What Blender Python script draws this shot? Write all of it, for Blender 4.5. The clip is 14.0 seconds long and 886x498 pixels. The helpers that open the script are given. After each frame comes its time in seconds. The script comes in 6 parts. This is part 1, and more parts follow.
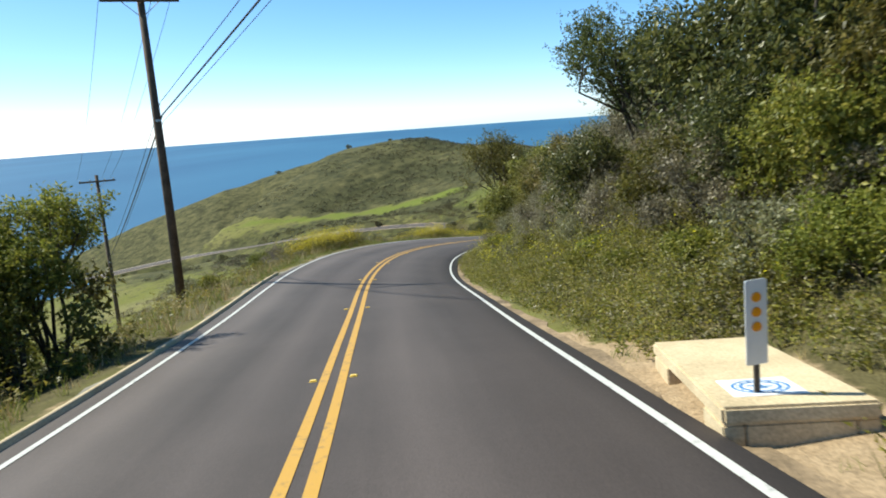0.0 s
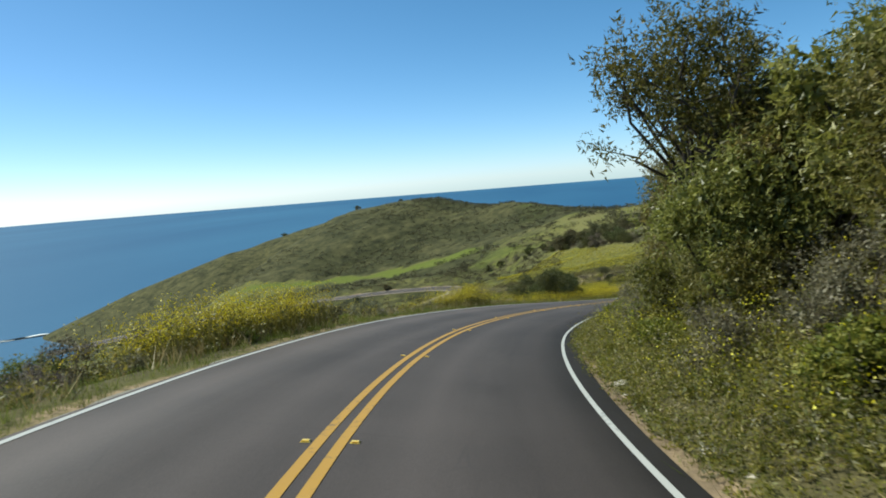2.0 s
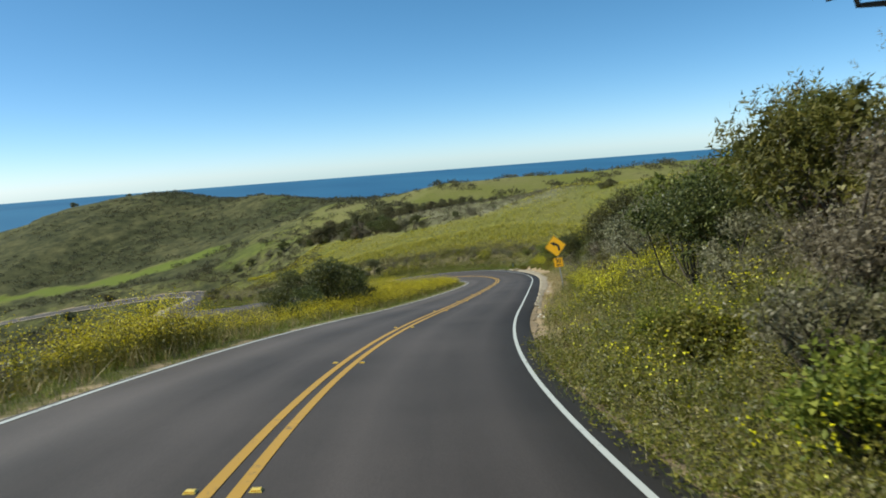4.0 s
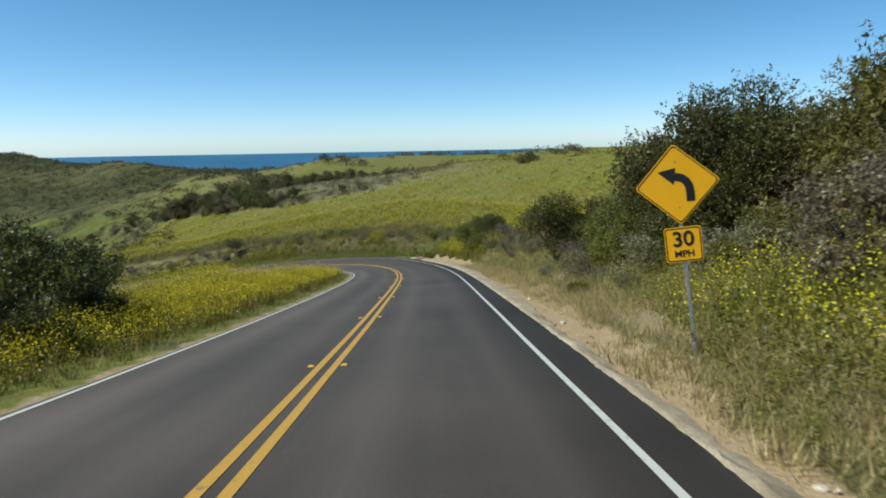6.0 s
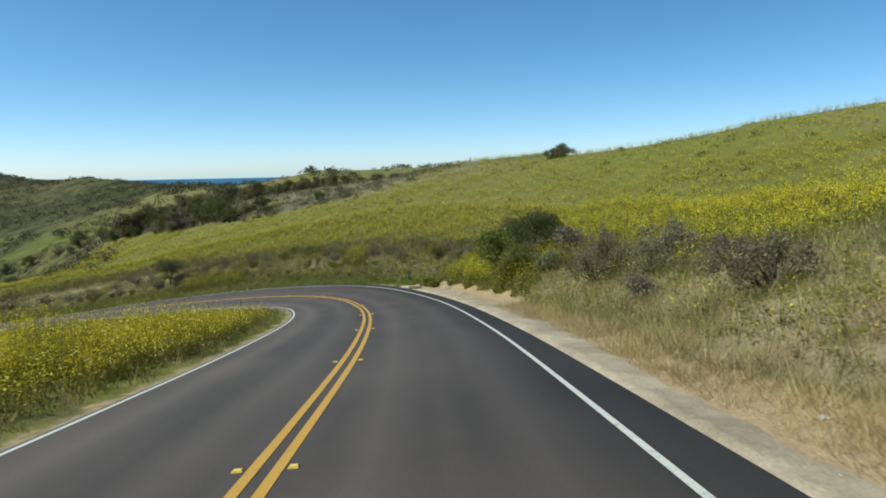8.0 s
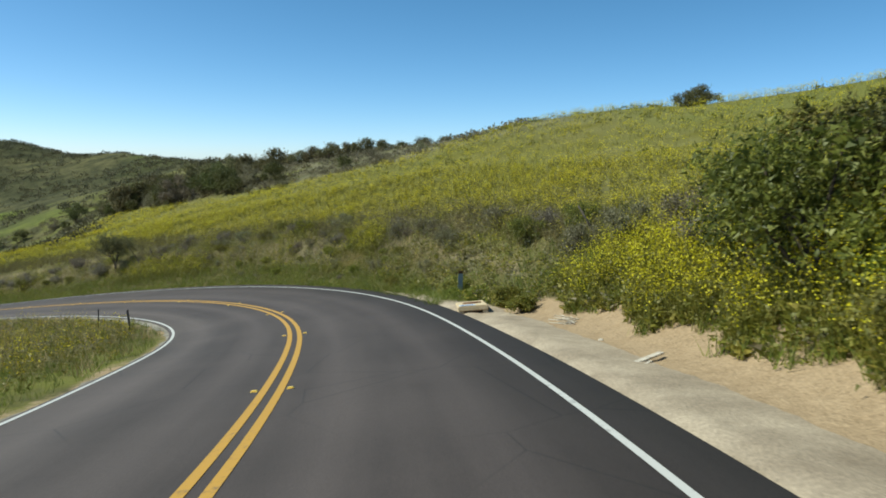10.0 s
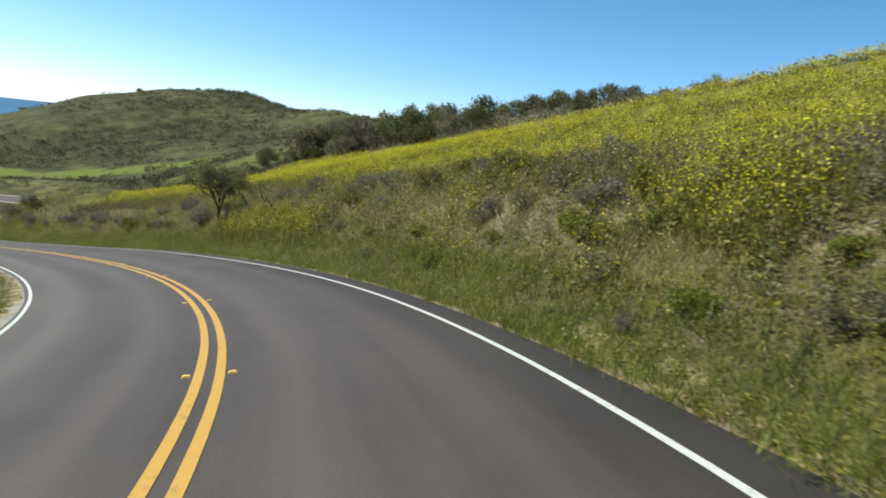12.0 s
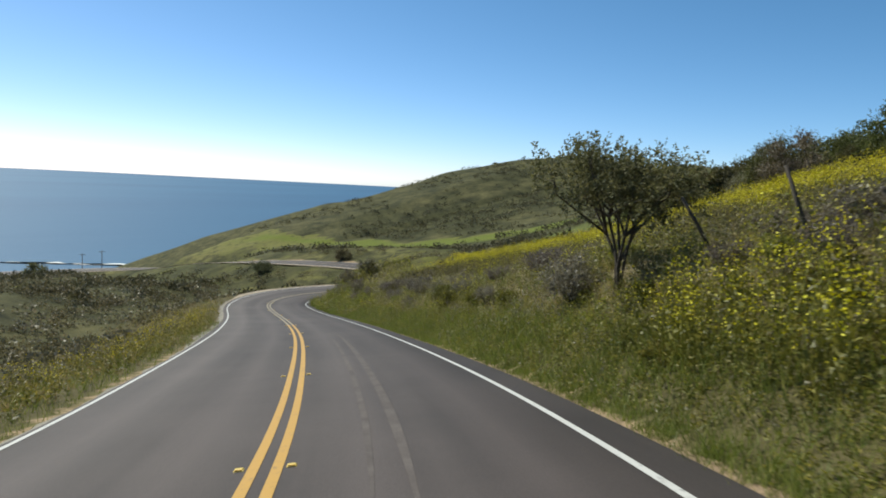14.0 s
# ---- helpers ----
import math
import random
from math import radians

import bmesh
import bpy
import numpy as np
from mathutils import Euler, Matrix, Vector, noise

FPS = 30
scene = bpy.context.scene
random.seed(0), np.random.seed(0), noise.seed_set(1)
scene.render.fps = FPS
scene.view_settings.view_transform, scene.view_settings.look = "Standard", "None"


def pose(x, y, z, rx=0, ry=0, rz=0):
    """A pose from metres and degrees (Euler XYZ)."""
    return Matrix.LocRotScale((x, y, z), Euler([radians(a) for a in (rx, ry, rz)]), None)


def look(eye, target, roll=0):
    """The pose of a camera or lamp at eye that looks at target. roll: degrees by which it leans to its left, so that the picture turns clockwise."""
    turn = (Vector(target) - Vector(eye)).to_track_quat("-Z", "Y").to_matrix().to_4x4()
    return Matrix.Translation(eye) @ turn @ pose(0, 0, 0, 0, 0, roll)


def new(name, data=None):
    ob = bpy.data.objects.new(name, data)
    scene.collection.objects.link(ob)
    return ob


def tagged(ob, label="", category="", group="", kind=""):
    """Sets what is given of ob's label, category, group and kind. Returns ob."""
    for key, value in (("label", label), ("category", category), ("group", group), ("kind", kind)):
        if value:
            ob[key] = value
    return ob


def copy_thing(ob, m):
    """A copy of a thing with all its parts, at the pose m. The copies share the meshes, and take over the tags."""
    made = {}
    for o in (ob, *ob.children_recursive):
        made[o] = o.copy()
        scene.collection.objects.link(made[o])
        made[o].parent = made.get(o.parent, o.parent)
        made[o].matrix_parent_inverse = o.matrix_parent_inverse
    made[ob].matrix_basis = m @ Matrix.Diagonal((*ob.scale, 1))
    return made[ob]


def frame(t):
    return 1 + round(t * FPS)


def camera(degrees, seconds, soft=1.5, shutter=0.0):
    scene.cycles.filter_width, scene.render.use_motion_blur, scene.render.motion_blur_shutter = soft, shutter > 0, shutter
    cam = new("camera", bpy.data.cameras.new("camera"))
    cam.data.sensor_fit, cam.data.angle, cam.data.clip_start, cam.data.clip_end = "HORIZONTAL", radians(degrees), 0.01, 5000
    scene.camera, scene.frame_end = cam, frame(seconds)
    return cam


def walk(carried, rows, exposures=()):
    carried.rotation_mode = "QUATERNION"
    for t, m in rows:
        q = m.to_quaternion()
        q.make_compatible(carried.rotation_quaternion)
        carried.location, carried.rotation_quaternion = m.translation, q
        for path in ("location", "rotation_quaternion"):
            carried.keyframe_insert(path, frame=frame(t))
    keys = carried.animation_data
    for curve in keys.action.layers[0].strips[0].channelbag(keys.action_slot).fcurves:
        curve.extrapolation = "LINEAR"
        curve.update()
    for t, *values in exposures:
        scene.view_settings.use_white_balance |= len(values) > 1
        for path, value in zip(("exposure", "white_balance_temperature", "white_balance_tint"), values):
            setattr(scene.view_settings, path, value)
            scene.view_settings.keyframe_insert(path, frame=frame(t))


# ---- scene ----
cam = camera(65.99, 14.0, soft=1.8, shutter=0.1)
EXPOSURES = [(0, 0.72, 6500, 0), (0.5, 0.5, 6500, -2), (1.2, 0.27, 6400, -5), (3, 0.24, 6400, -5), (5.5, 0.14, 6400, -5), (7, 0.15, 6400, -5), (9.5, 0.2, 6400, -5), (11, 0.33, 6400, -5), (12.2, 0.5, 6500, -1), (13, 0.5, 6550, 1), (13.5, 0.14, 6600, 1), (14, 0.14, 6600, 1)]
PATH = [
    (0, pose(0.866, -0.028, 1.774, 78.92, 4.05, 7.38)),
    (0.5, pose(-0.265, 5.581, 0.794, 77.29, 4.22, 7.70)),
    (1, pose(-1.551, 11.217, -0.162, 79.04, 4.07, 5.72)),
    (1.5, pose(-2.830, 16.977, -1.092, 80.27, 3.14, 5.37)),
    (2, pose(-3.805, 22.755, -1.989, 84.36, 4.44, 8.25)),
    (2.5, pose(-4.693, 28.390, -2.804, 82.94, 6.27, -0.06)),
    (3, pose(-5.291, 34.118, -3.627, 83.35, 4.89, -5.64)),
    (3.5, pose(-5.424, 39.903, -4.511, 83.11, 4.73, -8.84)),
    (4, pose(-5.080, 45.709, -5.444, 82.53, 4.34, -12.42)),
    (4.5, pose(-4.222, 51.537, -6.406, 81.85, 3.87, -15.34)),
    (5, pose(-2.931, 57.358, -7.376, 81.28, 3.49, -18.67)),
    (5.5, pose(-1.226, 63.185, -8.349, 81.04, 3.32, -22.15)),
    (6, pose(0.742, 69.029, -9.329, 80.99, 1.01, -21.40)),
    (6.5, pose(2.801, 75.042, -10.347, 80.31, 0.70, -22.57)),
    (7, pose(4.968, 81.109, -11.380, 83.15, 1.92, -21.64)),
    (7.5, pose(7.210, 87.236, -12.409, 83.10, 1.69, -21.41)),
    (8, pose(9.485, 93.446, -13.442, 82.97, 1.14, -21.51)),
    (8.5, pose(11.745, 99.675, -14.468, 82.81, 0.48, -21.30)),
    (9, pose(13.913, 105.862, -15.481, 82.68, -0.07, -20.53)),
    (9.5, pose(15.851, 111.962, -16.466, 82.63, -0.30, -18.96)),
    (10, pose(17.591, 118.011, -17.426, 82.75, -0.85, -16.94)),
    (10.5, pose(18.851, 123.885, -18.327, 81.90, -2.26, -14.33)),
    (11, pose(19.693, 129.679, -19.180, 81.62, -4.08, -10.43)),
    (11.5, pose(20.105, 135.623, -20.031, 82.16, -5.38, -4.48)),
    (12, pose(19.887, 141.820, -20.905, 80.72, -6.29, 0.54)),
    (12.5, pose(18.836, 147.874, -21.786, 81.62, -7.93, 10.14)),
    (13, pose(17.101, 153.530, -22.648, 83.77, -8.24, 17.45)),
    (13.5, pose(14.691, 158.809, -23.530, 83.75, -5.83, 24.36)),
    (14, pose(11.704, 163.604, -24.447, 84.36, -2.86, 28.75)),
]
walk(cam, PATH, EXPOSURES)

# ---- world, sun, exposure ----
SUN_LEFT, SUN_UP = 78.5, 47.0            # degrees left of +y, above the horizon
world = bpy.data.worlds.new("world")
scene.world = world
world.use_nodes = True
wn = world.node_tree.nodes
sky = wn.new("ShaderNodeTexSky")
sky.sky_type = "NISHITA"
sky.sun_disc = False
sky.sun_elevation = radians(SUN_UP)
sky.sun_rotation = radians(-SUN_LEFT)
sky.altitude = 60
sky.air_density, sky.dust_density, sky.ozone_density = 0.55, 0.22, 6.0
# a little less red high up, for the clear sea air
parts, whole = wn.new("ShaderNodeSeparateColor"), wn.new("ShaderNodeCombineColor")
deep, level = wn.new("ShaderNodeMath"), wn.new("ShaderNodeMath")
deep.operation, level.operation = "POWER", "MULTIPLY"
deep.inputs[1].default_value, level.inputs[1].default_value = 1.25, 0.80
wl = world.node_tree.links
wl.new(sky.outputs["Color"], parts.inputs[0])
wl.new(parts.outputs[0], deep.inputs[0])
wl.new(deep.outputs[0], level.inputs[0])
wl.new(level.outputs[0], whole.inputs[0])
green = wn.new("ShaderNodeMath")
green.operation = "MULTIPLY"
green.inputs[1].default_value = 1.02
wl.new(parts.outputs[1], green.inputs[0])
wl.new(green.outputs[0], whole.inputs[1])
wl.new(parts.outputs[2], whole.inputs[2])
wl.new(whole.outputs[0], wn["Background"].inputs["Color"])
wn["Background"].inputs["Strength"].default_value = 0.138
sun_data = bpy.data.lights.new("sun", "SUN")
sun_data.energy, sun_data.angle, sun_data.color = 5.0, radians(0.5), (1.0, 0.94, 0.84)
sun = new("sun", sun_data)
sun_way = Vector((-math.sin(radians(SUN_LEFT)) * math.cos(radians(SUN_UP)),
                  math.cos(radians(SUN_LEFT)) * math.cos(radians(SUN_UP)), math.sin(radians(SUN_UP))))
sun.matrix_world = look(sun_way * 200, (0, 0, 0))


# ---- materials ----
def mat(name):
    m = bpy.data.materials.new(name)
    m.use_nodes = True
    return m, m.node_tree.nodes, m.node_tree.links, m.node_tree.nodes["Principled BSDF"]


def noise_node(n, l, vec, scale, detail=4.0, rough=0.6, dims="3D"):
    t = n.new("ShaderNodeTexNoise")
    t.noise_dimensions = dims
    t.inputs["Scale"].default_value = scale
    t.inputs["Detail"].default_value = detail
    t.inputs["Roughness"].default_value = rough
    if vec is not None:
        l.new(vec, t.inputs["Vector"])
    return t.outputs["Fac"]


def ramp(n, l, fac, stops):
    r = n.new("ShaderNodeValToRGB")
    el = r.color_ramp.elements
    while len(el) < len(stops):
        el.new(0.5)
    for e, (p, c) in zip(el, stops):
        e.position = p
        e.color = (*c, 1) if len(c) == 3 else c
    l.new(fac, r.inputs["Fac"])
    return r.outputs["Color"]


def mixed(n, l, fac, a, b, mode="MIX"):
    m = n.new("ShaderNodeMix")
    m.data_type, m.blend_type = "RGBA", mode
    for key, v in ((0, fac), (6, a), (7, b)):
        if isinstance(v, (int, float)):
            m.inputs[key].default_value = v
        elif isinstance(v, tuple):
            m.inputs[key].default_value = (*v, 1)
        else:
            l.new(v, m.inputs[key])
    return m.outputs[2]


def bumped(n, l, bsdf, height, strength, distance):
    b = n.new("ShaderNodeBump")
    b.inputs["Strength"].default_value = strength
    b.inputs["Distance"].default_value = distance
    l.new(height, b.inputs["Height"])
    l.new(b.outputs["Normal"], bsdf.inputs["Normal"])


def math_node(n, l, op, a, b=0.0):
    m = n.new("ShaderNodeMath")
    m.operation = op
    for k, v in ((0, a), (1, b)):
        if isinstance(v, (int, float)):
            m.inputs[k].default_value = v
        else:
            l.new(v, m.inputs[k])
    return m.outputs[0]


def coords(n, kind="Object"):
    return n.new("ShaderNodeTexCoord").outputs[kind]


def rough_material(name, stops, scale, fine, roughness, bump=0.3, bump_distance=0.01, metallic=0.0, spec=0.4):
    """Stone, concrete, soil, bark, weathered metal: two scales of mottling with a fine relief."""
    m, n, l, b = mat(name)
    v = coords(n)
    big = noise_node(n, l, v, scale, 5, 0.65)
    small = noise_node(n, l, v, fine, 3, 0.7)
    col = ramp(n, l, big, stops)
    col = mixed(n, l, 0.45, col, ramp(n, l, small, [(0.3, (0.25, 0.25, 0.25)), (0.7, (0.95, 0.95, 0.95))]), "OVERLAY")
    l.new(col, b.inputs["Base Color"])
    b.inputs["Roughness"].default_value = roughness
    b.inputs["Metallic"].default_value = metallic
    b.inputs["Specular IOR Level"].default_value = spec
    bumped(n, l, b, small, bump, bump_distance)
    return m


def asphalt_material():
    m, n, l, b = mat("asphalt")
    uv = coords(n, "UV")
    pos = coords(n)
    sep = n.new("ShaderNodeSeparateXYZ")
    l.new(uv, sep.inputs[0])
    stretch = n.new("ShaderNodeMapping")
    stretch.inputs["Scale"].default_value = (1.0, 0.06, 1.0)
    l.new(uv, stretch.inputs["Vector"])
    streak = noise_node(n, l, stretch.outputs[0], 2.6, 4, 0.6)
    blotch = noise_node(n, l, pos, 0.22, 5, 0.6)
    speck = noise_node(n, l, pos, 70, 2, 0.8)
    col = ramp(n, l, streak, [(0.3, (0.044, 0.0340, 0.0305)), (0.7, (0.071, 0.0555, 0.050))])
    col = mixed(n, l, 0.5, col, ramp(n, l, blotch, [(0.3, (0.034, 0.0265, 0.024)), (0.72, (0.089, 0.070, 0.064))]))
    # tyre paths a little paler than the oily middle of each lane
    lane = math_node(n, l, "ABSOLUTE", math_node(n, l, "SUBTRACT", math_node(n, l, "ABSOLUTE", sep.outputs[0]), 1.7))
    path = math_node(n, l, "ABSOLUTE", math_node(n, l, "SUBTRACT", lane, 0.78))
    worn = ramp(n, l, path, [(0.0, (1, 1, 1)), (0.5, (0, 0, 0))])
    col = mixed(n, l, math_node(n, l, "MULTIPLY", worn, 0.42), col, (0.107, 0.085, 0.079))
    col = mixed(n, l, 0.55, col, ramp(n, l, speck, [(0.35, (0.3, 0.3, 0.3)), (0.7, (0.8, 0.8, 0.8))]), "OVERLAY")
    # hair cracks
    vor = n.new("ShaderNodeTexVoronoi")
    vor.feature = "DISTANCE_TO_EDGE"
    vor.inputs["Scale"].default_value = 0.45
    warp = mixed(n, l, 0.12, pos, n.new("ShaderNodeTexNoise").outputs["Color"], "ADD")
    l.new(warp, vor.inputs["Vector"])
    crack = ramp(n, l, vor.outputs["Distance"], [(0.0, (1, 1, 1)), (0.006, (0, 0, 0))])
    gate = ramp(n, l, noise_node(n, l, pos, 0.09, 2), [(0.52, (0, 0, 0)), (0.6, (1, 1, 1))])
    col = mixed(n, l, math_node(n, l, "MULTIPLY", crack, math_node(n, l, "MULTIPLY", gate, 0.7)), col, (0.02, 0.02, 0.02))
    l.new(col, b.inputs["Base Color"])
    b.inputs["Roughness"].default_value = 0.78
    b.inputs["Specular IOR Level"].default_value = 0.35
    bumped(n, l, b, speck, 0.35, 0.006)
    return m


def paint_material(name, colour, worn_colour):
    m, n, l, b = mat(name)
    pos = coords(n)
    wear = noise_node(n, l, pos, 9, 6, 0.75)
    wide = noise_node(n, l, pos, 0.7, 3, 0.6)
    f = math_node(n, l, "ADD", wear, math_node(n, l, "MULTIPLY", wide, 0.35))
    mask = ramp(n, l, f, [(0.74, (0, 0, 0)), (0.86, (1, 1, 1))])
    col = mixed(n, l, wide, tuple(c * 0.86 for c in colour), colour)
    col = mixed(n, l, math_node(n, l, "MULTIPLY", mask, 0.75), col, worn_colour)
    l.new(col, b.inputs["Base Color"])
    b.inputs["Roughness"].default_value = 0.62
    bumped(n, l, b, noise_node(n, l, pos, 60, 2, 0.8), 0.25, 0.004)
    return m


def leaf_material(name, dark, light, tip=None, translucency=0.36, roughness=0.5):
    m, n, l, b = mat(name)
    geo = n.new("ShaderNodeNewGeometry")
    info = n.new("ShaderNodeObjectInfo")
    stops = [(0.0, dark), (0.75, light)] + ([(0.97, tip)] if tip else [])
    col = ramp(n, l, geo.outputs["Random Per Island"], stops)
    hsv = n.new("ShaderNodeHueSaturation")
    l.new(col, hsv.inputs["Color"])
    l.new(math_node(n, l, "ADD", math_node(n, l, "MULTIPLY", info.outputs["Random"], 0.05), 0.475), hsv.inputs["Hue"])
    l.new(math_node(n, l, "ADD", math_node(n, l, "MULTIPLY", info.outputs["Random"], 0.3), 0.85), hsv.inputs["Value"])
    patch = noise_node(n, l, coords(n), 0.6, 2, 0.5)
    col = mixed(n, l, 0.35, hsv.outputs["Color"], ramp(n, l, patch, [(0.3, (0.3, 0.3, 0.3)), (0.7, (0.72, 0.72, 0.66))]), "OVERLAY")
    l.new(col, b.inputs["Base Color"])
    b.inputs["Roughness"].default_value = roughness
    b.inputs["Specular IOR Level"].default_value = 0.35
    tr = n.new("ShaderNodeBsdfTranslucent")
    l.new(col, tr.inputs["Color"])
    mix = n.new("ShaderNodeMixShader")
    mix.inputs[0].default_value = translucency
    l.new(b.outputs[0], mix.inputs[1])
    l.new(tr.outputs[0], mix.inputs[2])
    l.new(mix.outputs[0], n["Material Output"].inputs["Surface"])
    return m


def ground_material():
    """Coastal hillside: grass, flowering mustard, scrub and bare soil, by the cover stored on the mesh."""
    m, n, l, b = mat("hillside")
    pos = coords(n)
    cover = n.new("ShaderNodeAttribute")
    cover.attribute_name = "cover"
    sep = n.new("ShaderNodeSeparateColor")
    l.new(cover.outputs["Color"], sep.inputs[0])
    growth = n.new("ShaderNodeAttribute")
    growth.attribute_name = "growth"
    sep2 = n.new("ShaderNodeSeparateColor")
    l.new(growth.outputs["Color"], sep2.inputs[0])
    wide = noise_node(n, l, pos, 0.035, 5, 0.6)
    mid = noise_node(n, l, pos, 0.35, 5, 0.65)
    fine = noise_node(n, l, pos, 3.2, 4, 0.75)
    tiny = noise_node(n, l, pos, 22, 2, 0.8)
    grass = mixed(n, l, mid, (0.080, 0.100, 0.020), (0.180, 0.165, 0.045))
    grass = mixed(n, l, ramp(n, l, wide, [(0.4, (0, 0, 0)), (0.65, (1, 1, 1))]), grass, (0.165, 0.150, 0.060))
    gold = mixed(n, l, fine, (0.066, 0.070, 0.014), (0.165, 0.142, 0.016))
    drift = noise_node(n, l, pos, 0.11, 6, 0.7)
    gold = mixed(n, l, ramp(n, l, drift, [(0.36, (0.75, 0.75, 0.75)), (0.56, (0, 0, 0))]), gold, (0.088, 0.090, 0.024))
    mf = math_node(n, l, "MULTIPLY", sep.outputs[0], ramp(n, l, mid, [(0.35, (0.1, 0.1, 0.1)), (0.6, (1, 1, 1))]))
    col = mixed(n, l, mf, grass, gold)
    brush = noise_node(n, l, pos, 0.16, 8, 0.78)
    scrub = ramp(n, l, brush, [(0.36, (0.026, 0.028, 0.013)), (0.46, (0.055, 0.054, 0.024)), (0.55, (0.088, 0.082, 0.036)), (0.68, (0.130, 0.118, 0.052))])
    sf = math_node(n, l, "ADD", mid, math_node(n, l, "SUBTRACT", sep.outputs[1], 0.5))
    col = mixed(n, l, ramp(n, l, sf, [(0.48, (0, 0, 0)), (0.62, (1, 1, 1))]), col, scrub)
    meadow = mixed(n, l, mid, (0.080, 0.110, 0.020), (0.150, 0.170, 0.030))
    col = mixed(n, l, math_node(n, l, "MULTIPLY", sep2.outputs[0], ramp(n, l, fine, [(0.25, (0.75, 0.75, 0.75)), (0.6, (1, 1, 1))])), col, meadow)
    sage = ramp(n, l, brush, [(0.36, (0.045, 0.044, 0.024)), (0.48, (0.105, 0.098, 0.056)), (0.62, (0.185, 0.170, 0.110))])
    col = mixed(n, l, sep2.outputs[1], col, sage)
    thicket = ramp(n, l, brush, [(0.38, (0.022, 0.024, 0.011)), (0.52, (0.048, 0.050, 0.021)), (0.68, (0.085, 0.080, 0.036))])
    col = mixed(n, l, sep2.outputs[2], col, thicket)
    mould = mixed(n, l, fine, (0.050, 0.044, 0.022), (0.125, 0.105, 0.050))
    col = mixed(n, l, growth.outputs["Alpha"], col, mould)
    straw = mixed(n, l, fine, (0.150, 0.115, 0.065), (0.330, 0.270, 0.180))
    tf = math_node(n, l, "ADD", math_node(n, l, "MULTIPLY", mid, 0.6), math_node(n, l, "SUBTRACT", cover.outputs["Alpha"], 0.5))
    col = mixed(n, l, ramp(n, l, tf, [(0.38, (0, 0, 0)), (0.72, (1, 1, 1))]), col, straw)
    soil = mixed(n, l, fine, (0.212, 0.148, 0.086), (0.405, 0.302, 0.192))
    bf = math_node(n, l, "ADD", math_node(n, l, "MULTIPLY", fine, 0.5), math_node(n, l, "SUBTRACT", sep.outputs[2], 0.25))
    col = mixed(n, l, ramp(n, l, bf, [(0.42, (0, 0, 0)), (0.58, (1, 1, 1))]), col, soil)
    col = mixed(n, l, 0.5, col, ramp(n, l, tiny, [(0.3, (0.28, 0.28, 0.28)), (0.7, (0.78, 0.78, 0.78))]), "OVERLAY")
    l.new(col, b.inputs["Base Color"])
    b.inputs["Roughness"].default_value = 0.95
    b.inputs["Specular IOR Level"].default_value = 0.1
    bumped(n, l, b, math_node(n, l, "ADD", fine, math_node(n, l, "MULTIPLY", tiny, 0.3)), 0.6, 0.10)
    return m


def sea_material():
    m, n, l, b = mat("sea_water")
    pos = coords(n)
    stretch = n.new("ShaderNodeMapping")
    stretch.inputs["Rotation"].default_value = (0, 0, radians(35))
    stretch.inputs["Scale"].default_value = (1.0, 0.35, 1.0)
    l.new(pos, stretch.inputs["Vector"])
    swell = noise_node(n, l, stretch.outputs[0], 0.02, 5, 0.6)
    chop = noise_node(n, l, stretch.outputs[0], 0.3, 4, 0.7)
    wide = noise_node(n, l, stretch.outputs[0], 0.0016, 3, 0.5)
    col = ramp(n, l, wide, [(0.35, (0.021, 0.094, 0.196)), (0.65, (0.034, 0.127, 0.236))])
    l.new(col, b.inputs["Base Color"])
    b.inputs["Roughness"].default_value = 0.66
    b.inputs["IOR"].default_value = 1.33
    bumped(n, l, b, math_node(n, l, "ADD", swell, math_node(n, l, "MULTIPLY", chop, 0.4)), 0.7, 0.9)
    return m


def plain(name, colour, roughness=0.5, metallic=0.0, scale=6.0):
    """Painted or moulded surfaces: a slight mottling and grime over one colour."""
    m, n, l, b = mat(name)
    f = noise_node(n, l, coords(n), scale, 5, 0.7)
    l.new(mixed(n, l, f, tuple(c * 0.8 for c in colour), tuple(min(1, c * 1.12) for c in colour)), b.inputs["Base Color"])
    b.inputs["Roughness"].default_value = roughness
    b.inputs["Metallic"].default_value = metallic
    return m


ASPHALT = asphalt_material()
YELLOW = paint_material("yellow_line_paint", (0.49, 0.27, 0.036), (0.10, 0.08, 0.06))
FADED = paint_material("faded_line_paint", (0.30, 0.24, 0.14), (0.11, 0.09, 0.07))
WHITE = paint_material("white_line_paint", (0.53, 0.52, 0.49), (0.13, 0.125, 0.12))
HILLSIDE = ground_material()
SEA = sea_material()
FOAM = plain("surf_foam", (0.8, 0.82, 0.82), 0.8, 0, 0.05)
CONCRETE = rough_material("concrete", [(0.3, (0.40, 0.31, 0.19)), (0.7, (0.57, 0.46, 0.30))], 1.5, 40, 0.9)
GRAVEL = rough_material("shoulder_gravel", [(0.3, (0.205, 0.160, 0.112)), (0.7, (0.385, 0.315, 0.232))], 0.9, 26, 0.95, 0.6, 0.02)
SOIL = rough_material("roadside_soil", [(0.3, (0.12, 0.085, 0.05)), (0.7, (0.30, 0.215, 0.13))], 1.2, 18, 0.97, 0.7, 0.03)
STONE = rough_material("pale_stone", [(0.3, (0.36, 0.31, 0.25)), (0.7, (0.58, 0.53, 0.45))], 6, 50, 0.9)
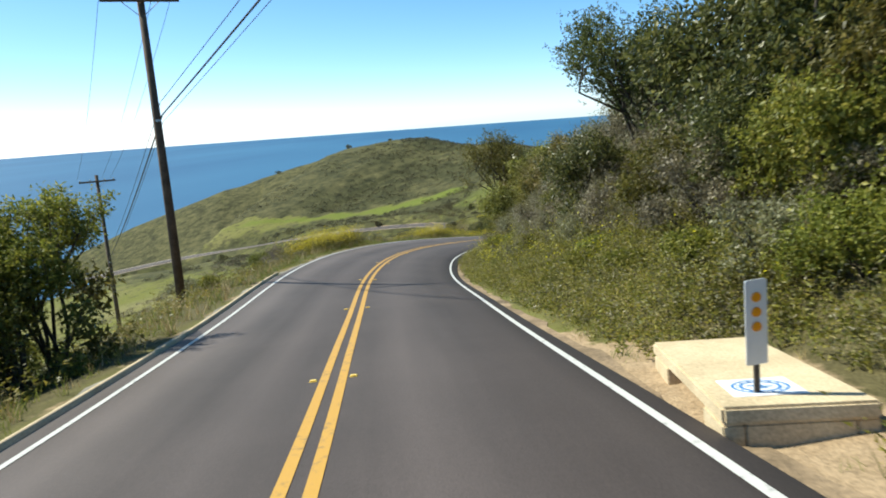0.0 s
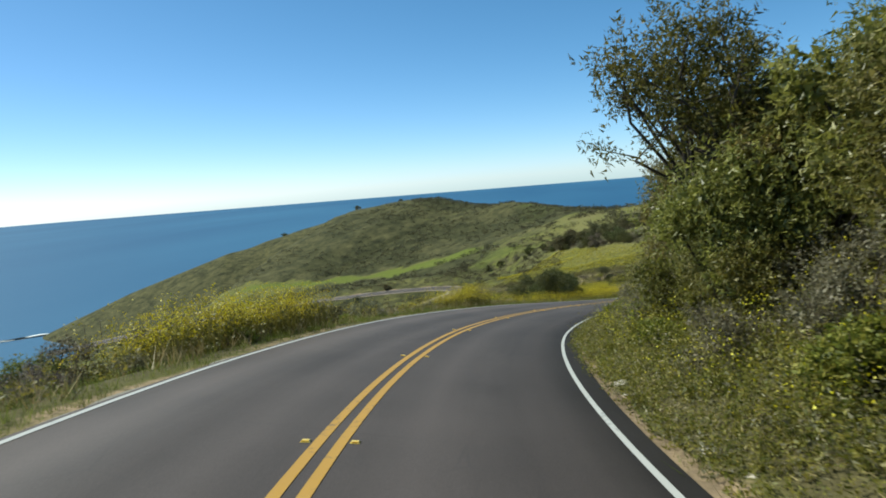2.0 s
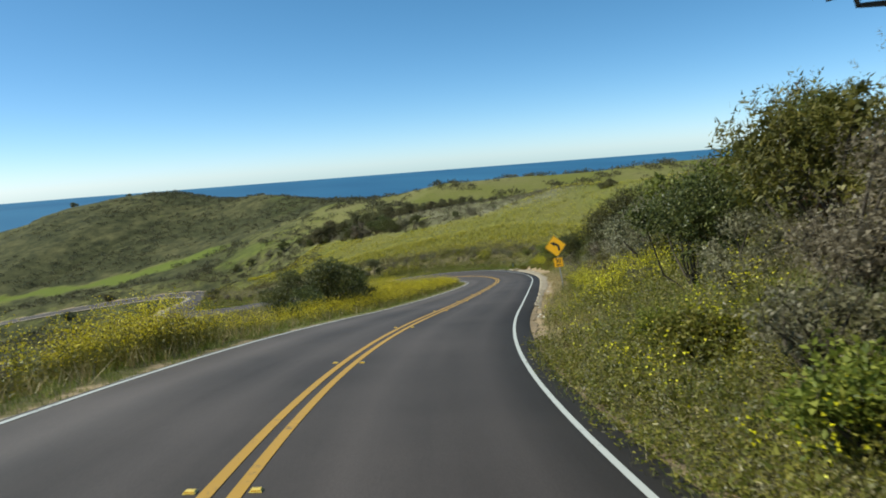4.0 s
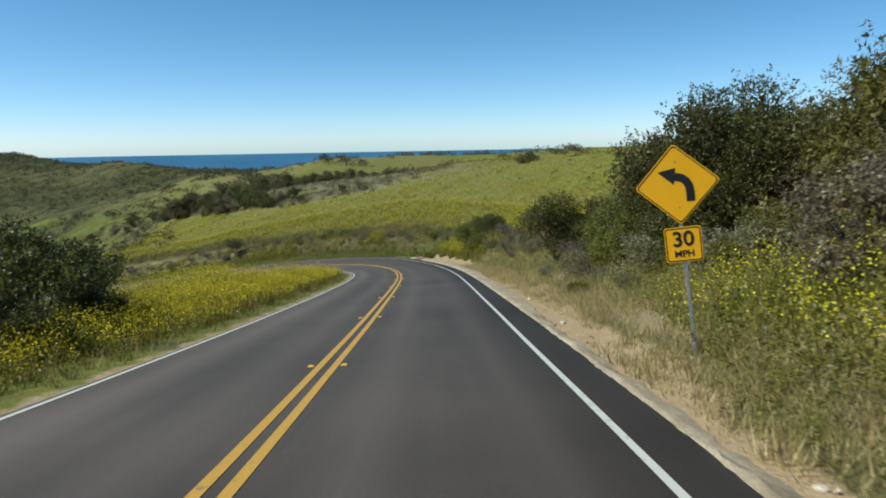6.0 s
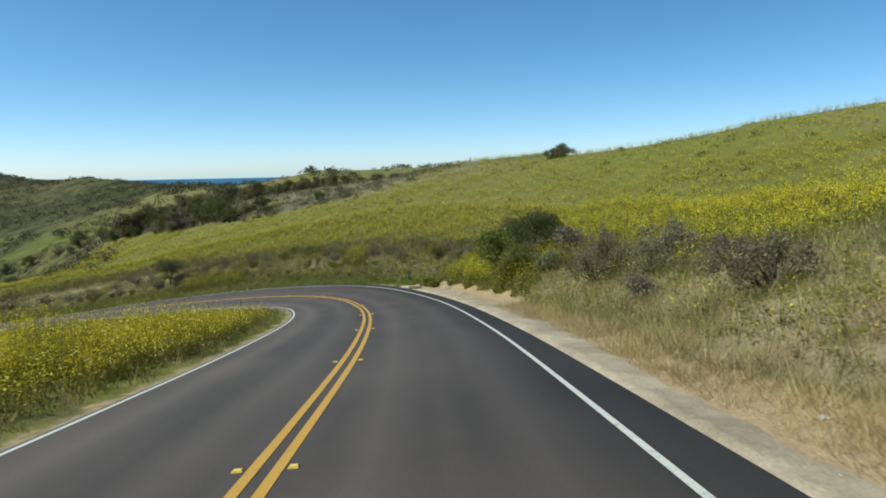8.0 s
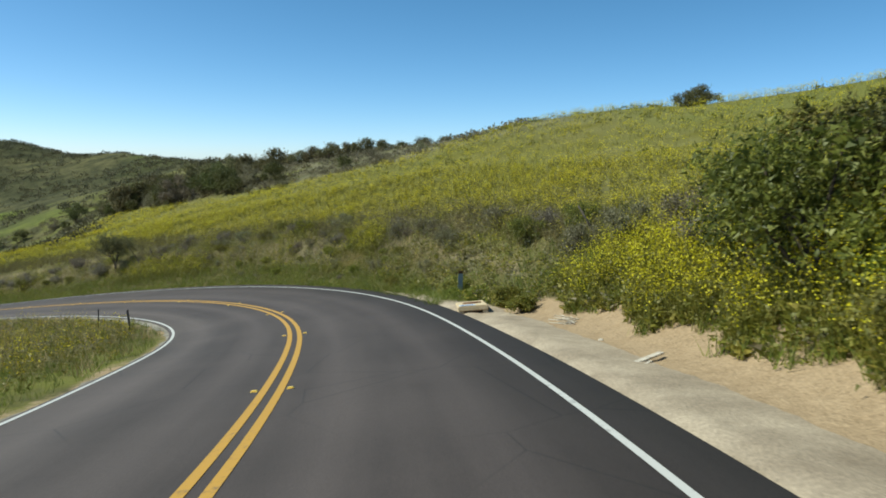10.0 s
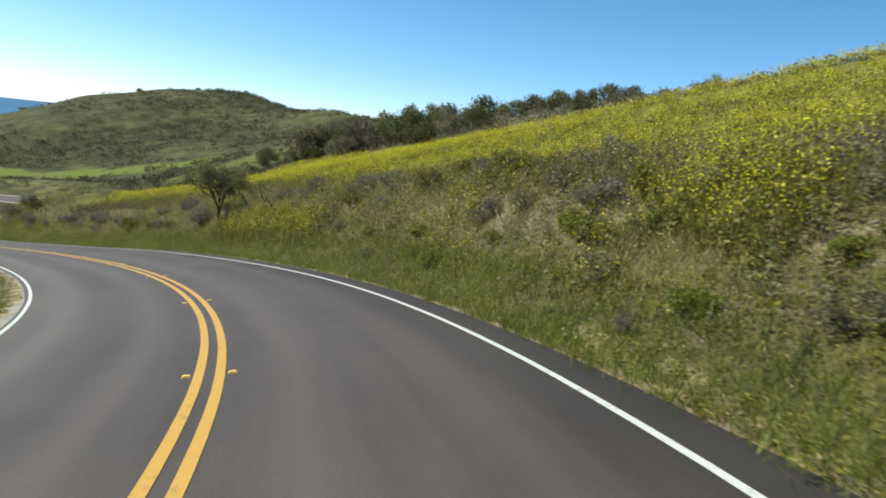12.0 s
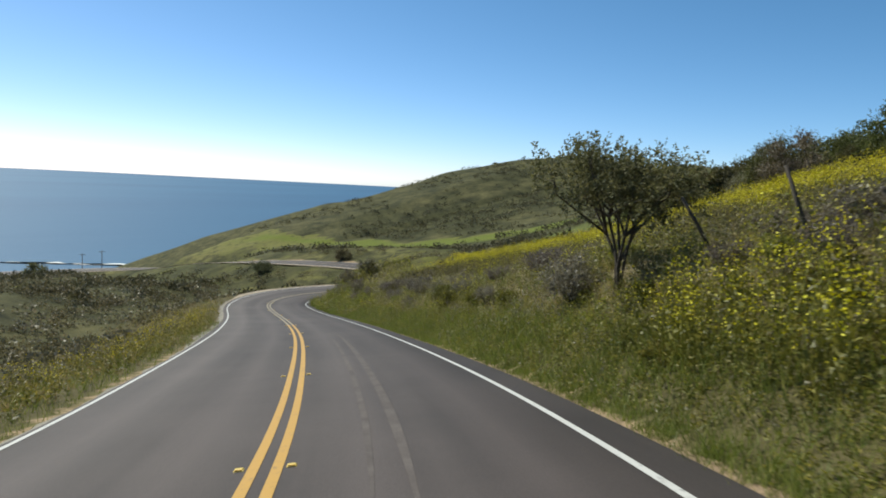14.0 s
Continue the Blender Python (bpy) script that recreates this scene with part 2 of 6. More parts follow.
POLE_WOOD = rough_material("pole_wood", [(0.3, (0.055, 0.034, 0.022)), (0.7, (0.13, 0.085, 0.055))], 3, 40, 0.85)
POST_WOOD = rough_material("fence_wood", [(0.3, (0.035, 0.028, 0.022)), (0.7, (0.09, 0.075, 0.06))], 4, 40, 0.9)
BARK = rough_material("bark", [(0.3, (0.035, 0.026, 0.018)), (0.7, (0.10, 0.080, 0.058))], 4, 30, 0.95, 0.6, 0.02)
RUST = rough_material("rusty_iron", [(0.3, (0.10, 0.045, 0.022)), (0.7, (0.19, 0.095, 0.045))], 5, 60, 0.85)
GALVANISED = rough_material("galvanised_steel", [(0.3, (0.28, 0.29, 0.29)), (0.7, (0.42, 0.42, 0.42))], 5, 60, 0.5, 0.1, 0.002, 0.6)
CABLE = plain("cable_rubber", (0.02, 0.02, 0.022), 0.6)
SIGN_YELLOW = plain("sign_yellow", (0.90, 0.44, 0.008), 0.42, 0, 3)
SIGN_BLACK = plain("sign_black", (0.012, 0.012, 0.012), 0.45)
MARKER_WHITE = plain("marker_white", (0.66, 0.67, 0.68), 0.45)
MARKER_BLUE = plain("marker_pale_blue", (0.30, 0.38, 0.45), 0.5)
MARKER_BACK = plain("marker_grey_back", (0.10, 0.10, 0.11), 0.6)
AMBER = plain("amber_reflector", (0.75, 0.28, 0.01), 0.25)
STICKER_BLUE = plain("stencil_blue", (0.04, 0.20, 0.50), 0.5)
STICKER_WHITE = plain("stencil_white", (0.76, 0.78, 0.80), 0.5)
VERGE = rough_material("verge_grit", [(0.3, (0.13, 0.115, 0.09)), (0.7, (0.27, 0.245, 0.20))], 0.9, 26, 0.95, 0.6, 0.02)
DUST = rough_material("dusty_asphalt", [(0.35, (0.062, 0.050, 0.045)), (0.65, (0.098, 0.081, 0.073))], 2.0, 60, 0.9, 0.3, 0.005)
# near-black colour that stands for the shade inside the drains
DRAIN_SHADE = plain("drain_shade", (0.03, 0.026, 0.022), 0.95)
REFLECTOR_YELLOW = plain("pavement_marker_yellow", (0.78, 0.55, 0.10), 0.4)
CERAMIC = plain("ceramic_insulator", (0.35, 0.33, 0.30), 0.3)

LEAF_OAK = leaf_material("leaf_deep_green", (0.036, 0.043, 0.012), (0.125, 0.127, 0.032), (0.22, 0.20, 0.07), 0.40, 0.4)
LEAF_OLIVE = leaf_material("leaf_olive", (0.068, 0.074, 0.014), (0.190, 0.182, 0.032), (0.28, 0.25, 0.07), 0.42)
LEAF_SAGE = leaf_material("leaf_grey_sage", (0.098, 0.094, 0.044), (0.240, 0.220, 0.122), (0.35, 0.31, 0.21), 0.32)
LEAF_SCRUB = leaf_material("leaf_hill_scrub", (0.070, 0.072, 0.030), (0.140, 0.132, 0.062), (0.18, 0.16, 0.08), 0.25, 0.7)
LEAF_FRESH = leaf_material("leaf_fresh_green", (0.091, 0.109, 0.016), (0.247, 0.245, 0.039), (0.36, 0.32, 0.07), 0.45)
LEAF_BUCKWHEAT = leaf_material("leaf_dry_brown", (0.105, 0.086, 0.062), (0.225, 0.192, 0.150), (0.30, 0.26, 0.20))
GRASS_GREEN = leaf_material("grass_green", (0.085, 0.112, 0.016), (0.205, 0.232, 0.044), (0.31, 0.29, 0.09), 0.4)
GRASS_DRY = leaf_material("grass_straw", (0.220, 0.160, 0.070), (0.430, 0.330, 0.165), (0.54, 0.44, 0.26), 0.3)
PETAL = leaf_material("mustard_petals", (0.420, 0.330, 0.010), (0.740, 0.600, 0.016), (0.80, 0.68, 0.06), 0.3)
STALK = leaf_material("mustard_stalks", (0.075, 0.066, 0.022), (0.190, 0.155, 0.065), (0.28, 0.23, 0.11), 0.3)
LEAF_BRUSH = leaf_material("leaf_brush", (0.062, 0.060, 0.024), (0.175, 0.158, 0.070), (0.26, 0.22, 0.11), 0.42, 0.6)
LEAF_DRY = leaf_material("leaf_dry_sage", (0.105, 0.088, 0.050), (0.235, 0.200, 0.122), (0.34, 0.29, 0.20), 0.3)
LEAF_LONG = leaf_material("leaf_long_olive", (0.095, 0.100, 0.022), (0.282, 0.258, 0.062), (0.42, 0.37, 0.16), 0.45, 0.36)
LEAF_LIME = leaf_material("leaf_lime_green", (0.150, 0.147, 0.025), (0.325, 0.294, 0.052), (0.41, 0.35, 0.08), 0.5)
LEAF_RUST = leaf_material("leaf_rust_brown", (0.20, 0.120, 0.058), (0.40, 0.260, 0.130), (0.46, 0.33, 0.19), 0.3)
STEM = leaf_material("mustard_stems", (0.088, 0.090, 0.014), (0.190, 0.165, 0.030), (0.26, 0.22, 0.06), 0.3)


# ---- the road's line ----
def glide(knots, first, step, x):
    """A smooth curve through evenly spaced knots."""
    v = np.array(knots)
    q = (np.asarray(x, float) - first) / step
    i = np.clip(np.floor(q).astype(int), 0, len(v) - 2)
    q = np.clip(q - i, 0, 1)
    m = np.gradient(v)
    return ((2 * q**3 - 3 * q**2 + 1) * v[i] + (q**3 - 2 * q**2 + q) * m[i] + (-2 * q**3 + 3 * q**2) * v[i + 1] + (q**3 - q**2) * m[i + 1])


# heading in degrees left of +y every 6 m, fall and cross fall every 12 m, lane widths every 30 m
HEADINGS = [7.8, 9.6, 11.4, 13.3, 12.9, 12.9, 10.1, 6.8, 2.8, -1.1, -6.1, -10.3, -14.8, -18.4, -20.6, -20.1, -20.1, -19.8, -19.8, -19.4, -18.9, -17.2, -15.8, -13.0, -9.3, -5.5, 2.0, 10.6, 18.8, 26.1, 31.7, 35.5, 38.7, 39.7, 40.7, 42.1, 43.4, 44.2, 45.0, 46.0, 46.7]
SLOPES = [0.190, 0.172, 0.152, 0.135, 0.151, 0.162, 0.163, 0.165, 0.160, 0.157, 0.156, 0.155, 0.147, 0.146, 0.152, 0.163, 0.169, 0.173, 0.170, 0.163]
BANKS = [0.036, 0.050, 0.002, -0.086, -0.098, -0.084, -0.043, 0.008, 0.034, 0.047, 0.053, 0.062, 0.082, 0.119, 0.121, 0.104, 0.083, 0.048, 0.032, 0.025]
RIGHT_LANE = [2.66, 2.92, 3.23, 3.21, 3.38, 3.55, 3.27, 3.28, 3.30, 3.31]
LEFT_LANE = [2.87, 3.04, 3.26, 3.18, 3.23, 3.31, 3.36, 3.48, 3.48, 3.48]
HEADINGS += [38, 18, -6, -16, -12, 4, 28, 52, 70, 79, 82, 82, 81, 79, 76, 73, 70, 67, 65, 64, 64, 64, 64, 65, 67, 72, 80, 90, 101, 111, 119, 124, 127, 129, 130, 130, 130, 130, 130]
SLOPES += [0.11, 0.05, 0.03, 0.03, 0.04, 0.05, 0.075, 0.10, 0.13, 0.15, 0.165, 0.165, 0.155, 0.14, 0.11, 0.09, 0.08, 0.07, 0.06]
BANKS += [0.015] + [0.0] * 18
S_FIRST, S_LAST = -8.0, 456.0
ARC = np.arange(S_FIRST, S_LAST + 0.1, 1.0)
_h = np.radians(glide(HEADINGS, -12, 6, ARC))
_fall = glide(SLOPES, -10, 12, ARC)
_bank = glide(BANKS, -10, 12, ARC)
LINE = np.stack([np.concatenate([[0], np.cumsum((v[1:] + v[:-1]) / 2)]) for v in (-np.sin(_h), np.cos(_h), -_fall)], 1)
LINE -= LINE[8]
SIDE = np.stack([np.cos(_h), np.sin(_h), _bank], 1)


def on_road(s, u, lift=0.0):
    """Points at arc s and offset u (right is positive) on the pavement's surface."""
    s, u = np.broadcast_arrays(np.asarray(s, float), np.asarray(u, float))
    q = s - S_FIRST
    i = np.clip(np.floor(q).astype(int), 0, len(ARC) - 2)
    f = (q - i)[..., None]
    return LINE[i] * (1 - f) + LINE[i + 1] * f + (SIDE[i] * (1 - f) + SIDE[i + 1] * f) * u[..., None] + np.array([0, 0, lift])


def right_lane(s):
    return glide(RIGHT_LANE, -10, 30, s)


def left_lane(s):
    return glide(LEFT_LANE, -10, 30, s)


def heading(s):
    return math.degrees(float(np.interp(s, ARC, _h)))


def shoulder_width(s):
    """Pale shoulder beyond the pavement's right edge."""
    ramp_up = 0.3 * np.clip((s - 84) / 8, 0, 1) + 0.75 * np.clip((s - 104) / 16, 0, 1)
    return 0.3 - 0.13 * smooth(7, 11, s) * smooth(62, 56, s) - 0.22 * np.clip((s - 152) / 10, 0, 1) * np.clip((226 - s) / 8, 0, 1) + ramp_up * np.clip((147 - s) / 6, 0, 1) + 1.0 * np.exp(-((s - 5.2) / 2.2) ** 4)


def pavement_right(s):
    return right_lane(s) + 0.22 + 0.20 * smooth(20, 45, s) + 0.2 * smooth(66, 84, s) - 0.12 * smooth(142, 156, s)


def pavement_left(s):
    return left_lane(s) + 0.30 - 0.18 * smooth(22, 30, s) * smooth(200, 190, s)


def smooth(a, b, x):
    q = np.clip((x - a) / (b - a), 0, 1)
    return q * q * (3 - 2 * q)


# ---- the shape of the land ----
def along_spine(spine, x, y):
    """Distance in plan from a ridge line, and the ridge's height there."""
    best, high = np.full(x.shape, 1e9), np.zeros(x.shape)
    for (ax, ay, az), (bx, by, bz) in zip(spine, spine[1:]):
        dx, dy = bx - ax, by - ay
        q = np.clip(((x - ax) * dx + (y - ay) * dy) / (dx * dx + dy * dy), 0, 1)
        d = np.hypot(x - ax - q * dx, y - ay - q * dy)
        nearer = d < best
        best, high = np.where(nearer, d, best), np.where(nearer, az + q * (bz - az), high)
    return best, high


HEADLAND = [(40, 420, -26), (0, 405, -19.5), (-28, 400, -18.5), (-48, 416, -16.3), (-70, 430, -12.3), (-98, 450, -12.6), (-129, 474, -17), (-158, 470, -26), (-190, 465, -32.5), (-215, 453, -39), (-280, 430, -61), (-340, 405, -86)]
MUSTARD_RIDGE = [(46, 0, 13), (58, 50, 6), (70, 90, -2), (72, 120, -7), (66, 146, -8.4), (54, 165, -12.9), (42, 190, -15.5), (31, 215, -17.9), (24, 262, -19.5), (8, 335, -19), (-22, 395, -17)]
BACK_RIDGE = [(22, 330, -23), (38, 314, -18.5), (52, 304, -14.6), (80, 296, -13.5), (115, 280, -13), (170, 250, -10), (260, 230, -8)]
SEA_LEVEL = -80.0


def bumps(x, y, size, seed):
    """Cheap smooth unevenness, about -1 to 1."""
    a, b = x / size + seed * 1.7, y / size - seed * 2.3
    return (np.sin(a * 2.1 + 1.3 * np.sin(b * 1.7)) + np.sin(b * 2.6 + 1.1 * np.sin(a * 1.9 + 2)) + 0.6 * np.sin(a * 4.3 + b * 3.7)) / 2.6


def far_land(x, y):
    base = -38.5 + 0.125 * np.clip(235 - y, 0, 330) * smooth(-150, 10, x) - 0.26 * np.clip(-165 - x, 0, 260) - 0.10 * np.clip(-45 - x, 0, 120)
    base = base - 6.5 * smooth(228, 262, y) * smooth(-115, -160, x)
    d1, z1 = along_spine(HEADLAND, x, y)
    hill = z1 - 0.31 * (np.sqrt(d1 * d1 + 18**2) - 18)
    d2, z2 = along_spine(MUSTARD_RIDGE, x, y)
    ridge = z2 - 0.36 * (np.sqrt(d2 * d2 + 8**2) - 8)
    d3, z3 = along_spine(BACK_RIDGE, x, y)
    back = z3 - 0.26 * (np.sqrt(d3 * d3 + 10**2) - 10)
    k = 2.5
    top = np.maximum.reduce([base, hill, ridge, back])
    z = top + k * np.log(sum(np.exp(np.clip((v - top) / k, -40, 0)) for v in (base, hill, ridge, back)))
    z = z - 0.10 * np.clip(np.hypot(x, y - 220) - 430, 0, 900) + bumps(x, y, 22, 1) * 0.7 + bumps(x, y, 60, 2) * 1.2
    return np.maximum(z, SEA_LEVEL - 14)


def near_road(x, y):
    """Arc, offset and smoothed road height for points near the road."""
    s, u, soft, exact = (np.zeros(x.shape) for _ in range(4))
    for a in range(0, len(x), 20000):
        px, py = x[a:a + 20000, None], y[a:a + 20000, None]
        dx, dy = px - LINE[None, :, 0], py - LINE[None, :, 1]
        d2 = dx * dx + dy * dy
        i = d2.argmin(1)
        n = np.arange(len(i))
        ahead = -dx[n, i] * SIDE[i, 1] + dy[n, i] * SIDE[i, 0]
        s[a:a + 20000] = ARC[i] + ahead
        u[a:a + 20000] = dx[n, i] * SIDE[i, 0] + dy[n, i] * SIDE[i, 1]
        w = 1 / (d2 + 1.0) ** 3
        soft[a:a + 20000] = (w * LINE[None, :, 2]).sum(1) / w.sum(1)
    exact = np.interp(s, ARC, LINE[:, 2])
    return s, u, soft, exact


def land(x, y):
    """Height, arc and offset of the ground at x, y."""
    x, y = np.atleast_1d(np.asarray(x, float)), np.atleast_1d(np.asarray(y, float))
    z = far_land(x, y)
    s, u = np.full(x.shape, 999.0), np.full(x.shape, 999.0)
    close = (x > -290) & (x < 85) & (y > -60) & (y < 350)
    if close.any():
        cx, cy = x[close], y[close]
        cs, cu, soft, exact = near_road(cx, cy)
        far = z[close]
        bank = np.interp(cs, ARC, _bank)
        side = np.abs(cu)
        zr = exact + (soft - exact) * smooth(6, 10, side) + bank * np.clip(cu, -4.6, 4.6)
        d = cu - pavement_right(cs) - shoulder_width(cs) - 0.25
        cut = 0.58 + 0.14 * smooth(120, 150, cs) * smooth(188, 165, cs) + 0.22 * smooth(138, 156, cs) * smooth(202, 190, cs) - 0.22 * smooth(60, 80, cs) * smooth(128, 115, cs)
        gentle = 0.40 - 0.06 * smooth(120, 150, cs)
        rise = np.sqrt(np.clip(d, 0, 60) ** 2 + 0.16) - 0.4
        right = (cut * np.minimum(rise, 2.4) + gentle * np.clip(rise - 2.4, 0, 40)) * (1 - 0.35 * smooth(240, 256, cs) - 1.2 * smooth(340, 365, cs)) + 2.0 * np.exp(-((cs - 249) / 12) ** 2) * smooth(0.2, 2.4, d) * smooth(24, 10, d)
        e = -cu - pavement_left(cs) - 0.6
        steep = 0.34 - 0.2 * smooth(50, 70, cs) * smooth(200, 170, cs) - 0.15 * smooth(82, 94, cs) * smooth(132, 120, cs)
        left = -steep * (np.sqrt(np.clip(e, 0, 30) ** 2 + 0.16) - 0.4)
        rough = (bumps(cx, cy, 1.1, 3) * 0.07 + bumps(cx, cy, 3.5, 4) * 0.16) * smooth(0.2, 2.5, np.maximum(d, e))
        under = 0.12 * smooth(0.1, 0.5, pavement_right(cs) - cu) * smooth(0.1, 0.5, pavement_left(cs) + cu)
        dip = 0.16 * np.exp(-((cs - 138.9) / 0.9) ** 2 - ((cu - 4.6) / 0.7) ** 2) + 0.12 * np.exp(-((cs - 5.0) / 1.3) ** 2 - ((cu - 3.3) / 0.35) ** 2)
        near = zr + np.where(cu > 0, right, left) + rough - 0.05 - under - dip
        ends = smooth(452, 437, cs) * smooth(-58, -30, cy)
        w = smooth(30, 9, side) * ends
        w = np.where((cs < -7.5) & (side > 200), 0, w)
        z[close] = near * w + far * (1 - w)
        s[close], u[close] = cs, cu
    return z, s, u


def ground_at(x, y):
    return float(land(x, y)[0][0])


def beside(s, u):
    """A place beside the road, on the ground."""
    p = on_road(s, u)
    return Vector((float(p[0]), float(p[1]), ground_at(p[0], p[1])))


# ---- building helpers ----
def mesh_of(name, verts, faces, materials, smooth_shade=False, uvs=None, slots=None):
    me = bpy.data.meshes.new(name)
    verts = np.asarray(verts, np.float32).reshape(-1, 3)
    faces = np.asarray(faces, np.int32)
    used = faces >= 0
    count = used.sum(1)
    loops = faces[used]
    me.vertices.add(len(verts))
    me.vertices.foreach_set("co", verts.ravel())
    me.loops.add(len(loops))
    me.loops.foreach_set("vertex_index", loops)
    me.polygons.add(len(faces))
    me.polygons.foreach_set("loop_start", (np.cumsum(count) - count).astype(np.int32))
    if slots is not None:
        me.polygons.foreach_set("material_index", np.asarray(slots, np.int32))
    me.polygons.foreach_set("use_smooth", np.full(len(faces), smooth_shade))
    for m in materials:
        me.materials.append(m)
    if uvs is not None:
        layer = me.uv_layers.new(name="UVMap")
        layer.data.foreach_set("uv", np.asarray(uvs, np.float32)[loops].ravel())
    me.update(calc_edges=True)
    me.validate()
    return me


def part(name, bm, material, parent, label="", smooth_shade=False):
    me = bpy.data.meshes.new(name)
    bm.to_mesh(me)
    bm.free()
    me.materials.append(material)
    for p in me.polygons:
        p.use_smooth = smooth_shade
    ob = new(name, me)
    ob.parent = parent
    if label:
        ob["label"] = label
    return ob


def box_bm(size, centre=(0, 0, 0), bevel=0.01, matrix=None):
    bm = bmesh.new()
    bmesh.ops.create_cube(bm, size=1, matrix=Matrix.Translation(centre) @ Matrix.Diagonal((*size, 1)))
    if bevel:
        bmesh.ops.bevel(bm, geom=list(bm.edges), offset=bevel, segments=2, affect="EDGES")
    if matrix:
        bm.transform(matrix)
    return bm


def tube_bm(points, radii, sides=8):
    """A tapered tube along a line of points."""
    bm = bmesh.new()
    rings = []
    pts = [Vector(p) for p in points]
    for i, p in enumerate(pts):
        way = (pts[min(i + 1, len(pts) - 1)] - pts[max(i - 1, 0)]).normalized()
        a = way.orthogonal().normalized()
        b = way.cross(a)
        rings.append([bm.verts.new(p + (a * math.cos(t) + b * math.sin(t)) * radii[i]) for t in (2 * math.pi * k / sides for k in range(sides))])
    for r0, r1 in zip(rings, rings[1:]):
        for k in range(sides):
            bm.faces.new((r0[k], r0[(k + 1) % sides], r1[(k + 1) % sides], r1[k]))
    bm.faces.new(rings[0][::-1])
    bm.faces.new(rings[-1])
    return bm


def plate_bm(outline, thickness):
    """A flat plate in the xz plane from its outline, its front at y = 0."""
    bm = bmesh.new()
    front = [bm.verts.new((x, 0, z)) for x, z in outline]
    back = [bm.verts.new((x, thickness, z)) for x, z in outline]
    bm.faces.new(front)
    bm.faces.new(back[::-1])
    for i in range(len(front)):
        j = (i + 1) % len(front)
        bm.faces.new((front[j], front[i], back[i], back[j]))
    bmesh.ops.recalc_face_normals(bm, faces=bm.faces)
    return bm


def rounded(corners, radius, steps=4):
    """An outline with its corners rounded."""
    out = []
    n = len(corners)
    for i in range(n):
        p, a, b = Vector(corners[i]), Vector(corners[i - 1]), Vector(corners[(i + 1) % n])
        p0, p1 = p + (a - p).normalized() * radius, p + (b - p).normalized() * radius
        for k in range(steps + 1):
            q = k / steps
            v = p0 * (1 - q) ** 2 + p * 2 * q * (1 - q) + p1 * q * q
            out.append((v.x, v.y))
    return out


def ribbon(name, s0, s1, step, offsets, lift, material, smooth_shade=True):
    """A strip along the road; offsets: one function of arc for each edge line, or several across."""
    s = np.arange(s0, s1 + step * 0.5, step)
    cols = [on_road(s, o(s), 0) + np.array([0, 0, h]) for o, h in zip(offsets, lift)]
    v = np.stack(cols, 1)
    uv = np.stack([np.stack([o(s) + 0 * s, s], 1) for o in offsets], 1)
    n, k = len(s), len(offsets)
    idx = np.arange(n * k).reshape(n, k)
    f = np.stack([idx[:-1, :-1], idx[:-1, 1:], idx[1:, 1:], idx[1:, :-1]], -1).reshape(-1, 4)
    return mesh_of(name, v.reshape(-1, 3), f, [material], smooth_shade, uv.reshape(-1, 2))


# ---- ground, sea ----
def spread(a, b, step, out, growth=1.22):
    """Even steps from a to b, then ever longer ones out to the horizon."""
    mid = list(np.arange(a, b + 0.01, step))
    lo, hi, g = [], [], step
    x = 0.0
    while x < out:
        g *= growth
        x += g
        lo.append(a - x)
        hi.append(b + x)
    return np.array(lo[::-1] + mid + hi)


gx, gy = spread(-44, 50, 0.62, 5400, 1.13), spread(-12, 250, 0.62, 5400, 1.13)
gx = np.unique(np.concatenate([gx[(gx < -230) | (gx > -44.5)], np.arange(-229, -44, 2.2)]))
gy = np.unique(np.concatenate([gy[(gy > 482) | (gy < 250.5)], np.arange(251.5, 481, 2.2)]))
mx, my = np.meshgrid(gx, gy)
hz, hs, hu = land(mx.ravel(), my.ravel())
nx_, ny_ = len(gx), len(gy)
gi = np.arange(nx_ * ny_).reshape(ny_, nx_)
gf = np.stack([gi[:-1, :-1], gi[:-1, 1:], gi[1:, 1:], gi[1:, :-1]], -1).reshape(-1, 4)
ground_mesh = mesh_of("ground", np.stack([mx.ravel(), my.ravel(), hz], 1), gf, [HILLSIDE], True)


def field_edge(y):
    """Where the mustard field ends uphill, as x along y."""
    return np.interp(y, [95, 125, 155, 175, 210, 235, 250, 262], [62, 52, 42.5, 35, 13.5, 1, -6, -26])


def field_foot(s):
    """Offset from the road at which the mustard field begins above the cut bank."""
    return np.interp(s, [112, 150, 166, 176, 188, 206, 222], [8.5, 7.6, 7.2, 8.4, 10.2, 11.6, 10.5])


def soil_edge(s):
    """Offset at which plants begin above the bare soil at the outside of the second bend."""
    return np.where((s > 123) & (s < 139.4), 6.45 + 0.22 * np.sin(s * 2.1) + 0.12 * np.sin(s * 5.3), 0)


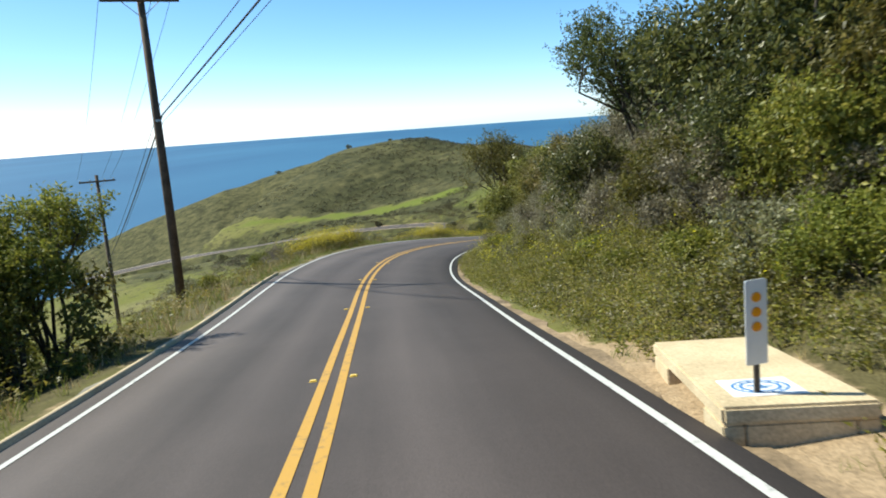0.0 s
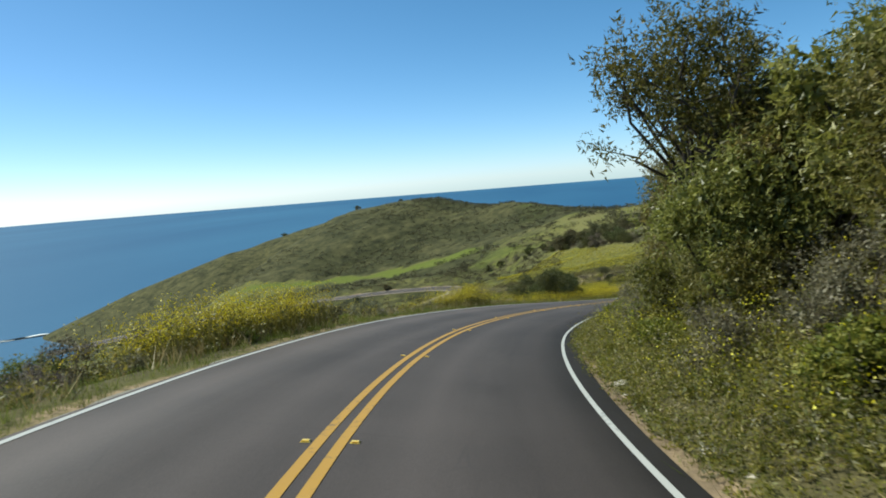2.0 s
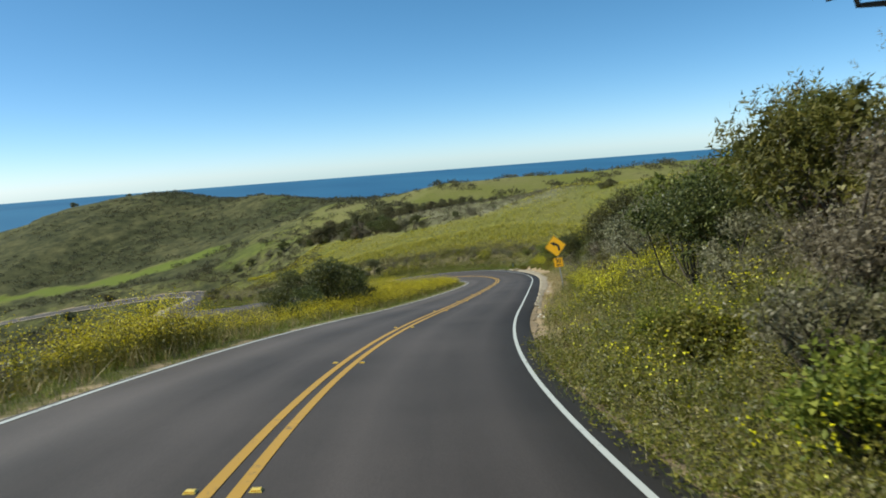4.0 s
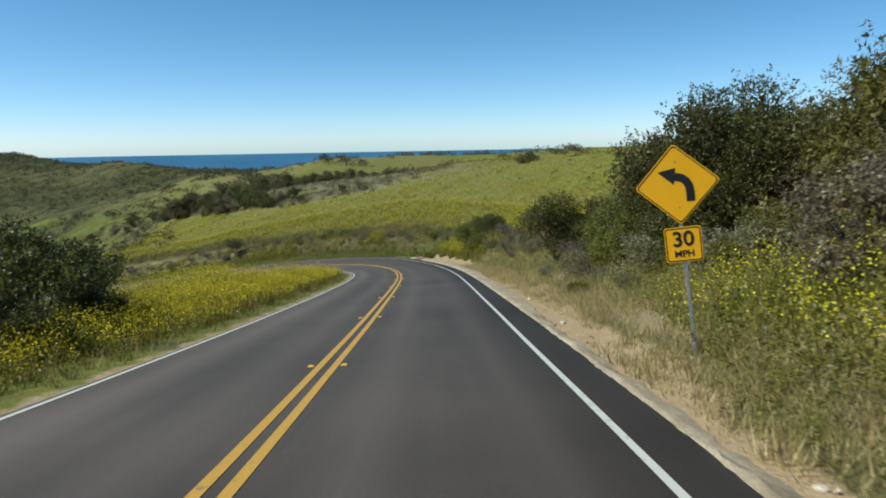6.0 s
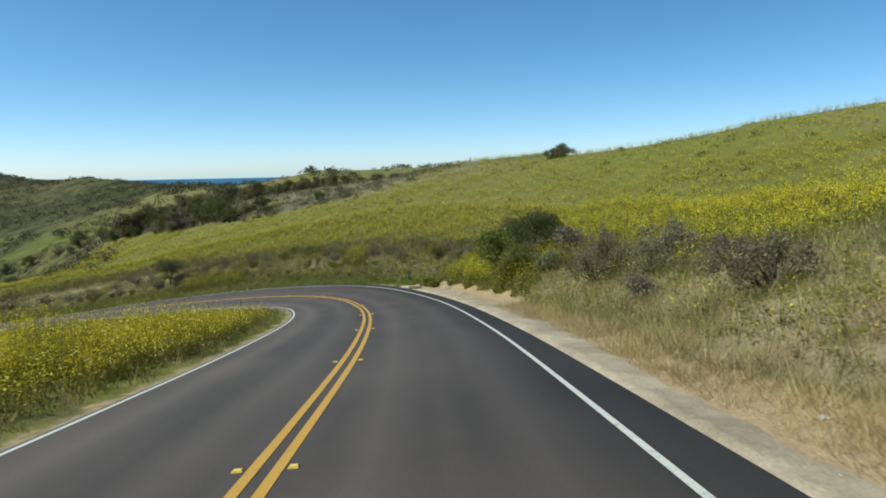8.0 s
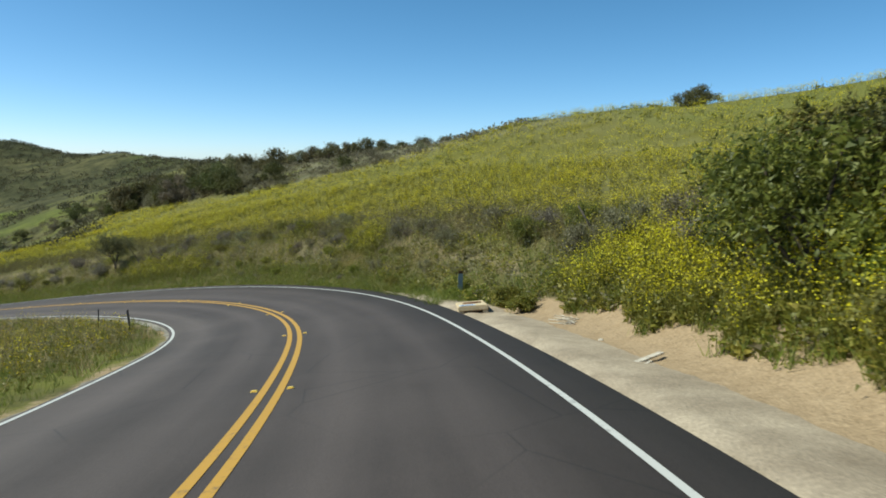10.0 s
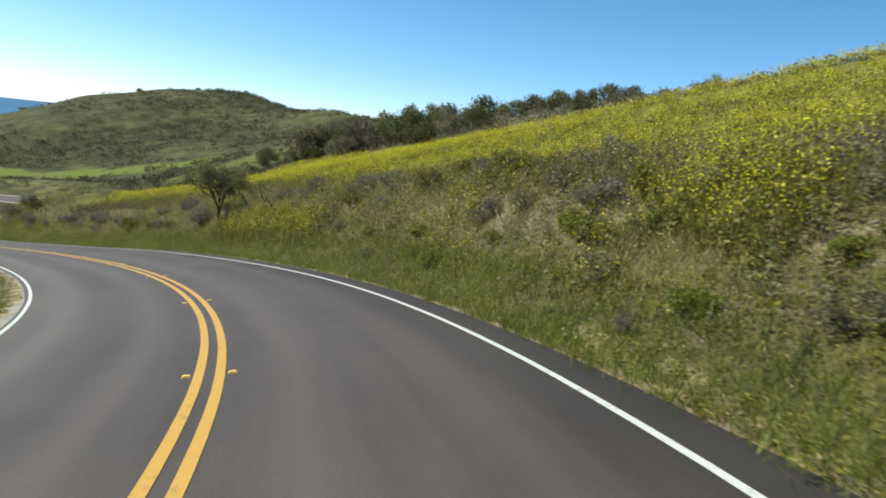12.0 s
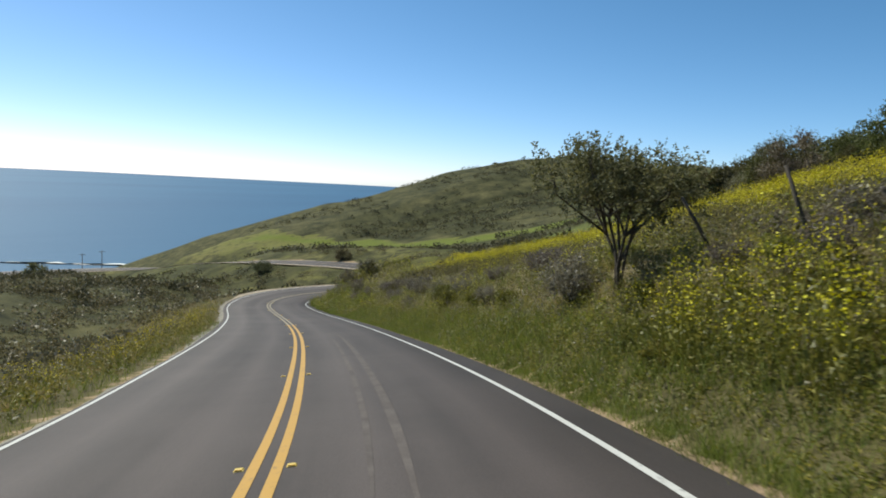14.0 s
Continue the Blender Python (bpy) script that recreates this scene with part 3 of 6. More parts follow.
def covers(x, y, z, s, u):
    """How much mustard, scrub, bare soil, straw, and meadow, sage and thicket there is at each place."""
    wob = bumps(x, y, 7, 5) * 3 + bumps(x, y, 2.2, 6) * 1.0
    x, y = x + wob, y + bumps(y, x, 9, 7) * 4
    arc = np.clip(s, -8, 456)
    d = u - pavement_right(arc) - shoulder_width(arc)
    near = np.abs(u) < 60
    dn = np.where(near, d + wob * 0.15, 12)
    dh, _ = along_spine(HEADLAND, x, y)
    slope = smooth(98, 116, y) * smooth(300, 270, y) * smooth(-8, 8, x + (235 - y) * 0.15) * smooth(120, 100, x) * np.where(near & (u < 0), 0, 1)
    up = (x - field_edge(y)) * 0.8
    in_field = smooth(2.0, -1.5, up) * slope
    foot = u - field_foot(arc)
    mustard = (0.8 - 0.2 * smooth(185, 215, y)) * in_field * np.where(near, smooth(-0.5, 2.5, foot + wob * 0.1), 1)
    mustard = np.maximum(mustard, 0.8 * smooth(11, 17, up) * slope * smooth(178, 168, y) * smooth(-0.5, 0.5, bumps(x, y, 12, 71)))
    mustard = np.maximum(mustard, 0.35 * smooth(-30, -5, u) * (u < 0) * smooth(25, 40, s) * smooth(235, 210, s))
    # the green strip under the headland, and the darker plot below it
    strip = y - 311 - 0.2 * np.clip(-60 - x, -30, 150)
    thin = 4.2 - 2.4 * smooth(-85, -130, x)
    green = smooth(-thin - 1.2, -thin, strip) * smooth(thin + 1.2, thin, strip) * smooth(-160, -140, x) * smooth(-24, -34, x)
    plot = smooth(-26, -23, strip) * smooth(-4, -5.5, strip) * smooth(-76, -70, x) * smooth(-28, -36, x)
    valley = smooth(200, 212, y) * smooth(318, 310, y) * smooth(2, -12, x)
    scrub = 0.47 + 0.12 * valley
    scrub = scrub + (0.30 - scrub) * slope
    scrub = scrub + np.where(near & (u < 0), 0.28 * smooth(-5.5, -8, u) * smooth(140, 155, s) * smooth(275, 255, s), 0)
    face = np.where((dh < 150) & (strip > 6), 1, 0) * smooth(14, 45, dh)
    scrub = scrub + np.where((dh < 150) & (strip > 6), 0.22 + 0.1 * smooth(15, 70, dh), 0)
    soften = 0.5 * smooth(122, 126, s) + 0.15 * smooth(76, 82, s) * smooth(112, 104, s)
    bare = np.where(near, 0.8 * smooth(-2, -1, d) * smooth(0.5, 0.0, d + wob * 0.08 + 0.25 * smooth(7, 11, s) * smooth(66, 58, s)), 0)
    bare = np.maximum(bare, np.where(near & (u > 0), 0.95 * smooth(-0.3, 0.1, d) * smooth(1.35 + soften, 0.5 + soften * 0.5, dn) * smooth(75, 82, s) * smooth(141.5, 139.0, s), 0))
    bare = np.maximum(bare, np.where((u < 0) & near, 0.55 * smooth(0.9, 0.4, -u - pavement_left(arc)), 0))
    straw = np.where(near & (u > 0), 0.82 * smooth(1.2, 2.2, dn) * smooth(1.0, -1.0, foot) * smooth(122, 132, s) * smooth(222, 208, s), 0)
    straw = np.maximum(straw, np.where(near & (u > 0), 0.95 * smooth(0.6, 1.6, dn) * smooth(8, 4, dn) * smooth(60, 68, s) * smooth(132, 122, s), 0))
    meadow = 0.95 * green + 0.7 * smooth(150, 165, y) * smooth(-2, 5, up) * smooth(0.1, 0.5, bumps(x, y, 30, 73)) * smooth(300, 330, y) * smooth(400, 385, y) * smooth(-20, -5, x)
    meadow = np.maximum(meadow, 0.5 * smooth(238, 250, y) * smooth(300, 285, y) * smooth(-36, -26, x) * smooth(2, -8, x) * smooth(-0.15, 0.35, bumps(x, y, 13, 74)))
    sage = 0.9 * smooth(0.5, 3.0, up) * smooth(24, 17, up) * smooth(166, 178, y) * smooth(262, 246, y) * smooth(-0.75, -0.35, bumps(x, y, 6, 75))
    thicket = np.maximum(0.8 * face * smooth(-0.8, 0.0, bumps(x, y, 26, 76) + 0.55 * bumps(x, y, 9, 77)) * smooth(-150, -105, x), 0.85 * plot)
    thicket = np.maximum(thicket, 0.9 * smooth(17, 12, dh) * smooth(-88, -78, x) * smooth(-16, -24, x) * smooth(392, 402, y))
    thicket = np.maximum(thicket, 0.7 * valley * smooth(-0.5, 0.1, bumps(x, y, 11, 78)) * (1 - green) * smooth(-16, -30, x))
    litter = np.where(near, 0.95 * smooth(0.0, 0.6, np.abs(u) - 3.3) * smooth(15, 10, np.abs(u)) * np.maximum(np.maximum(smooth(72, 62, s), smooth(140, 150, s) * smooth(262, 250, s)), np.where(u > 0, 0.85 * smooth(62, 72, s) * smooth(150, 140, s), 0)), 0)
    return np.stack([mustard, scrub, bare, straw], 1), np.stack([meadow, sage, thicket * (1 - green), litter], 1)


ground_mesh.color_attributes.new("cover", "FLOAT_COLOR", "POINT")
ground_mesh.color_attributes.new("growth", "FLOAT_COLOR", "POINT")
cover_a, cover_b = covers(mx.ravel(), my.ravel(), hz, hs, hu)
ground_mesh.color_attributes["cover"].data.foreach_set("color", cover_a.astype(np.float32).ravel())
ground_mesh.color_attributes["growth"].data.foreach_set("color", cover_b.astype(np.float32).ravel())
ground = tagged(new("ground", ground_mesh), "grassy coastal hillside with scrub and bare soil", "ground", kind="structure")

sea_r = np.array([0, 60, 150, 300, 500, 800, 1200, 1800, 2600, 3600, 4600, 5600.0])
sea_a = np.linspace(0, 2 * np.pi, 97)[:-1]
sv = np.stack([np.outer(sea_r, np.cos(sea_a)).ravel() - 100, np.outer(sea_r, np.sin(sea_a)).ravel() + 100, np.full(len(sea_r) * 96, SEA_LEVEL)], 1)
si = np.arange(len(sea_r) * 96).reshape(len(sea_r), 96)
sf = np.stack([si[:-1], si[1:], np.roll(si, -1, 1)[1:], np.roll(si, -1, 1)[:-1]], -1).reshape(-1, 4)
tagged(new("sea_water", mesh_of("sea_water", sv, sf, [SEA], True)), "blue ocean with small waves out to the horizon", "sea", kind="structure")

# ---- road ----
across = [lambda s: -pavement_left(s) - 0.05, lambda s: -pavement_left(s), lambda s: -left_lane(s) * 0.5, lambda s: 0 * s,
          lambda s: right_lane(s) * 0.5, lambda s: pavement_right(s), lambda s: pavement_right(s) + 0.06]
road_mesh = ribbon("road", -7.5, 454, 0.75, across, [-0.16, 0, 0.0, 0.0, 0.0, 0, -0.16], ASPHALT)
tagged(new("road", road_mesh), "dark grey asphalt mountain road with a double yellow line", "road", kind="structure")


def line_object(name, offset, width, material, label, s0=-7.5, s1=454.0):
    me = ribbon(name, s0, s1, 0.75, [lambda s: offset(s) - width / 2, lambda s: offset(s) + width / 2], [0.006, 0.006], material)
    return tagged(new(name, me), label, "road marking", kind="structure")


for off in (-0.115, 0.115):
    line_object("centre_line", lambda s: 0 * s + off, 0.11, YELLOW, "worn yellow no-passing line painted on the asphalt", -7.5, 205.5)
    line_object("centre_line", lambda s: 0 * s + off, 0.1, FADED, "faded dusty yellow line painted on the asphalt", 205.5, 454.0)
line_object("edge_line", lambda s: right_lane(s), 0.08, WHITE, "white edge line painted on the asphalt")
line_object("edge_line", lambda s: -left_lane(s), 0.085, WHITE, "white edge line painted on the asphalt")


for off, wide in ((0.95, 0.09), (1.3, 0.13)):
    me = ribbon("tyre_mark", 172, 199, 0.75, [lambda s: off + 0.25 * np.sin((s - 172) / 17) - wide / 2 * smooth(172, 178, s) * smooth(199, 190, s), lambda s: off + 0.25 * np.sin((s - 172) / 17) + wide / 2 * smooth(172, 178, s) * smooth(199, 190, s)], [0.004, 0.004], DUST)
    tagged(new("tyre_mark", me), "pale dusty tyre mark curving along the lane", "road marking", kind="structure")


def draped(name, s0, s1, step, offsets, lift, material):
    """A strip beside the road that lies on the ground."""
    s = np.arange(s0, s1 + step * 0.5, step)
    cols = []
    for o in offsets:
        p = on_road(s, o(s))
        p[:, 2] = land(p[:, 0], p[:, 1])[0] + (lift[len(cols)](s) if isinstance(lift, list) else lift)
        cols.append(p)
    v = np.stack(cols, 1)
    n, k = len(s), len(offsets)
    idx = np.arange(n * k).reshape(n, k)
    f = np.stack([idx[:-1, :-1], idx[:-1, 1:], idx[1:, 1:], idx[1:, :-1]], -1).reshape(-1, 4)
    return mesh_of(name, v.reshape(-1, 3), f, [material], True)


def ragged(s, seed, size=0.05):
    return size * (np.sin(s * 1.7 + seed) + np.sin(s * 3.9 + seed * 2.1) * 0.7 + np.sin(s * 9.1 + seed * 0.7) * 0.4)


def shoulder_edges(width, seed):
    return [lambda s: pavement_right(s) - 0.05] + [lambda s, q=q: pavement_right(s) + 0.04 + (width(s) + ragged(s, seed)) * q for q in (0.05, 0.35, 0.7, 1.0)]


def lumpy(s, high, seed):
    """An uneven, broken crest along the shoulder."""
    return high * (0.75 + 0.2 * np.sin(s * 2.3 + seed) * np.sin(s * 0.71 + seed) + np.random.default_rng(int(seed * 100) + 3).normal(0, 0.15, len(s))) + 0.012


berm_q = (0.0, 0.04, 0.12, 0.22, 0.34, 0.48, 0.64, 0.82, 1.0)
berm_high = (-0.02, 0.02, 0.055, 0.085, 0.075, 0.06, 0.045, 0.03, 0.005)
tagged(new("shoulder", draped("shoulder", 74, 147, 0.2, [lambda s, q=q: pavement_right(s) - 0.04 + np.random.default_rng(int(q * 100)).normal(0, 0.014, len(s)) + (shoulder_width(s) + ragged(s, 1, 0.03)) * q for q in berm_q],
                              [lambda s, h=h, k=k: lumpy(s, h, k * 0.35) for k, h in enumerate(berm_high)], GRAVEL)),
       "pale broken dirt-covered berm and sandy shoulder beside the asphalt", "shoulder", kind="structure")
tagged(new("shoulder", draped("shoulder", -6, 75, 0.4, shoulder_edges(lambda s: 0 * s + 0.17, 2), 0.02, SOIL)),
       "narrow strip of tan roadside soil", "shoulder", kind="structure")
tagged(new("shoulder", draped("shoulder", 147, 250, 0.4, shoulder_edges(lambda s: 0 * s + 0.2, 3), 0.02, SOIL)),
       "narrow strip of tan roadside soil", "shoulder", kind="structure")
tagged(new("shoulder", draped("shoulder", -6, 250, 0.4, [lambda s, q=q: -pavement_left(s) + 0.05 - (0.40 - 0.24 * smooth(22, 30, s) * smooth(200, 190, s) + 0.22 * smooth(146, 152, s) * smooth(168, 160, s) + ragged(s, 4)) * q for q in (0, 0.1, 0.5, 1.0)][::-1], 0.015, VERGE)),
       "grey gravel strip along the outer pavement edge", "shoulder", kind="structure")
# pale turnout at the outside of the lower bend
tagged(new("turnout", draped("turnout", 222, 450, 1.0, [lambda s, q=q: pavement_right(s) + 0.05 + 0.8 * q * smooth(256, 266, s) for q in (0, 0.33, 0.66, 1)], 0.05, GRAVEL)),
       "pale dirt turnout at the outside of a bend", "turnout", kind="structure")
tagged(new("turnout", draped("turnout", 222, 450, 1.0, [lambda s, q=q: -pavement_left(s) - 0.05 - q * (0.8 * smooth(244, 262, s) + 2.6 * np.exp(-((s - 246) / 6.0) ** 2)) for q in (1, 0.5, 0)], 0.05, GRAVEL)),
       "pale dirt strip along the lower road", "turnout", kind="structure")
# low rolled asphalt kerb on the outside of the first bend
kerb_off = (0.40, 0.42, 0.46, 0.50, 0.54)
tagged(new("kerb", ribbon("kerb", 4, 25, 0.5, [lambda s, k=k: -left_lane(s) - k for k in kerb_off], (-0.05, 0.03, 0.045, 0.03, -0.1), CONCRETE)),
       "low weathered kerb along the outer edge", "kerb", kind="structure")


# ---- plants ----
RNG = np.random.default_rng(7)


def unit(v):
    return v / np.maximum(np.linalg.norm(v, axis=1, keepdims=True), 1e-9)


def leaf_quads(p, out, size, slim, rng):
    """One folded leaf at each point p, growing along out."""
    n = len(p)
    size = np.broadcast_to(size, (n,))[:, None]
    way = unit(out)
    side = unit(np.cross(way, rng.normal(size=(n, 3))))
    up = np.cross(side, way)
    a = p
    b = p + way * size * 0.5 + side * size * slim * 0.5 + up * size * 0.07
    c = p + way * size
    d = p + way * size * 0.5 - side * size * slim * 0.5 + up * size * 0.07
    v = np.stack([a, b, c, d], 1).reshape(-1, 3)
    return v, np.arange(4 * n).reshape(n, 4)


def triples(n):
    """Faces of n separate triangles, in rows of four with the last left open."""
    return np.concatenate([np.arange(3 * n).reshape(n, 3), np.full((n, 1), -1)], 1)


def leaf_tris(p, out, size, slim, rng):
    """One narrow or small leaf at each point p, widest near its foot."""
    n = len(p)
    size = np.broadcast_to(size, (n,))[:, None]
    way = unit(out)
    side = unit(np.cross(way, rng.normal(size=(n, 3)))) * size * slim * 0.52
    low = p + way * size * 0.18
    v = np.stack([low + side, p + way * size * 1.05, low - side], 1).reshape(-1, 3)
    return v, triples(n)


def sprigs(p, out, leaf, slim, rng, per=9, reach=2.4, wide=1.0):
    """Leaves in tufts along a short twig at each point p."""
    axis = unit(unit(out) * 0.9 + rng.normal(size=p.shape) * 0.5 + np.array([0, 0, 0.4]))
    n = len(p) * per
    big = np.repeat(leaf * rng.uniform(0.7, 1.25, len(p)), per)
    q = np.repeat(axis, per, 0)
    at = np.repeat(p, per, 0) + q * (rng.uniform(-0.65, 0.5, n) * big * reach)[:, None] + rng.normal(size=(n, 3)) * (big * 0.14)[:, None]
    side = unit(np.cross(q, rng.normal(size=(n, 3))))
    make = leaf_tris if slim < 0.36 else leaf_quads
    return make(at, q * rng.uniform(0.2, 0.9, n)[:, None] + side * wide, big * rng.uniform(0.65, 1.2, n), slim, rng)


def blade_quads(p, height, width, rng, lean=0.35):
    n = len(p)
    turn = rng.uniform(0, 2 * np.pi, n)
    side = np.stack([np.cos(turn), np.sin(turn), np.zeros(n)], 1) * np.broadcast_to(width, (n,))[:, None] * 0.5
    tip = p + np.stack([rng.normal(0, lean, n), rng.normal(0, lean, n), np.ones(n)], 1) * np.broadcast_to(height, (n,))[:, None]
    return np.stack([p - side, p + side, tip], 1).reshape(-1, 3), triples(n)


def joined(sets):
    """Vertices and faces of several (verts, faces, slot) sets in one."""
    vs, fs, ms, base = [], [], [], 0
    for v, f, m in sets:
        vs.append(v)
        fs.append(np.where(f < 0, -1, f + base))
        ms.append(np.full(len(f), m))
        base += len(v)
    return np.concatenate(vs), np.concatenate(fs), np.concatenate(ms)


def crown_mesh(name, seed, radius, height, leaves, leaf, slim, material, flat=0.75, loose=0.12):
    """A shrub's crown: overlapping lobes of leafy twigs, ragged at the edge, with gaps between the lobes."""
    rng = np.random.default_rng(seed)
    k, per = 13, 9
    tips = int(leaves * 1.15) // per
    ang = rng.uniform(0, 2 * np.pi, k)
    far = radius * rng.uniform(0.2, 0.78, k)
    lobe = radius * rng.uniform(0.26, 0.5, k)
    cz = height * rng.uniform(0.22, 0.84, k) * (1 - 0.3 * (far / radius) ** 2)
    cen = np.stack([far * np.cos(ang), far * np.sin(ang), cz], 1)
    cen[0] = (0, 0, height * 0.76)
    which = rng.choice(k, tips, p=lobe**2 / (lobe**2).sum())
    way = unit(rng.normal(size=(tips, 3)) + np.array([0, 0, 0.25]))
    rr = lobe[which] * (0.95 + loose * rng.normal(size=tips) - 0.35 * rng.random(tips) ** 2)
    rr *= 1 + 0.2 * np.sin(way[:, 0] * 7 + which) * np.sin(way[:, 2] * 6 + which * 2) + 0.12 * np.sin(way[:, 1] * 13 + which)
    p = cen[which] + way * rr[:, None] * np.array([1, 1, flat])
    keep = p[:, 2] > 0.04 * height
    a = sprigs(p[keep], way[keep], leaf, slim, rng, per)
    m = leaves // 4
    inner = cen[rng.choice(k, m)] + unit(rng.normal(size=(m, 3))) * (lobe.mean() * 0.6 * rng.random((m, 1)) ** 0.4)
    inner[:, 2] = np.maximum(inner[:, 2], 0.1)
    b = leaf_tris(inner, rng.normal(size=(m, 3)), leaf * 1.3, 0.7, rng)
    v, f, _ = joined([(*a, 0), (*b, 0)])
    return mesh_of(name, v, f, [material]), cen, lobe


def branch_tubes(paths, sides=5, one_foot=False):
    """Tapered limbs as one mesh's vertices and quads; paths: lists of (point, radius)."""
    vs, fs, base = [], [], 0
    for path in paths:
        foot = 0 if one_foot else base
        pts = np.array([p for p, _ in path])
        for i, (p, r) in enumerate(path):
            way = pts[min(i + 1, len(pts) - 1)] - pts[max(i - 1, 0)]
            way = way / max(np.linalg.norm(way), 1e-6)
            a = np.cross(way, (0.31, 0.95, 0.05))
            a = a / max(np.linalg.norm(a), 1e-6)
            b = np.cross(way, a)
            t = np.arange(sides) * 2 * np.pi / sides
            vs.append(np.asarray(p) + (np.outer(np.cos(t), a) + np.outer(np.sin(t), b)) * r)
        for i in range(len(path) - 1):
            for k in range(sides):
                low = foot if i == 0 else base + i * sides
                fs.append((low + k, low + (k + 1) % sides, base + (i + 1) * sides + (k + 1) % sides, base + (i + 1) * sides + k))
        base += len(path) * sides
    kept, fs = np.unique(np.array(fs), return_inverse=True)
    return np.concatenate(vs)[kept], fs.reshape(-1, 4)


def limbs_mesh(name, seed, cen, height, thick):
    rng = np.random.default_rng(seed + 50)
    paths = []
    for c in cen:
        mid = c * 0.45 + rng.normal(0, 0.06, 3) * height
        mid[2] = max(mid[2], 0.12)
        base = np.array([rng.normal(0, 0.05), rng.normal(0, 0.05), -0.15])
        paths.append([(base, thick), (mid, thick * 0.62), (c, thick * 0.3), (c + rng.normal(0, 0.12, 3) + (0, 0, 0.15), thick * 0.1)])
    v, f = branch_tubes(paths, 5, True)
    return mesh_of(name, v, f, [BARK], True)


def shrub(name, seed, radius, height, leaves, leaf, slim, material, label, category="shrub", flat=0.75, loose=0.12, thick=0.045):
    """One shrub: limbs and crown under an empty at its foot. Kept out of sight below until copied."""
    root = new(name)
    crown, cen, _ = crown_mesh("crown", seed, radius, height, leaves, leaf, slim, material, flat, loose)
    limbs = new("trunk", limbs_mesh("trunk", seed, cen, height, thick))
    limbs.parent = root
    top = new("crown", crown)
    top.parent = root
    return tagged(root, label, category)


def planted(ob, place, turn, size, group="", sink=0.05):
    """Stand a copy of a plant on the ground."""
    c = copy_thing(ob, Matrix.Translation(place - Vector((0, 0, sink))) @ pose(0, 0, 0, 0, 0, turn))
    c.scale = (size, size, size)
    if group:
        c["group"] = group
    return c


used_first = set()


def stand(ob, s, u, size=1.0, group="roadside shrubs", turn=None):
    p = beside(s, u)
    turn = RNG.uniform(0, 360) if turn is None else turn
    if ob.name not in used_first:
        used_first.add(ob.name)
        ob.matrix_basis = Matrix.Translation(p - Vector((0, 0, 0.05))) @ pose(0, 0, 0, 0, 0, turn)
        ob.scale = (size, size, size)
        if group:
            ob["group"] = group
        return ob
    return planted(ob, p, turn, size, group)


OAK_A = shrub("oak_shrub", 1, 1.9, 3.6, 8200, 0.10, 0.5, LEAF_OAK, "dense dark green broad-leaved shrub on the bank", loose=0.06)
OAK_FINE = shrub("oak_shrub", 17, 2.0, 3.7, 16000, 0.068, 0.5, LEAF_OAK, "tall dense small-leaved dark green shrub on the bank", loose=0.09)
OAK_B = shrub("oak_shrub", 2, 1.7, 3.0, 7000, 0.095, 0.5, LEAF_OAK, "dense dark green broad-leaved shrub on the bank")
OLIVE_A = shrub("shrub", 3, 1.7, 2.8, 7000, 0.105, 0.32, LEAF_OLIVE, "olive-green leathery shrub on the roadside bank")
OLIVE_B = shrub("shrub", 4, 1.4, 2.1, 5200, 0.10, 0.32, LEAF_OLIVE, "olive-green leathery shrub on the roadside bank")
SAGE_A = shrub("sagebrush", 5, 1.5, 1.9, 6500, 0.075, 0.22, LEAF_SAGE, "grey-brown sage scrub with fine twiggy leaves", loose=0.2)
SAGE_B = shrub("sagebrush", 6, 1.1, 1.3, 4200, 0.07, 0.22, LEAF_SAGE, "grey-brown sage scrub with fine twiggy leaves", loose=0.2)
FRESH_A = shrub("bush", 7, 0.9, 1.0, 3000, 0.095, 0.55, LEAF_FRESH, "fresh green leafy bush at the foot of the bank")
FRESH_B = shrub("bush", 19, 1.5, 1.8, 9500, 0.082, 0.5, LEAF_FRESH, "large fresh green bush with small broad leaves beside the drain")
BUCK_A = shrub("low_shrub", 8, 0.9, 0.9, 2800, 0.06, 0.3, LEAF_BUCKWHEAT, "low purplish-grey dry shrub", loose=0.2, thick=0.02)
LONG_A = shrub("shrub", 14, 1.5, 3.2, 10000, 0.11, 0.26, LEAF_LONG, "tall sunlit shrub with long narrow olive leaves")
RUST_A = shrub("shrub", 13, 1.2, 1.7, 3800, 0.085, 0.4, LEAF_RUST, "reddish-brown drying shrub on the bank", loose=0.15)
DRY_A = shrub("sagebrush", 18, 1.6, 2.5, 8500, 0.075, 0.2, LEAF_DRY, "grey-brown dry scrub with twiggy leaves", loose=0.2)
SAGE_TALL = shrub("sagebrush", 33, 2.6, 3.9, 21000, 0.088, 0.24, LEAF_SAGE, "tall wide grey-olive sage scrub high on the bank", loose=0.16)
DARK_A = shrub("shrub", 9, 1.3, 1.6, 3600, 0.10, 0.6, LEAF_BRUSH, "dark rounded shrub on the hillside", thick=0.05)
DARK_B = shrub("shrub", 10, 1.5, 1.2, 3000, 0.10, 0.6, LEAF_SCRUB, "olive scrub bush on the hillside", thick=0.05)

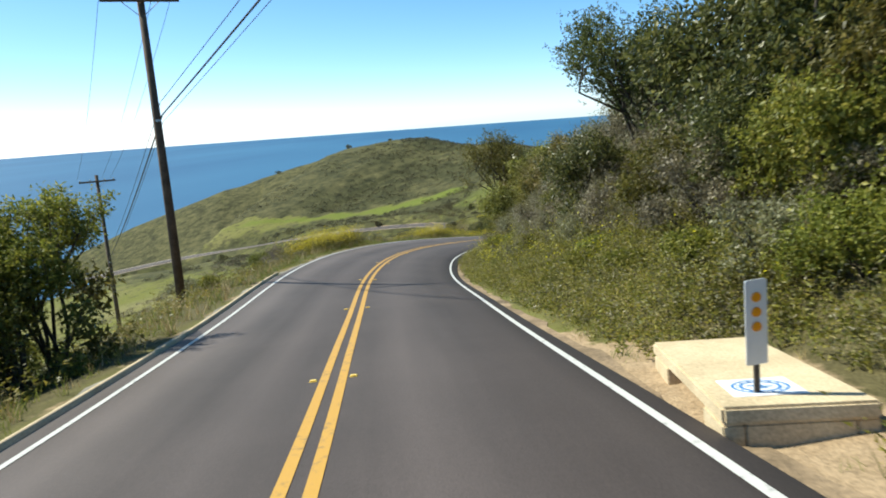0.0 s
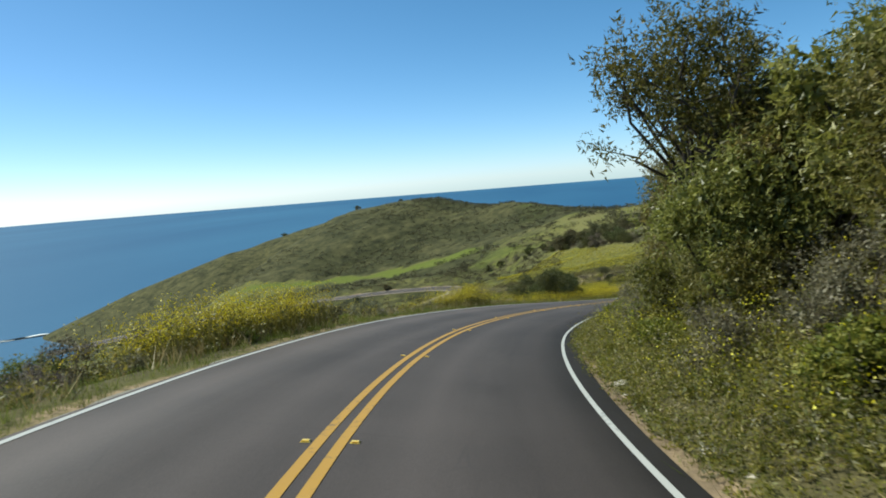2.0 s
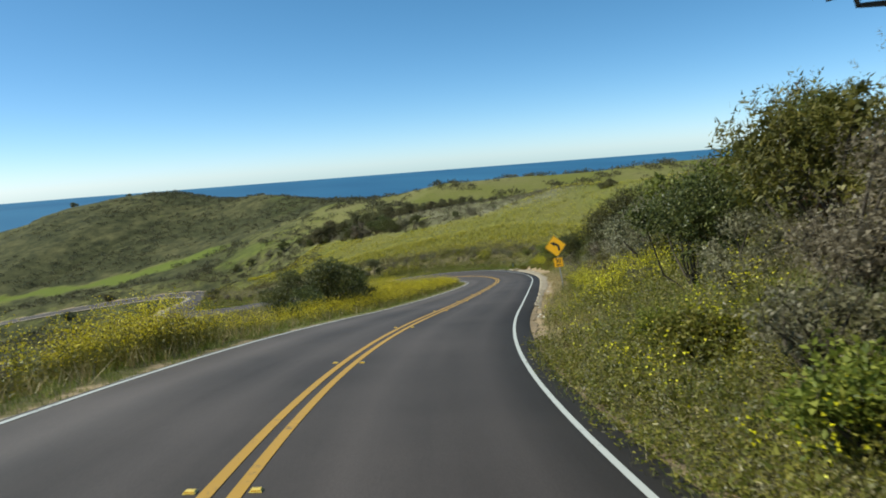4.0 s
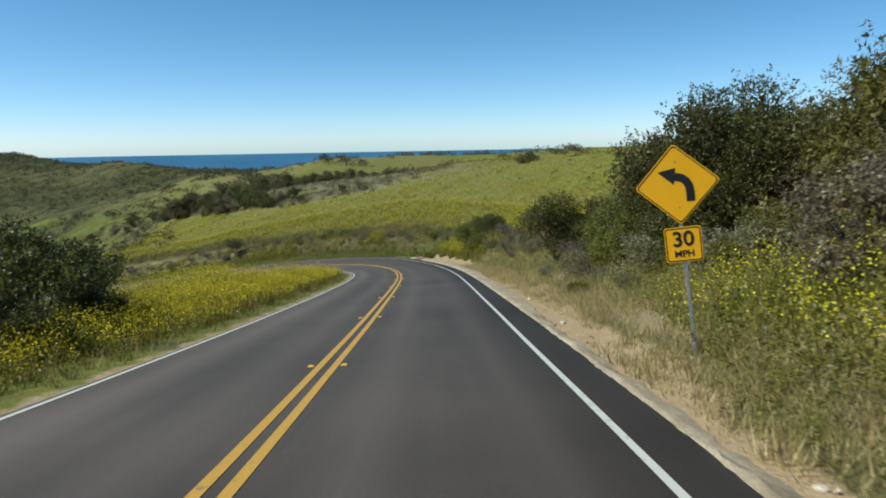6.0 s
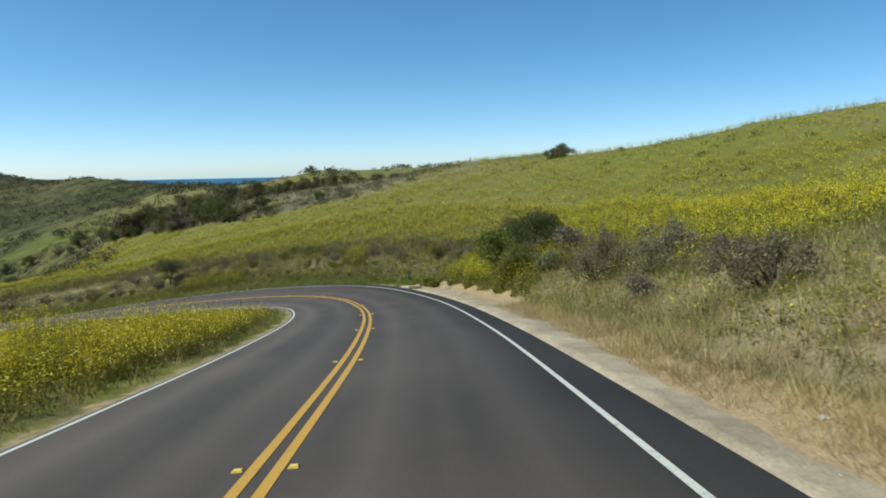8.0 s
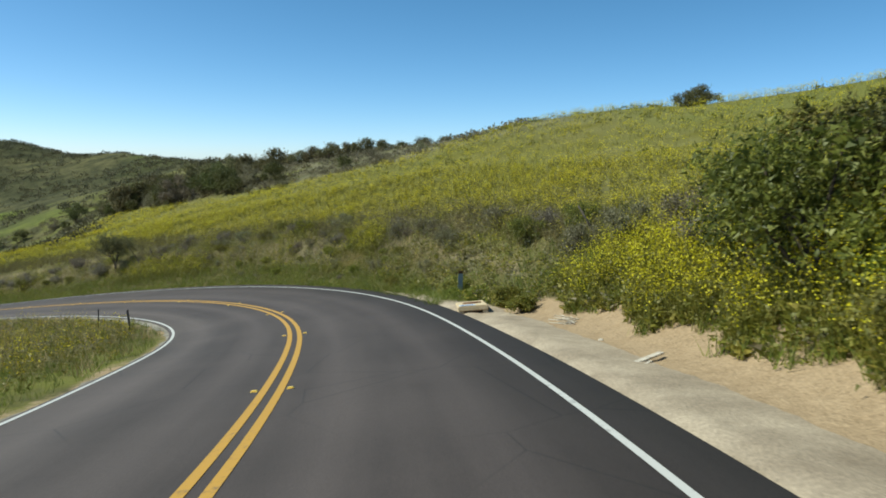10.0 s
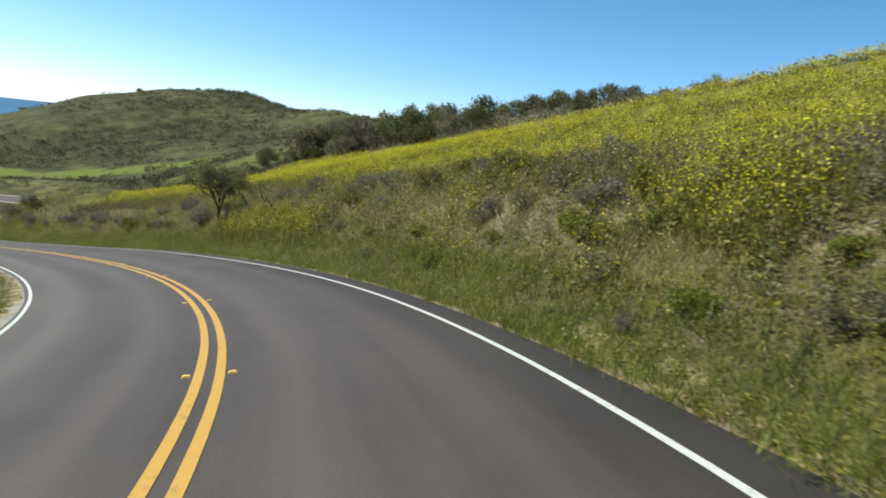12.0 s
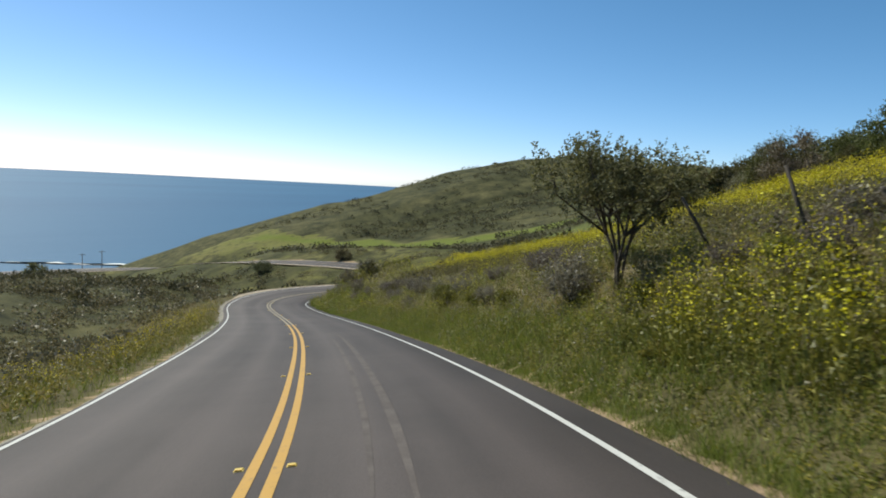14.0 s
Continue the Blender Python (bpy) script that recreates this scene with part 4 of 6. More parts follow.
# the tall thicket on the cut bank of the first bend
kinds = [OAK_A, OLIVE_A, SAGE_A, OAK_B, OLIVE_B, SAGE_B]
weight = np.array([0.14, 0.30, 0.27, 0.09, 0.12, 0.08])
for row, (u0, gap, lo, hi) in enumerate(((6.3, 2.6, 0.55, 0.85), (8.4, 2.9, 0.95, 1.3), (11.4, 3.4, 1.2, 1.6), (15.0, 4.2, 1.4, 1.8))):
    s = 7.0 + row * 0.7
    while s < 60:
        pick = kinds[RNG.choice(6, p=weight)]
        if s > 14 and row > 0 and pick in (OAK_A, OAK_B, SAGE_A):
            pick = DRY_A
        if 14 < s < 33 and row > 0 and pick in (OLIVE_A, OLIVE_B):
            pick = SAGE_A
        if 43 < s < 58 and pick in (OAK_A, OAK_B, OLIVE_A):
            pick = DRY_A
        stand(pick, s + RNG.uniform(-0.8, 0.8), u0 + RNG.uniform(-0.7, 0.7), RNG.uniform(lo, hi))
        s += gap * RNG.uniform(0.8, 1.2)
for s, u, ob, size in ((16, 7.5, DRY_A, 0.9), (18.4, 7.1, DRY_A, 0.8), (20.6, 7.6, DRY_A, 1.0), (23, 7.3, SAGE_A, 1.2), (25.4, 7.2, DRY_A, 0.9), (27.8, 7.4, SAGE_A, 0.9), (41.6, 6.4, LONG_A, 1.1), (42.8, 7.5, LONG_A, 1.25), (45.8, 8.4, DRY_A, 1.2), (48.4, 8.2, DRY_A, 1.4), (51.8, 8.6, DRY_A, 1.25), (40.0, 9.0, LONG_A, 1.3), (27.5, 10.4, SAGE_TALL, 1.0), (30.5, 10.8, SAGE_TALL, 0.95), (29.4, 9.6, SAGE_TALL, 0.85), (32.8, 9.4, SAGE_TALL, 0.8), (24.0, 9.6, SAGE_TALL, 0.9), (35.4, 6.0, LONG_A, 0.6), (37.4, 5.9, LONG_A, 0.55), (34.8, 6.7, LONG_A, 1.1), (34.6, 6.0, LONG_A, 1.0), (33.6, 6.1, OLIVE_B, 0.7), (33.5, 7.6, LONG_A, 1.3), (35.4, 7.0, LONG_A, 1.25), (37.6, 6.9, LONG_A, 1.2), (39.2, 8.3, LONG_A, 1.4), (31.6, 7.2, LONG_A, 1.0), (34.0, 7.1, LONG_A, 1.1), (36.2, 7.6, LONG_A, 1.2), (38.5, 7.8, LONG_A, 1.05), (30.5, 8.2, LONG_A, 1.3), (41.0, 7.8, LONG_A, 1.1), (25.6, 11.4, SAGE_TALL, 1.2), (22, 10.6, SAGE_TALL, 1.15), (28.5, 9.2, DRY_A, 1.2), (44, 6.8, SAGE_A, 1.0), (10, 8.4, OAK_A, 1.4), (13.5, 8.2, OAK_A, 1.4), (8, 12, OAK_A, 1.9), (11, 13.5, OAK_A, 2.1), (16.5, 12, SAGE_TALL, 1.35), (9, 9.0, OAK_A, 1.35), (12, 10.5, OAK_A, 1.5), (15.5, 9.0, DRY_A, 1.35), (6.5, 11, OLIVE_A, 1.3)):
    stand(ob, s, u, size)
for s, u, size in ((8.2, 6.8, 1.05), (5.2, 7.0, 1.0), (3.4, 6.4, 0.8), (6.6, 6.0, 0.6), (12.6, 6.4, 0.55)):
    stand(FRESH_B, s, u, size)
# grey sage and dry twiggy scrub over the middle of the bank
for k, s in enumerate(np.arange(10.2, 31.5, 1.15)):
    stand((DRY_A, SAGE_B, BUCK_A, SAGE_A, DRY_A)[k % 5], s + RNG.uniform(-0.3, 0.3), 6.0 + RNG.uniform(-0.35, 0.9), RNG.uniform(0.5, 0.78) * (1.35 if k % 5 in (1, 2) else 1.0))
# lower fresh growth along the foot of the bank
for s in np.arange(7.5, 58, 1.7):
    stand(FRESH_A if RNG.random() < 0.62 else SAGE_B, s + RNG.uniform(-0.6, 0.6), 5.2 + RNG.uniform(-0.35, 0.7), RNG.uniform(0.45, 0.85), "low growth on the bank")
# the bank along the straight
for s, u, ob, size in ((64, 8.2, SAGE_A, 0.9), (64.5, 10.5, DRY_A, 1.4), (66.5, 9.0, DRY_A, 1.15), (69.0, 8.6, DRY_A, 1.0), (71.5, 9.8, DRY_A, 1.2), (67.5, 11.5, DRY_A, 1.4), (67, 7.4, SAGE_A, 1.1), (65, 8.4, OLIVE_B, 1.2), (69, 9.6, SAGE_A, 1.2), (72, 8.0, DRY_A, 0.98), (75, 9.4, DRY_A, 1.15), (78, 11.5, SAGE_A, 1.2),
                       (76, 7.3, OLIVE_B, 0.7), (79.6, 7.3, DRY_A, 0.8), (77.2, 8.4, DRY_A, 1.0), (74.5, 7.9, DRY_A, 1.2), (76.8, 9.2, DRY_A, 1.3), (93.2, 6.5, SAGE_B, 0.5), (97.4, 6.3, BUCK_A, 0.6), (90.2, 6.3, BUCK_A, 0.65), (86.6, 6.2, SAGE_B, 0.45), (89.4, 5.7, FRESH_A, 0.4), (81, 9.4, DRY_A, 1.1), (84, 11, OLIVE_A, 1.3), (83, 9.6, OLIVE_B, 1.0), (82, 7.4, SAGE_B, 0.9), (90.0, 9.2, OAK_FINE, 1.27), (90.9, 10.3, OAK_FINE, 1.0), (88.7, 8.4, OAK_FINE, 1.0), (90.8, 8.0, OAK_FINE, 0.9), (89.2, 10.4, OAK_FINE, 1.25), (87.6, 7.6, OAK_B, 0.62), (89.6, 7.7, OLIVE_A, 0.75), (91.5, 9.0, OAK_B, 1.1), (94.5, 10.2, OAK_FINE, 0.72), (97.5, 12, OLIVE_B, 1.2), (88, 13, SAGE_A, 1.6),
                       (90, 11.6, OAK_B, 1.2), (93, 7.6, OLIVE_B, 0.7), (100.5, 7.4, OAK_FINE, 0.98), (100.2, 7.9, OAK_FINE, 0.8), (92.6, 6.7, SAGE_B, 0.7), (103, 8.8, OLIVE_B, 0.9), (98, 7.8, BUCK_A, 1.2), (96, 7.0, SAGE_B, 0.7), (105, 8.5, SAGE_B, 0.8), (112, 8.8, BUCK_A, 1.1),
                       (116.5, 8.6, SAGE_A, 0.7), (120.5, 8.4, SAGE_A, 0.85), (123.0, 9.4, DRY_A, 0.7), (118.5, 10.2, BUCK_A, 1.5), (125.4, 8.0, SAGE_B, 0.8), (113.8, 7.2, BUCK_A, 0.9), (109.0, 8.0, SAGE_B, 0.9), (129.6, 8.9, OAK_FINE, 0.82), (131.6, 9.6, OAK_B, 0.9), (127.2, 9.6, BUCK_A, 1.7), (128.8, 8.8, SAGE_A, 0.75), (131.4, 7.9, OLIVE_B, 1.25), (128.2, 6.9, OLIVE_B, 0.8), (127.2, 7.3, OLIVE_A, 0.7), (133.2, 8.3, OAK_B, 0.85), (132.4, 9.6, OLIVE_B, 1.2), (135.6, 8.6, BUCK_A, 1.0), (130.2, 9.2, OAK_B, 0.85), (130.2, 8.0, FRESH_A, 0.8), (138.6, 8.7, SAGE_A, 0.75), (140.6, 8.2, SAGE_B, 0.75), (137.2, 9.3, SAGE_A, 0.8), (142.2, 9.2, OLIVE_B, 0.5), (143.6, 8.8, BUCK_A, 0.9), (136.0, 9.8, OLIVE_B, 0.7), (134.6, 8.9, SAGE_B, 0.8), (140.2, 9.6, OAK_B, 0.35), (141.9, 5.6, FRESH_A, 0.55), (140.3, 5.85, FRESH_A, 0.6), (138.9, 5.8, FRESH_A, 0.5), (142.8, 5.1, FRESH_A, 0.42), (143.9, 5.5, FRESH_A, 0.5)):
    stand(ob, s, u, size)
for s, u, ob, size in ((97.4, 10.6, OAK_FINE, 0.85), (93.6, 8.2, OLIVE_A, 0.85), (96.2, 8.6, OLIVE_A, 0.8), (90.6, 7.3, OLIVE_B, 0.7), (100.0, 11.8, OLIVE_A, 1.2), (96.0, 12.6, OAK_B, 1.3), (93.2, 12.4, OLIVE_A, 1.3), (91.0, 8.2, SAGE_A, 0.8), (87.5, 6.9, SAGE_B, 0.9), (84.6, 7.6, BUCK_A, 1.2), (103.5, 10.2, OAK_B, 0.8)):
    stand(ob, s, u, size)
for s, u, size in ((97.6, 9.3, 1.2), (95.2, 10.2, 1.0), (95.6, 8.4, 0.75), (37.2, 6.5, 0.55), (58, 8.5, 0.6), (41.5, 7.6, 0.6)):
    stand(RUST_A, s, u, size)
for s in np.arange(64, 84, 2.3):
    stand((SAGE_B, BUCK_A, SAGE_B, OLIVE_B)[RNG.choice(4)], s + RNG.uniform(-0.7, 0.7), 6.9 + RNG.uniform(-0.6, 1.0), RNG.uniform(0.45, 0.8))
# the outer side
for s, u, ob, size in ((12.2, -6.0, OLIVE_A, 0.95), (9.6, -6.4, OAK_B, 0.8), (13.4, -6.9, OLIVE_A, 1.35), (11.4, -7.8, OAK_B, 1.3), (15.2, -8.4, OLIVE_B, 1.2), (8, -8.0, OLIVE_B, 1.0), (41, -6.3, DRY_A, 0.62), (43, -5.9, BUCK_A, 1.4), (38.5, -6.2, SAGE_B, 1.1), (45.5, -5.7, OLIVE_B, 0.6), (47.5, -6.0, DRY_A, 0.55), (50.6, -5.7, SAGE_B, 0.8), (35.8, -6.8, DRY_A, 0.6), (41, -7.6, DARK_A, 0.7), (44.5, -7.0, DARK_A, 0.75), (46.2, -6.4, BUCK_A, 1.1), (47.6, -7.2, DARK_A, 0.75), (49.8, -6.8, DARK_A, 0.7), (51.6, -7.2, BUCK_A, 1.3), (55, -8.0, SAGE_B, 0.9), (39.0, -4.75, FRESH_A, 0.55), (43, -6.0, OLIVE_B, 0.45), (48.0, -5.3, FRESH_A, 0.5), (52, -5.6, BUCK_A, 0.7), (54.5, -6.2, SAGE_B, 0.6), (57.5, -5.8, BUCK_A, 0.8), (59.5, -6.4, SAGE_B, 0.6), (26, -6.5, FRESH_A, 0.6), (32, -5.6, BUCK_A, 0.6), (34.2, -6.2, BUCK_A, 0.8), (35.4, -5.2, SAGE_B, 0.4), (30, -9, SAGE_B, 1.0), (36, -7.5, OLIVE_B, 0.6), (45, -8.5, SAGE_B, 1.0),
                       (50, -9.0, SAGE_A, 0.8), (57, -10.5, SAGE_B, 1.1), (85, -8.4, OAK_A, 1.0), (88.2, -8.8, OAK_A, 1.05), (81.6, -9.4, OAK_FINE, 0.95), (91, -8.6, OAK_B, 0.9), (84.2, -6.3, OAK_B, 0.5), (79.5, -7.6, OAK_B, 0.7), (88.4, -7.0, OAK_B, 0.55), (72, -9.5, SAGE_B, 0.9)):
    stand(ob, s, u, size)
# dry low shrubs below the mustard slope
for s in np.arange(184, 222, 2.1):
    stand(BUCK_A, s + RNG.uniform(-0.5, 0.5), 6.6 + RNG.uniform(-0.7, 0.9), RNG.uniform(0.7, 1.25), "dry shrubs on the cut bank")
for s, u, ob, size in ((243, 5.3, SAGE_B, 0.8), (246.5, 5.4, BUCK_A, 1.1), (250, 5.4, SAGE_B, 0.8), (254, 5.4, BUCK_A, 1.1), (239, 5.4, BUCK_A, 0.9), (232, 6.4, BUCK_A, 1.1), (236, 7.2, SAGE_B, 1.0), (240, 6.8, BUCK_A, 1.3), (243, 8.2, SAGE_B, 1.2), (246, 7.0, FRESH_A, 1.0), (249, 8.0, BUCK_A, 1.3), (252, 7.2, SAGE_B, 1.0), (256, 7.6, BUCK_A, 1.1), (228, 7.4, BUCK_A, 1.2), (224, 6.8, SAGE_B, 0.9)):
    stand(ob, s, u, size, "dry shrubs on the cut bank")
for s in np.arange(152, 214, 4.4):
    stand((FRESH_A, OLIVE_B, FRESH_A)[RNG.choice(3)], s + RNG.uniform(-1, 1), 6.2 + RNG.uniform(-0.7, 1.4), RNG.uniform(0.35, 0.6), "green bushes on the cut bank")
for s, u, ob, size in ((150, 7.4, SAGE_B, 0.7), (153.5, 8.2, BUCK_A, 0.8), (156.5, 7.2, FRESH_A, 0.6), (159, 8.4, SAGE_A, 0.55), (162, 7.6, BUCK_A, 0.9), (165, 8.6, OLIVE_B, 0.5), (168, 7.6, SAGE_B, 0.75), (171, 8.4, BUCK_A, 1.0), (174.5, 7.8, SAGE_A, 0.6), (146.5, 8.6, SAGE_B, 0.8), (143.5, 8.0, OLIVE_B, 0.5), (177.5, 8.0, BUCK_A, 0.9), (176.5, 6.6, BUCK_A, 0.7), (178.6, 6.6, BUCK_A, 0.6), (174.0, 6.5, BUCK_A, 0.55), (171.0, 6.5, BUCK_A, 0.7), (169.6, 6.2, BUCK_A, 0.6), (191.4, 8.6, BUCK_A, 0.9), (187.6, 8.4, BUCK_A, 0.8), (166.4, 6.4, BUCK_A, 0.55), (160.4, 6.2, BUCK_A, 0.5), (157.2, 6.8, BUCK_A, 0.6)):
    stand(ob, s, u, size, "dry shrubs on the cut bank")
for s in np.arange(147, 184, 1.9):
    stand(BUCK_A if RNG.random() < 0.5 else SAGE_B, s + RNG.uniform(-0.8, 0.8), 6.7 + RNG.uniform(-0.6, 1.2), RNG.uniform(0.4, 0.7), "dry shrubs on the cut bank")

# knee-high clumps of herbs between the road and the mustard field
for k, s in enumerate(np.arange(143.5, 181, 0.85)):
    stand((FRESH_A, FRESH_A, BUCK_A, FRESH_A, SAGE_B)[k % 5], s + RNG.uniform(-0.4, 0.4), 5.1 + RNG.uniform(-0.3, 1.5), RNG.uniform(0.24, 0.42), "herb clumps on the cut bank")


def open_tree(name, seed, height, spread_r, leaves, leaf, material, label, lean=0.0, slim=0.45, puff=0.11):
    """A small open tree: forking limbs with tufts of leaves at their ends."""
    rng = np.random.default_rng(seed)
    root = new(name)
    paths, tips = [], []
    for j in range(6):
        a = 2 * np.pi * j / 6 + rng.normal(0, 0.3)
        mid = np.array([np.cos(a), np.sin(a), 0]) * spread_r * rng.uniform(0.2, 0.42) + (0, 0, height * rng.uniform(0.36, 0.52))
        paths.append([(np.array([rng.normal(0, 0.06), rng.normal(0, 0.06), -0.2]), height * 0.012), (mid * (0.45, 0.45, 0.55) + rng.normal(0, 0.02, 3) * height, height * 0.0095), (mid, height * 0.009)])
        for _ in range(4):
            b = a + rng.normal(0, 0.75)
            tip = np.array([np.cos(b), np.sin(b), 0]) * spread_r * rng.uniform(0.3, 1.0)
            tip = tip + (0, 0, height * (0.55 + 0.42 * rng.random() * (1.15 - 0.5 * np.linalg.norm(tip) / spread_r)))
            elbow = mid * 0.45 + tip * 0.55 + rng.normal(0, 0.05, 3) * height
            paths.append([(mid, height * 0.009), (elbow, height * 0.0055), (tip, height * 0.002)])
            for _ in range(3):
                twig = elbow + (tip - elbow) * rng.uniform(0.1, 1.0)
                end = twig + rng.normal(0, 0.16, 3) * spread_r + (0, 0, 0.05 * height)
                paths.append([(twig, height * 0.003), (end, height * 0.0012)])
                tips.append(end)
            tips.append(tip)
    v, f = branch_tubes(paths)
    v[:, 0] += lean * np.clip(v[:, 2] / height, 0, 2) ** 1.6
    limbs = new("trunk", mesh_of("trunk", v, f, [BARK], True))
    limbs.parent = root
    tips = np.array(tips)
    n = leaves // 9
    away = np.clip(rng.normal(size=(n, 3)), -1.7, 1.7)
    pick = tips[rng.choice(len(tips), n)]
    p = pick + away * spread_r * puff * np.array([1, 1, 0.8])
    v, f = sprigs(p, away + unit(pick - (0, 0, height * 0.5)) * 0.8, leaf, slim, rng, 9)
    v[:, 0] += lean * np.clip(v[:, 2] / height, 0, 2) ** 1.6
    crown = new("crown", mesh_of("crown", v, f, [material]))
    crown.parent = root
    return tagged(root, label, "tree")


bank_tree = open_tree("tree", 21, 6.5, 2.3, 19000, 0.11, LEAF_SAGE, "open-branched grey-leaved tree above the bank shrubs", 0.0, 0.45, 0.14)
stand(bank_tree, 54.8, 8.4, 1.0, "")
lean_tree = open_tree("tree", 24, 5.5, 1.8, 19000, 0.12, LEAF_OLIVE, "open-branched tree leaning out of the thicket", -1.0, 0.32, 0.14)
stand(lean_tree, 36.3, 6.4, 1.0, "", heading(36))
top_tree = open_tree("tree", 26, 6.0, 1.9, 24000, 0.11, LEAF_OAK, "leafy dark green tree leaning out over the bank", -1.3, 0.4, 0.16)
stand(top_tree, 18.6, 8.7, 0.92, "", heading(18))
verge_tree = open_tree("tree", 27, 3.9, 1.3, 21000, 0.09, LEAF_FRESH, "leafy light green tree on the outer verge", 0.0, 0.4)
stand(verge_tree, 13.4, -6.0, 1.0, "")
slope_tree = open_tree("tree", 22, 3.4, 1.5, 15000, 0.085, LEAF_BRUSH, "small thin-leaved tree beside the road", 0.0, 0.45, 0.13)
stand(slope_tree, 181.6, 6.1, 0.95, "")
stand(open_tree("tree", 23, 3.0, 1.7, 3000, 0.10, LEAF_SAGE, "open grey-leaved tree on the bank"), 47.5, 9.4, 1.25, "")


def on_ground(ob, x, y, size, group=""):
    p = Vector((x, y, ground_at(x, y)))
    if ob.name not in used_first:
        used_first.add(ob.name)
        ob.matrix_basis = Matrix.Translation(p - Vector((0, 0, 0.1)))
        ob.scale = (size, size, size)
        ob["group"] = group or "hillside scrub"
        return ob
    return planted(ob, p, RNG.uniform(0, 360), size, group or "hillside scrub", 0.1)


# dark bushes on the mustard ridge and beyond
ridge_line = [(1, 239, 1.9), (4.5, 241, 2.1), (8, 238, 1.8), (11, 240, 2.0), (14.5, 236, 1.9), (17.5, 233, 1.7), (20, 229, 1.8), (22, 224, 1.6), (24, 221, 1.7), (26.5, 217, 1.5), (28.5, 214, 1.6),
              (30, 211, 1.3), (32, 208.5, 1.4), (33.5, 205, 1.2), (35.5, 202, 1.1), (37, 199, 0.9), (39, 196, 0.8), (25, 226, 1.3), (12, 247, 1.6), (5, 249, 1.8), (29, 219, 1.2), (40.5, 192, 0.7), (16, 243, 1.5), (-2, 246, 1.6)]
for x, y, size in ridge_line:
    on_ground(DARK_A if size > 1.0 else DARK_B, x, y, size * ((1.45 if int(x) % 2 else 1.15) if y > 227 else (1.1 if int(x) % 3 == 0 else 0.85)), "dark scrub along the ridge")
for k, y in enumerate(np.arange(182, 264, 2.0)):
    tall = np.interp(y, [182, 200, 210, 264], [1.2, 1.9, 4.2, 4.4]) * RNG.uniform(0.35, 1.15)
    ob = (OAK_FINE, OAK_B, OAK_FINE, DRY_A, OAK_B)[k % 5] if y > 202 else (DRY_A, SAGE_A, OAK_B)[k % 3]
    on_ground(ob, field_edge(y) + RNG.uniform(0.4, 6.0), y + RNG.uniform(-1.2, 1.2), tall / {OAK_FINE: 3.7, OAK_B: 3.0, DRY_A: 2.5, SAGE_A: 1.9}[ob], "dark scrub along the ridge")
for x, y, size, ob in ((50.6, 163.2, 0.8, DARK_A), (52.6, 163.8, 1.0, DARK_A), (61.6, 165.5, 0.8, DARK_A), (23.5, 232, 1.2, DARK_A), (26, 229, 0.9, DARK_A), (18, 244, 0.9, DARK_B),
                       (-129, 474, 1.9, DARK_A), (-95, 456, 1.3, DARK_B), (-180, 466, 1.6, DARK_B), (-118, 240, 1.6, DARK_A), (-62, 262, 1.3, DARK_A), (-70, 250, 1.5, DARK_B)):
    on_ground(ob, x, y, size)


# ---- ground cover ----
def scattered(n, s0, s1, u0, u1, rng):
    s, u = rng.uniform(s0, s1, n), rng.uniform(u0, u1, n)
    free = ~(((np.abs(s - 5.0) < 1.7) & (u > 3) & (u < 4.75)) | ((np.abs(s - 139.9) < 1.5) & (u > 3.5) & (u < 5.3)))
    free &= (u < 0) | (u > soil_edge(s))
    s, u = s[free], u[free]
    p = on_road(s, u)
    p[:, 2] = land(p[:, 0], p[:, 1])[0]
    return p, s, u


def tufts(n, s0, s1, u0, u1, height, blades, rng, clump=0.5, wide=0.019, lean=0.38):
    p, s, u = scattered(n, s0, s1, u0, u1, rng)
    keep = bumps(p[:, 0], p[:, 1], 1.6, 9) + rng.normal(0, 0.5, len(p)) > -clump
    p = p[keep]
    q = np.repeat(p, blades, 0)
    q = q + np.stack([rng.normal(0, 0.07, len(q)), rng.normal(0, 0.07, len(q)), np.full(len(q), -0.02)], 1)
    h = np.repeat(rng.uniform(0.5, 1.3, len(p)), blades) * height * rng.uniform(0.6, 1.2, len(q))
    return blade_quads(q, h, wide + 0.013 * h, rng, lean)


def edge_tufts(n, s0, s1, rng):
    """Short grass right along the pavement's inner edge."""
    s = rng.uniform(s0, s1, n)
    p = on_road(s, pavement_right(s) + rng.uniform(0.04, 0.5, n))
    p[:, 2] = land(p[:, 0], p[:, 1])[0]
    q = np.repeat(p, 8, 0) + np.stack([rng.normal(0, 0.05, n * 8), rng.normal(0, 0.05, n * 8), np.full(n * 8, -0.02)], 1)
    return blade_quads(q, rng.uniform(0.08, 0.24, n * 8), 0.012, rng, 0.5)


def stuff(name, sets, materials, label, category):
    v, f, m = joined(sets)
    return tagged(new(name, mesh_of(name, v, f, materials, False, None, m)), label, category, kind="stuff")


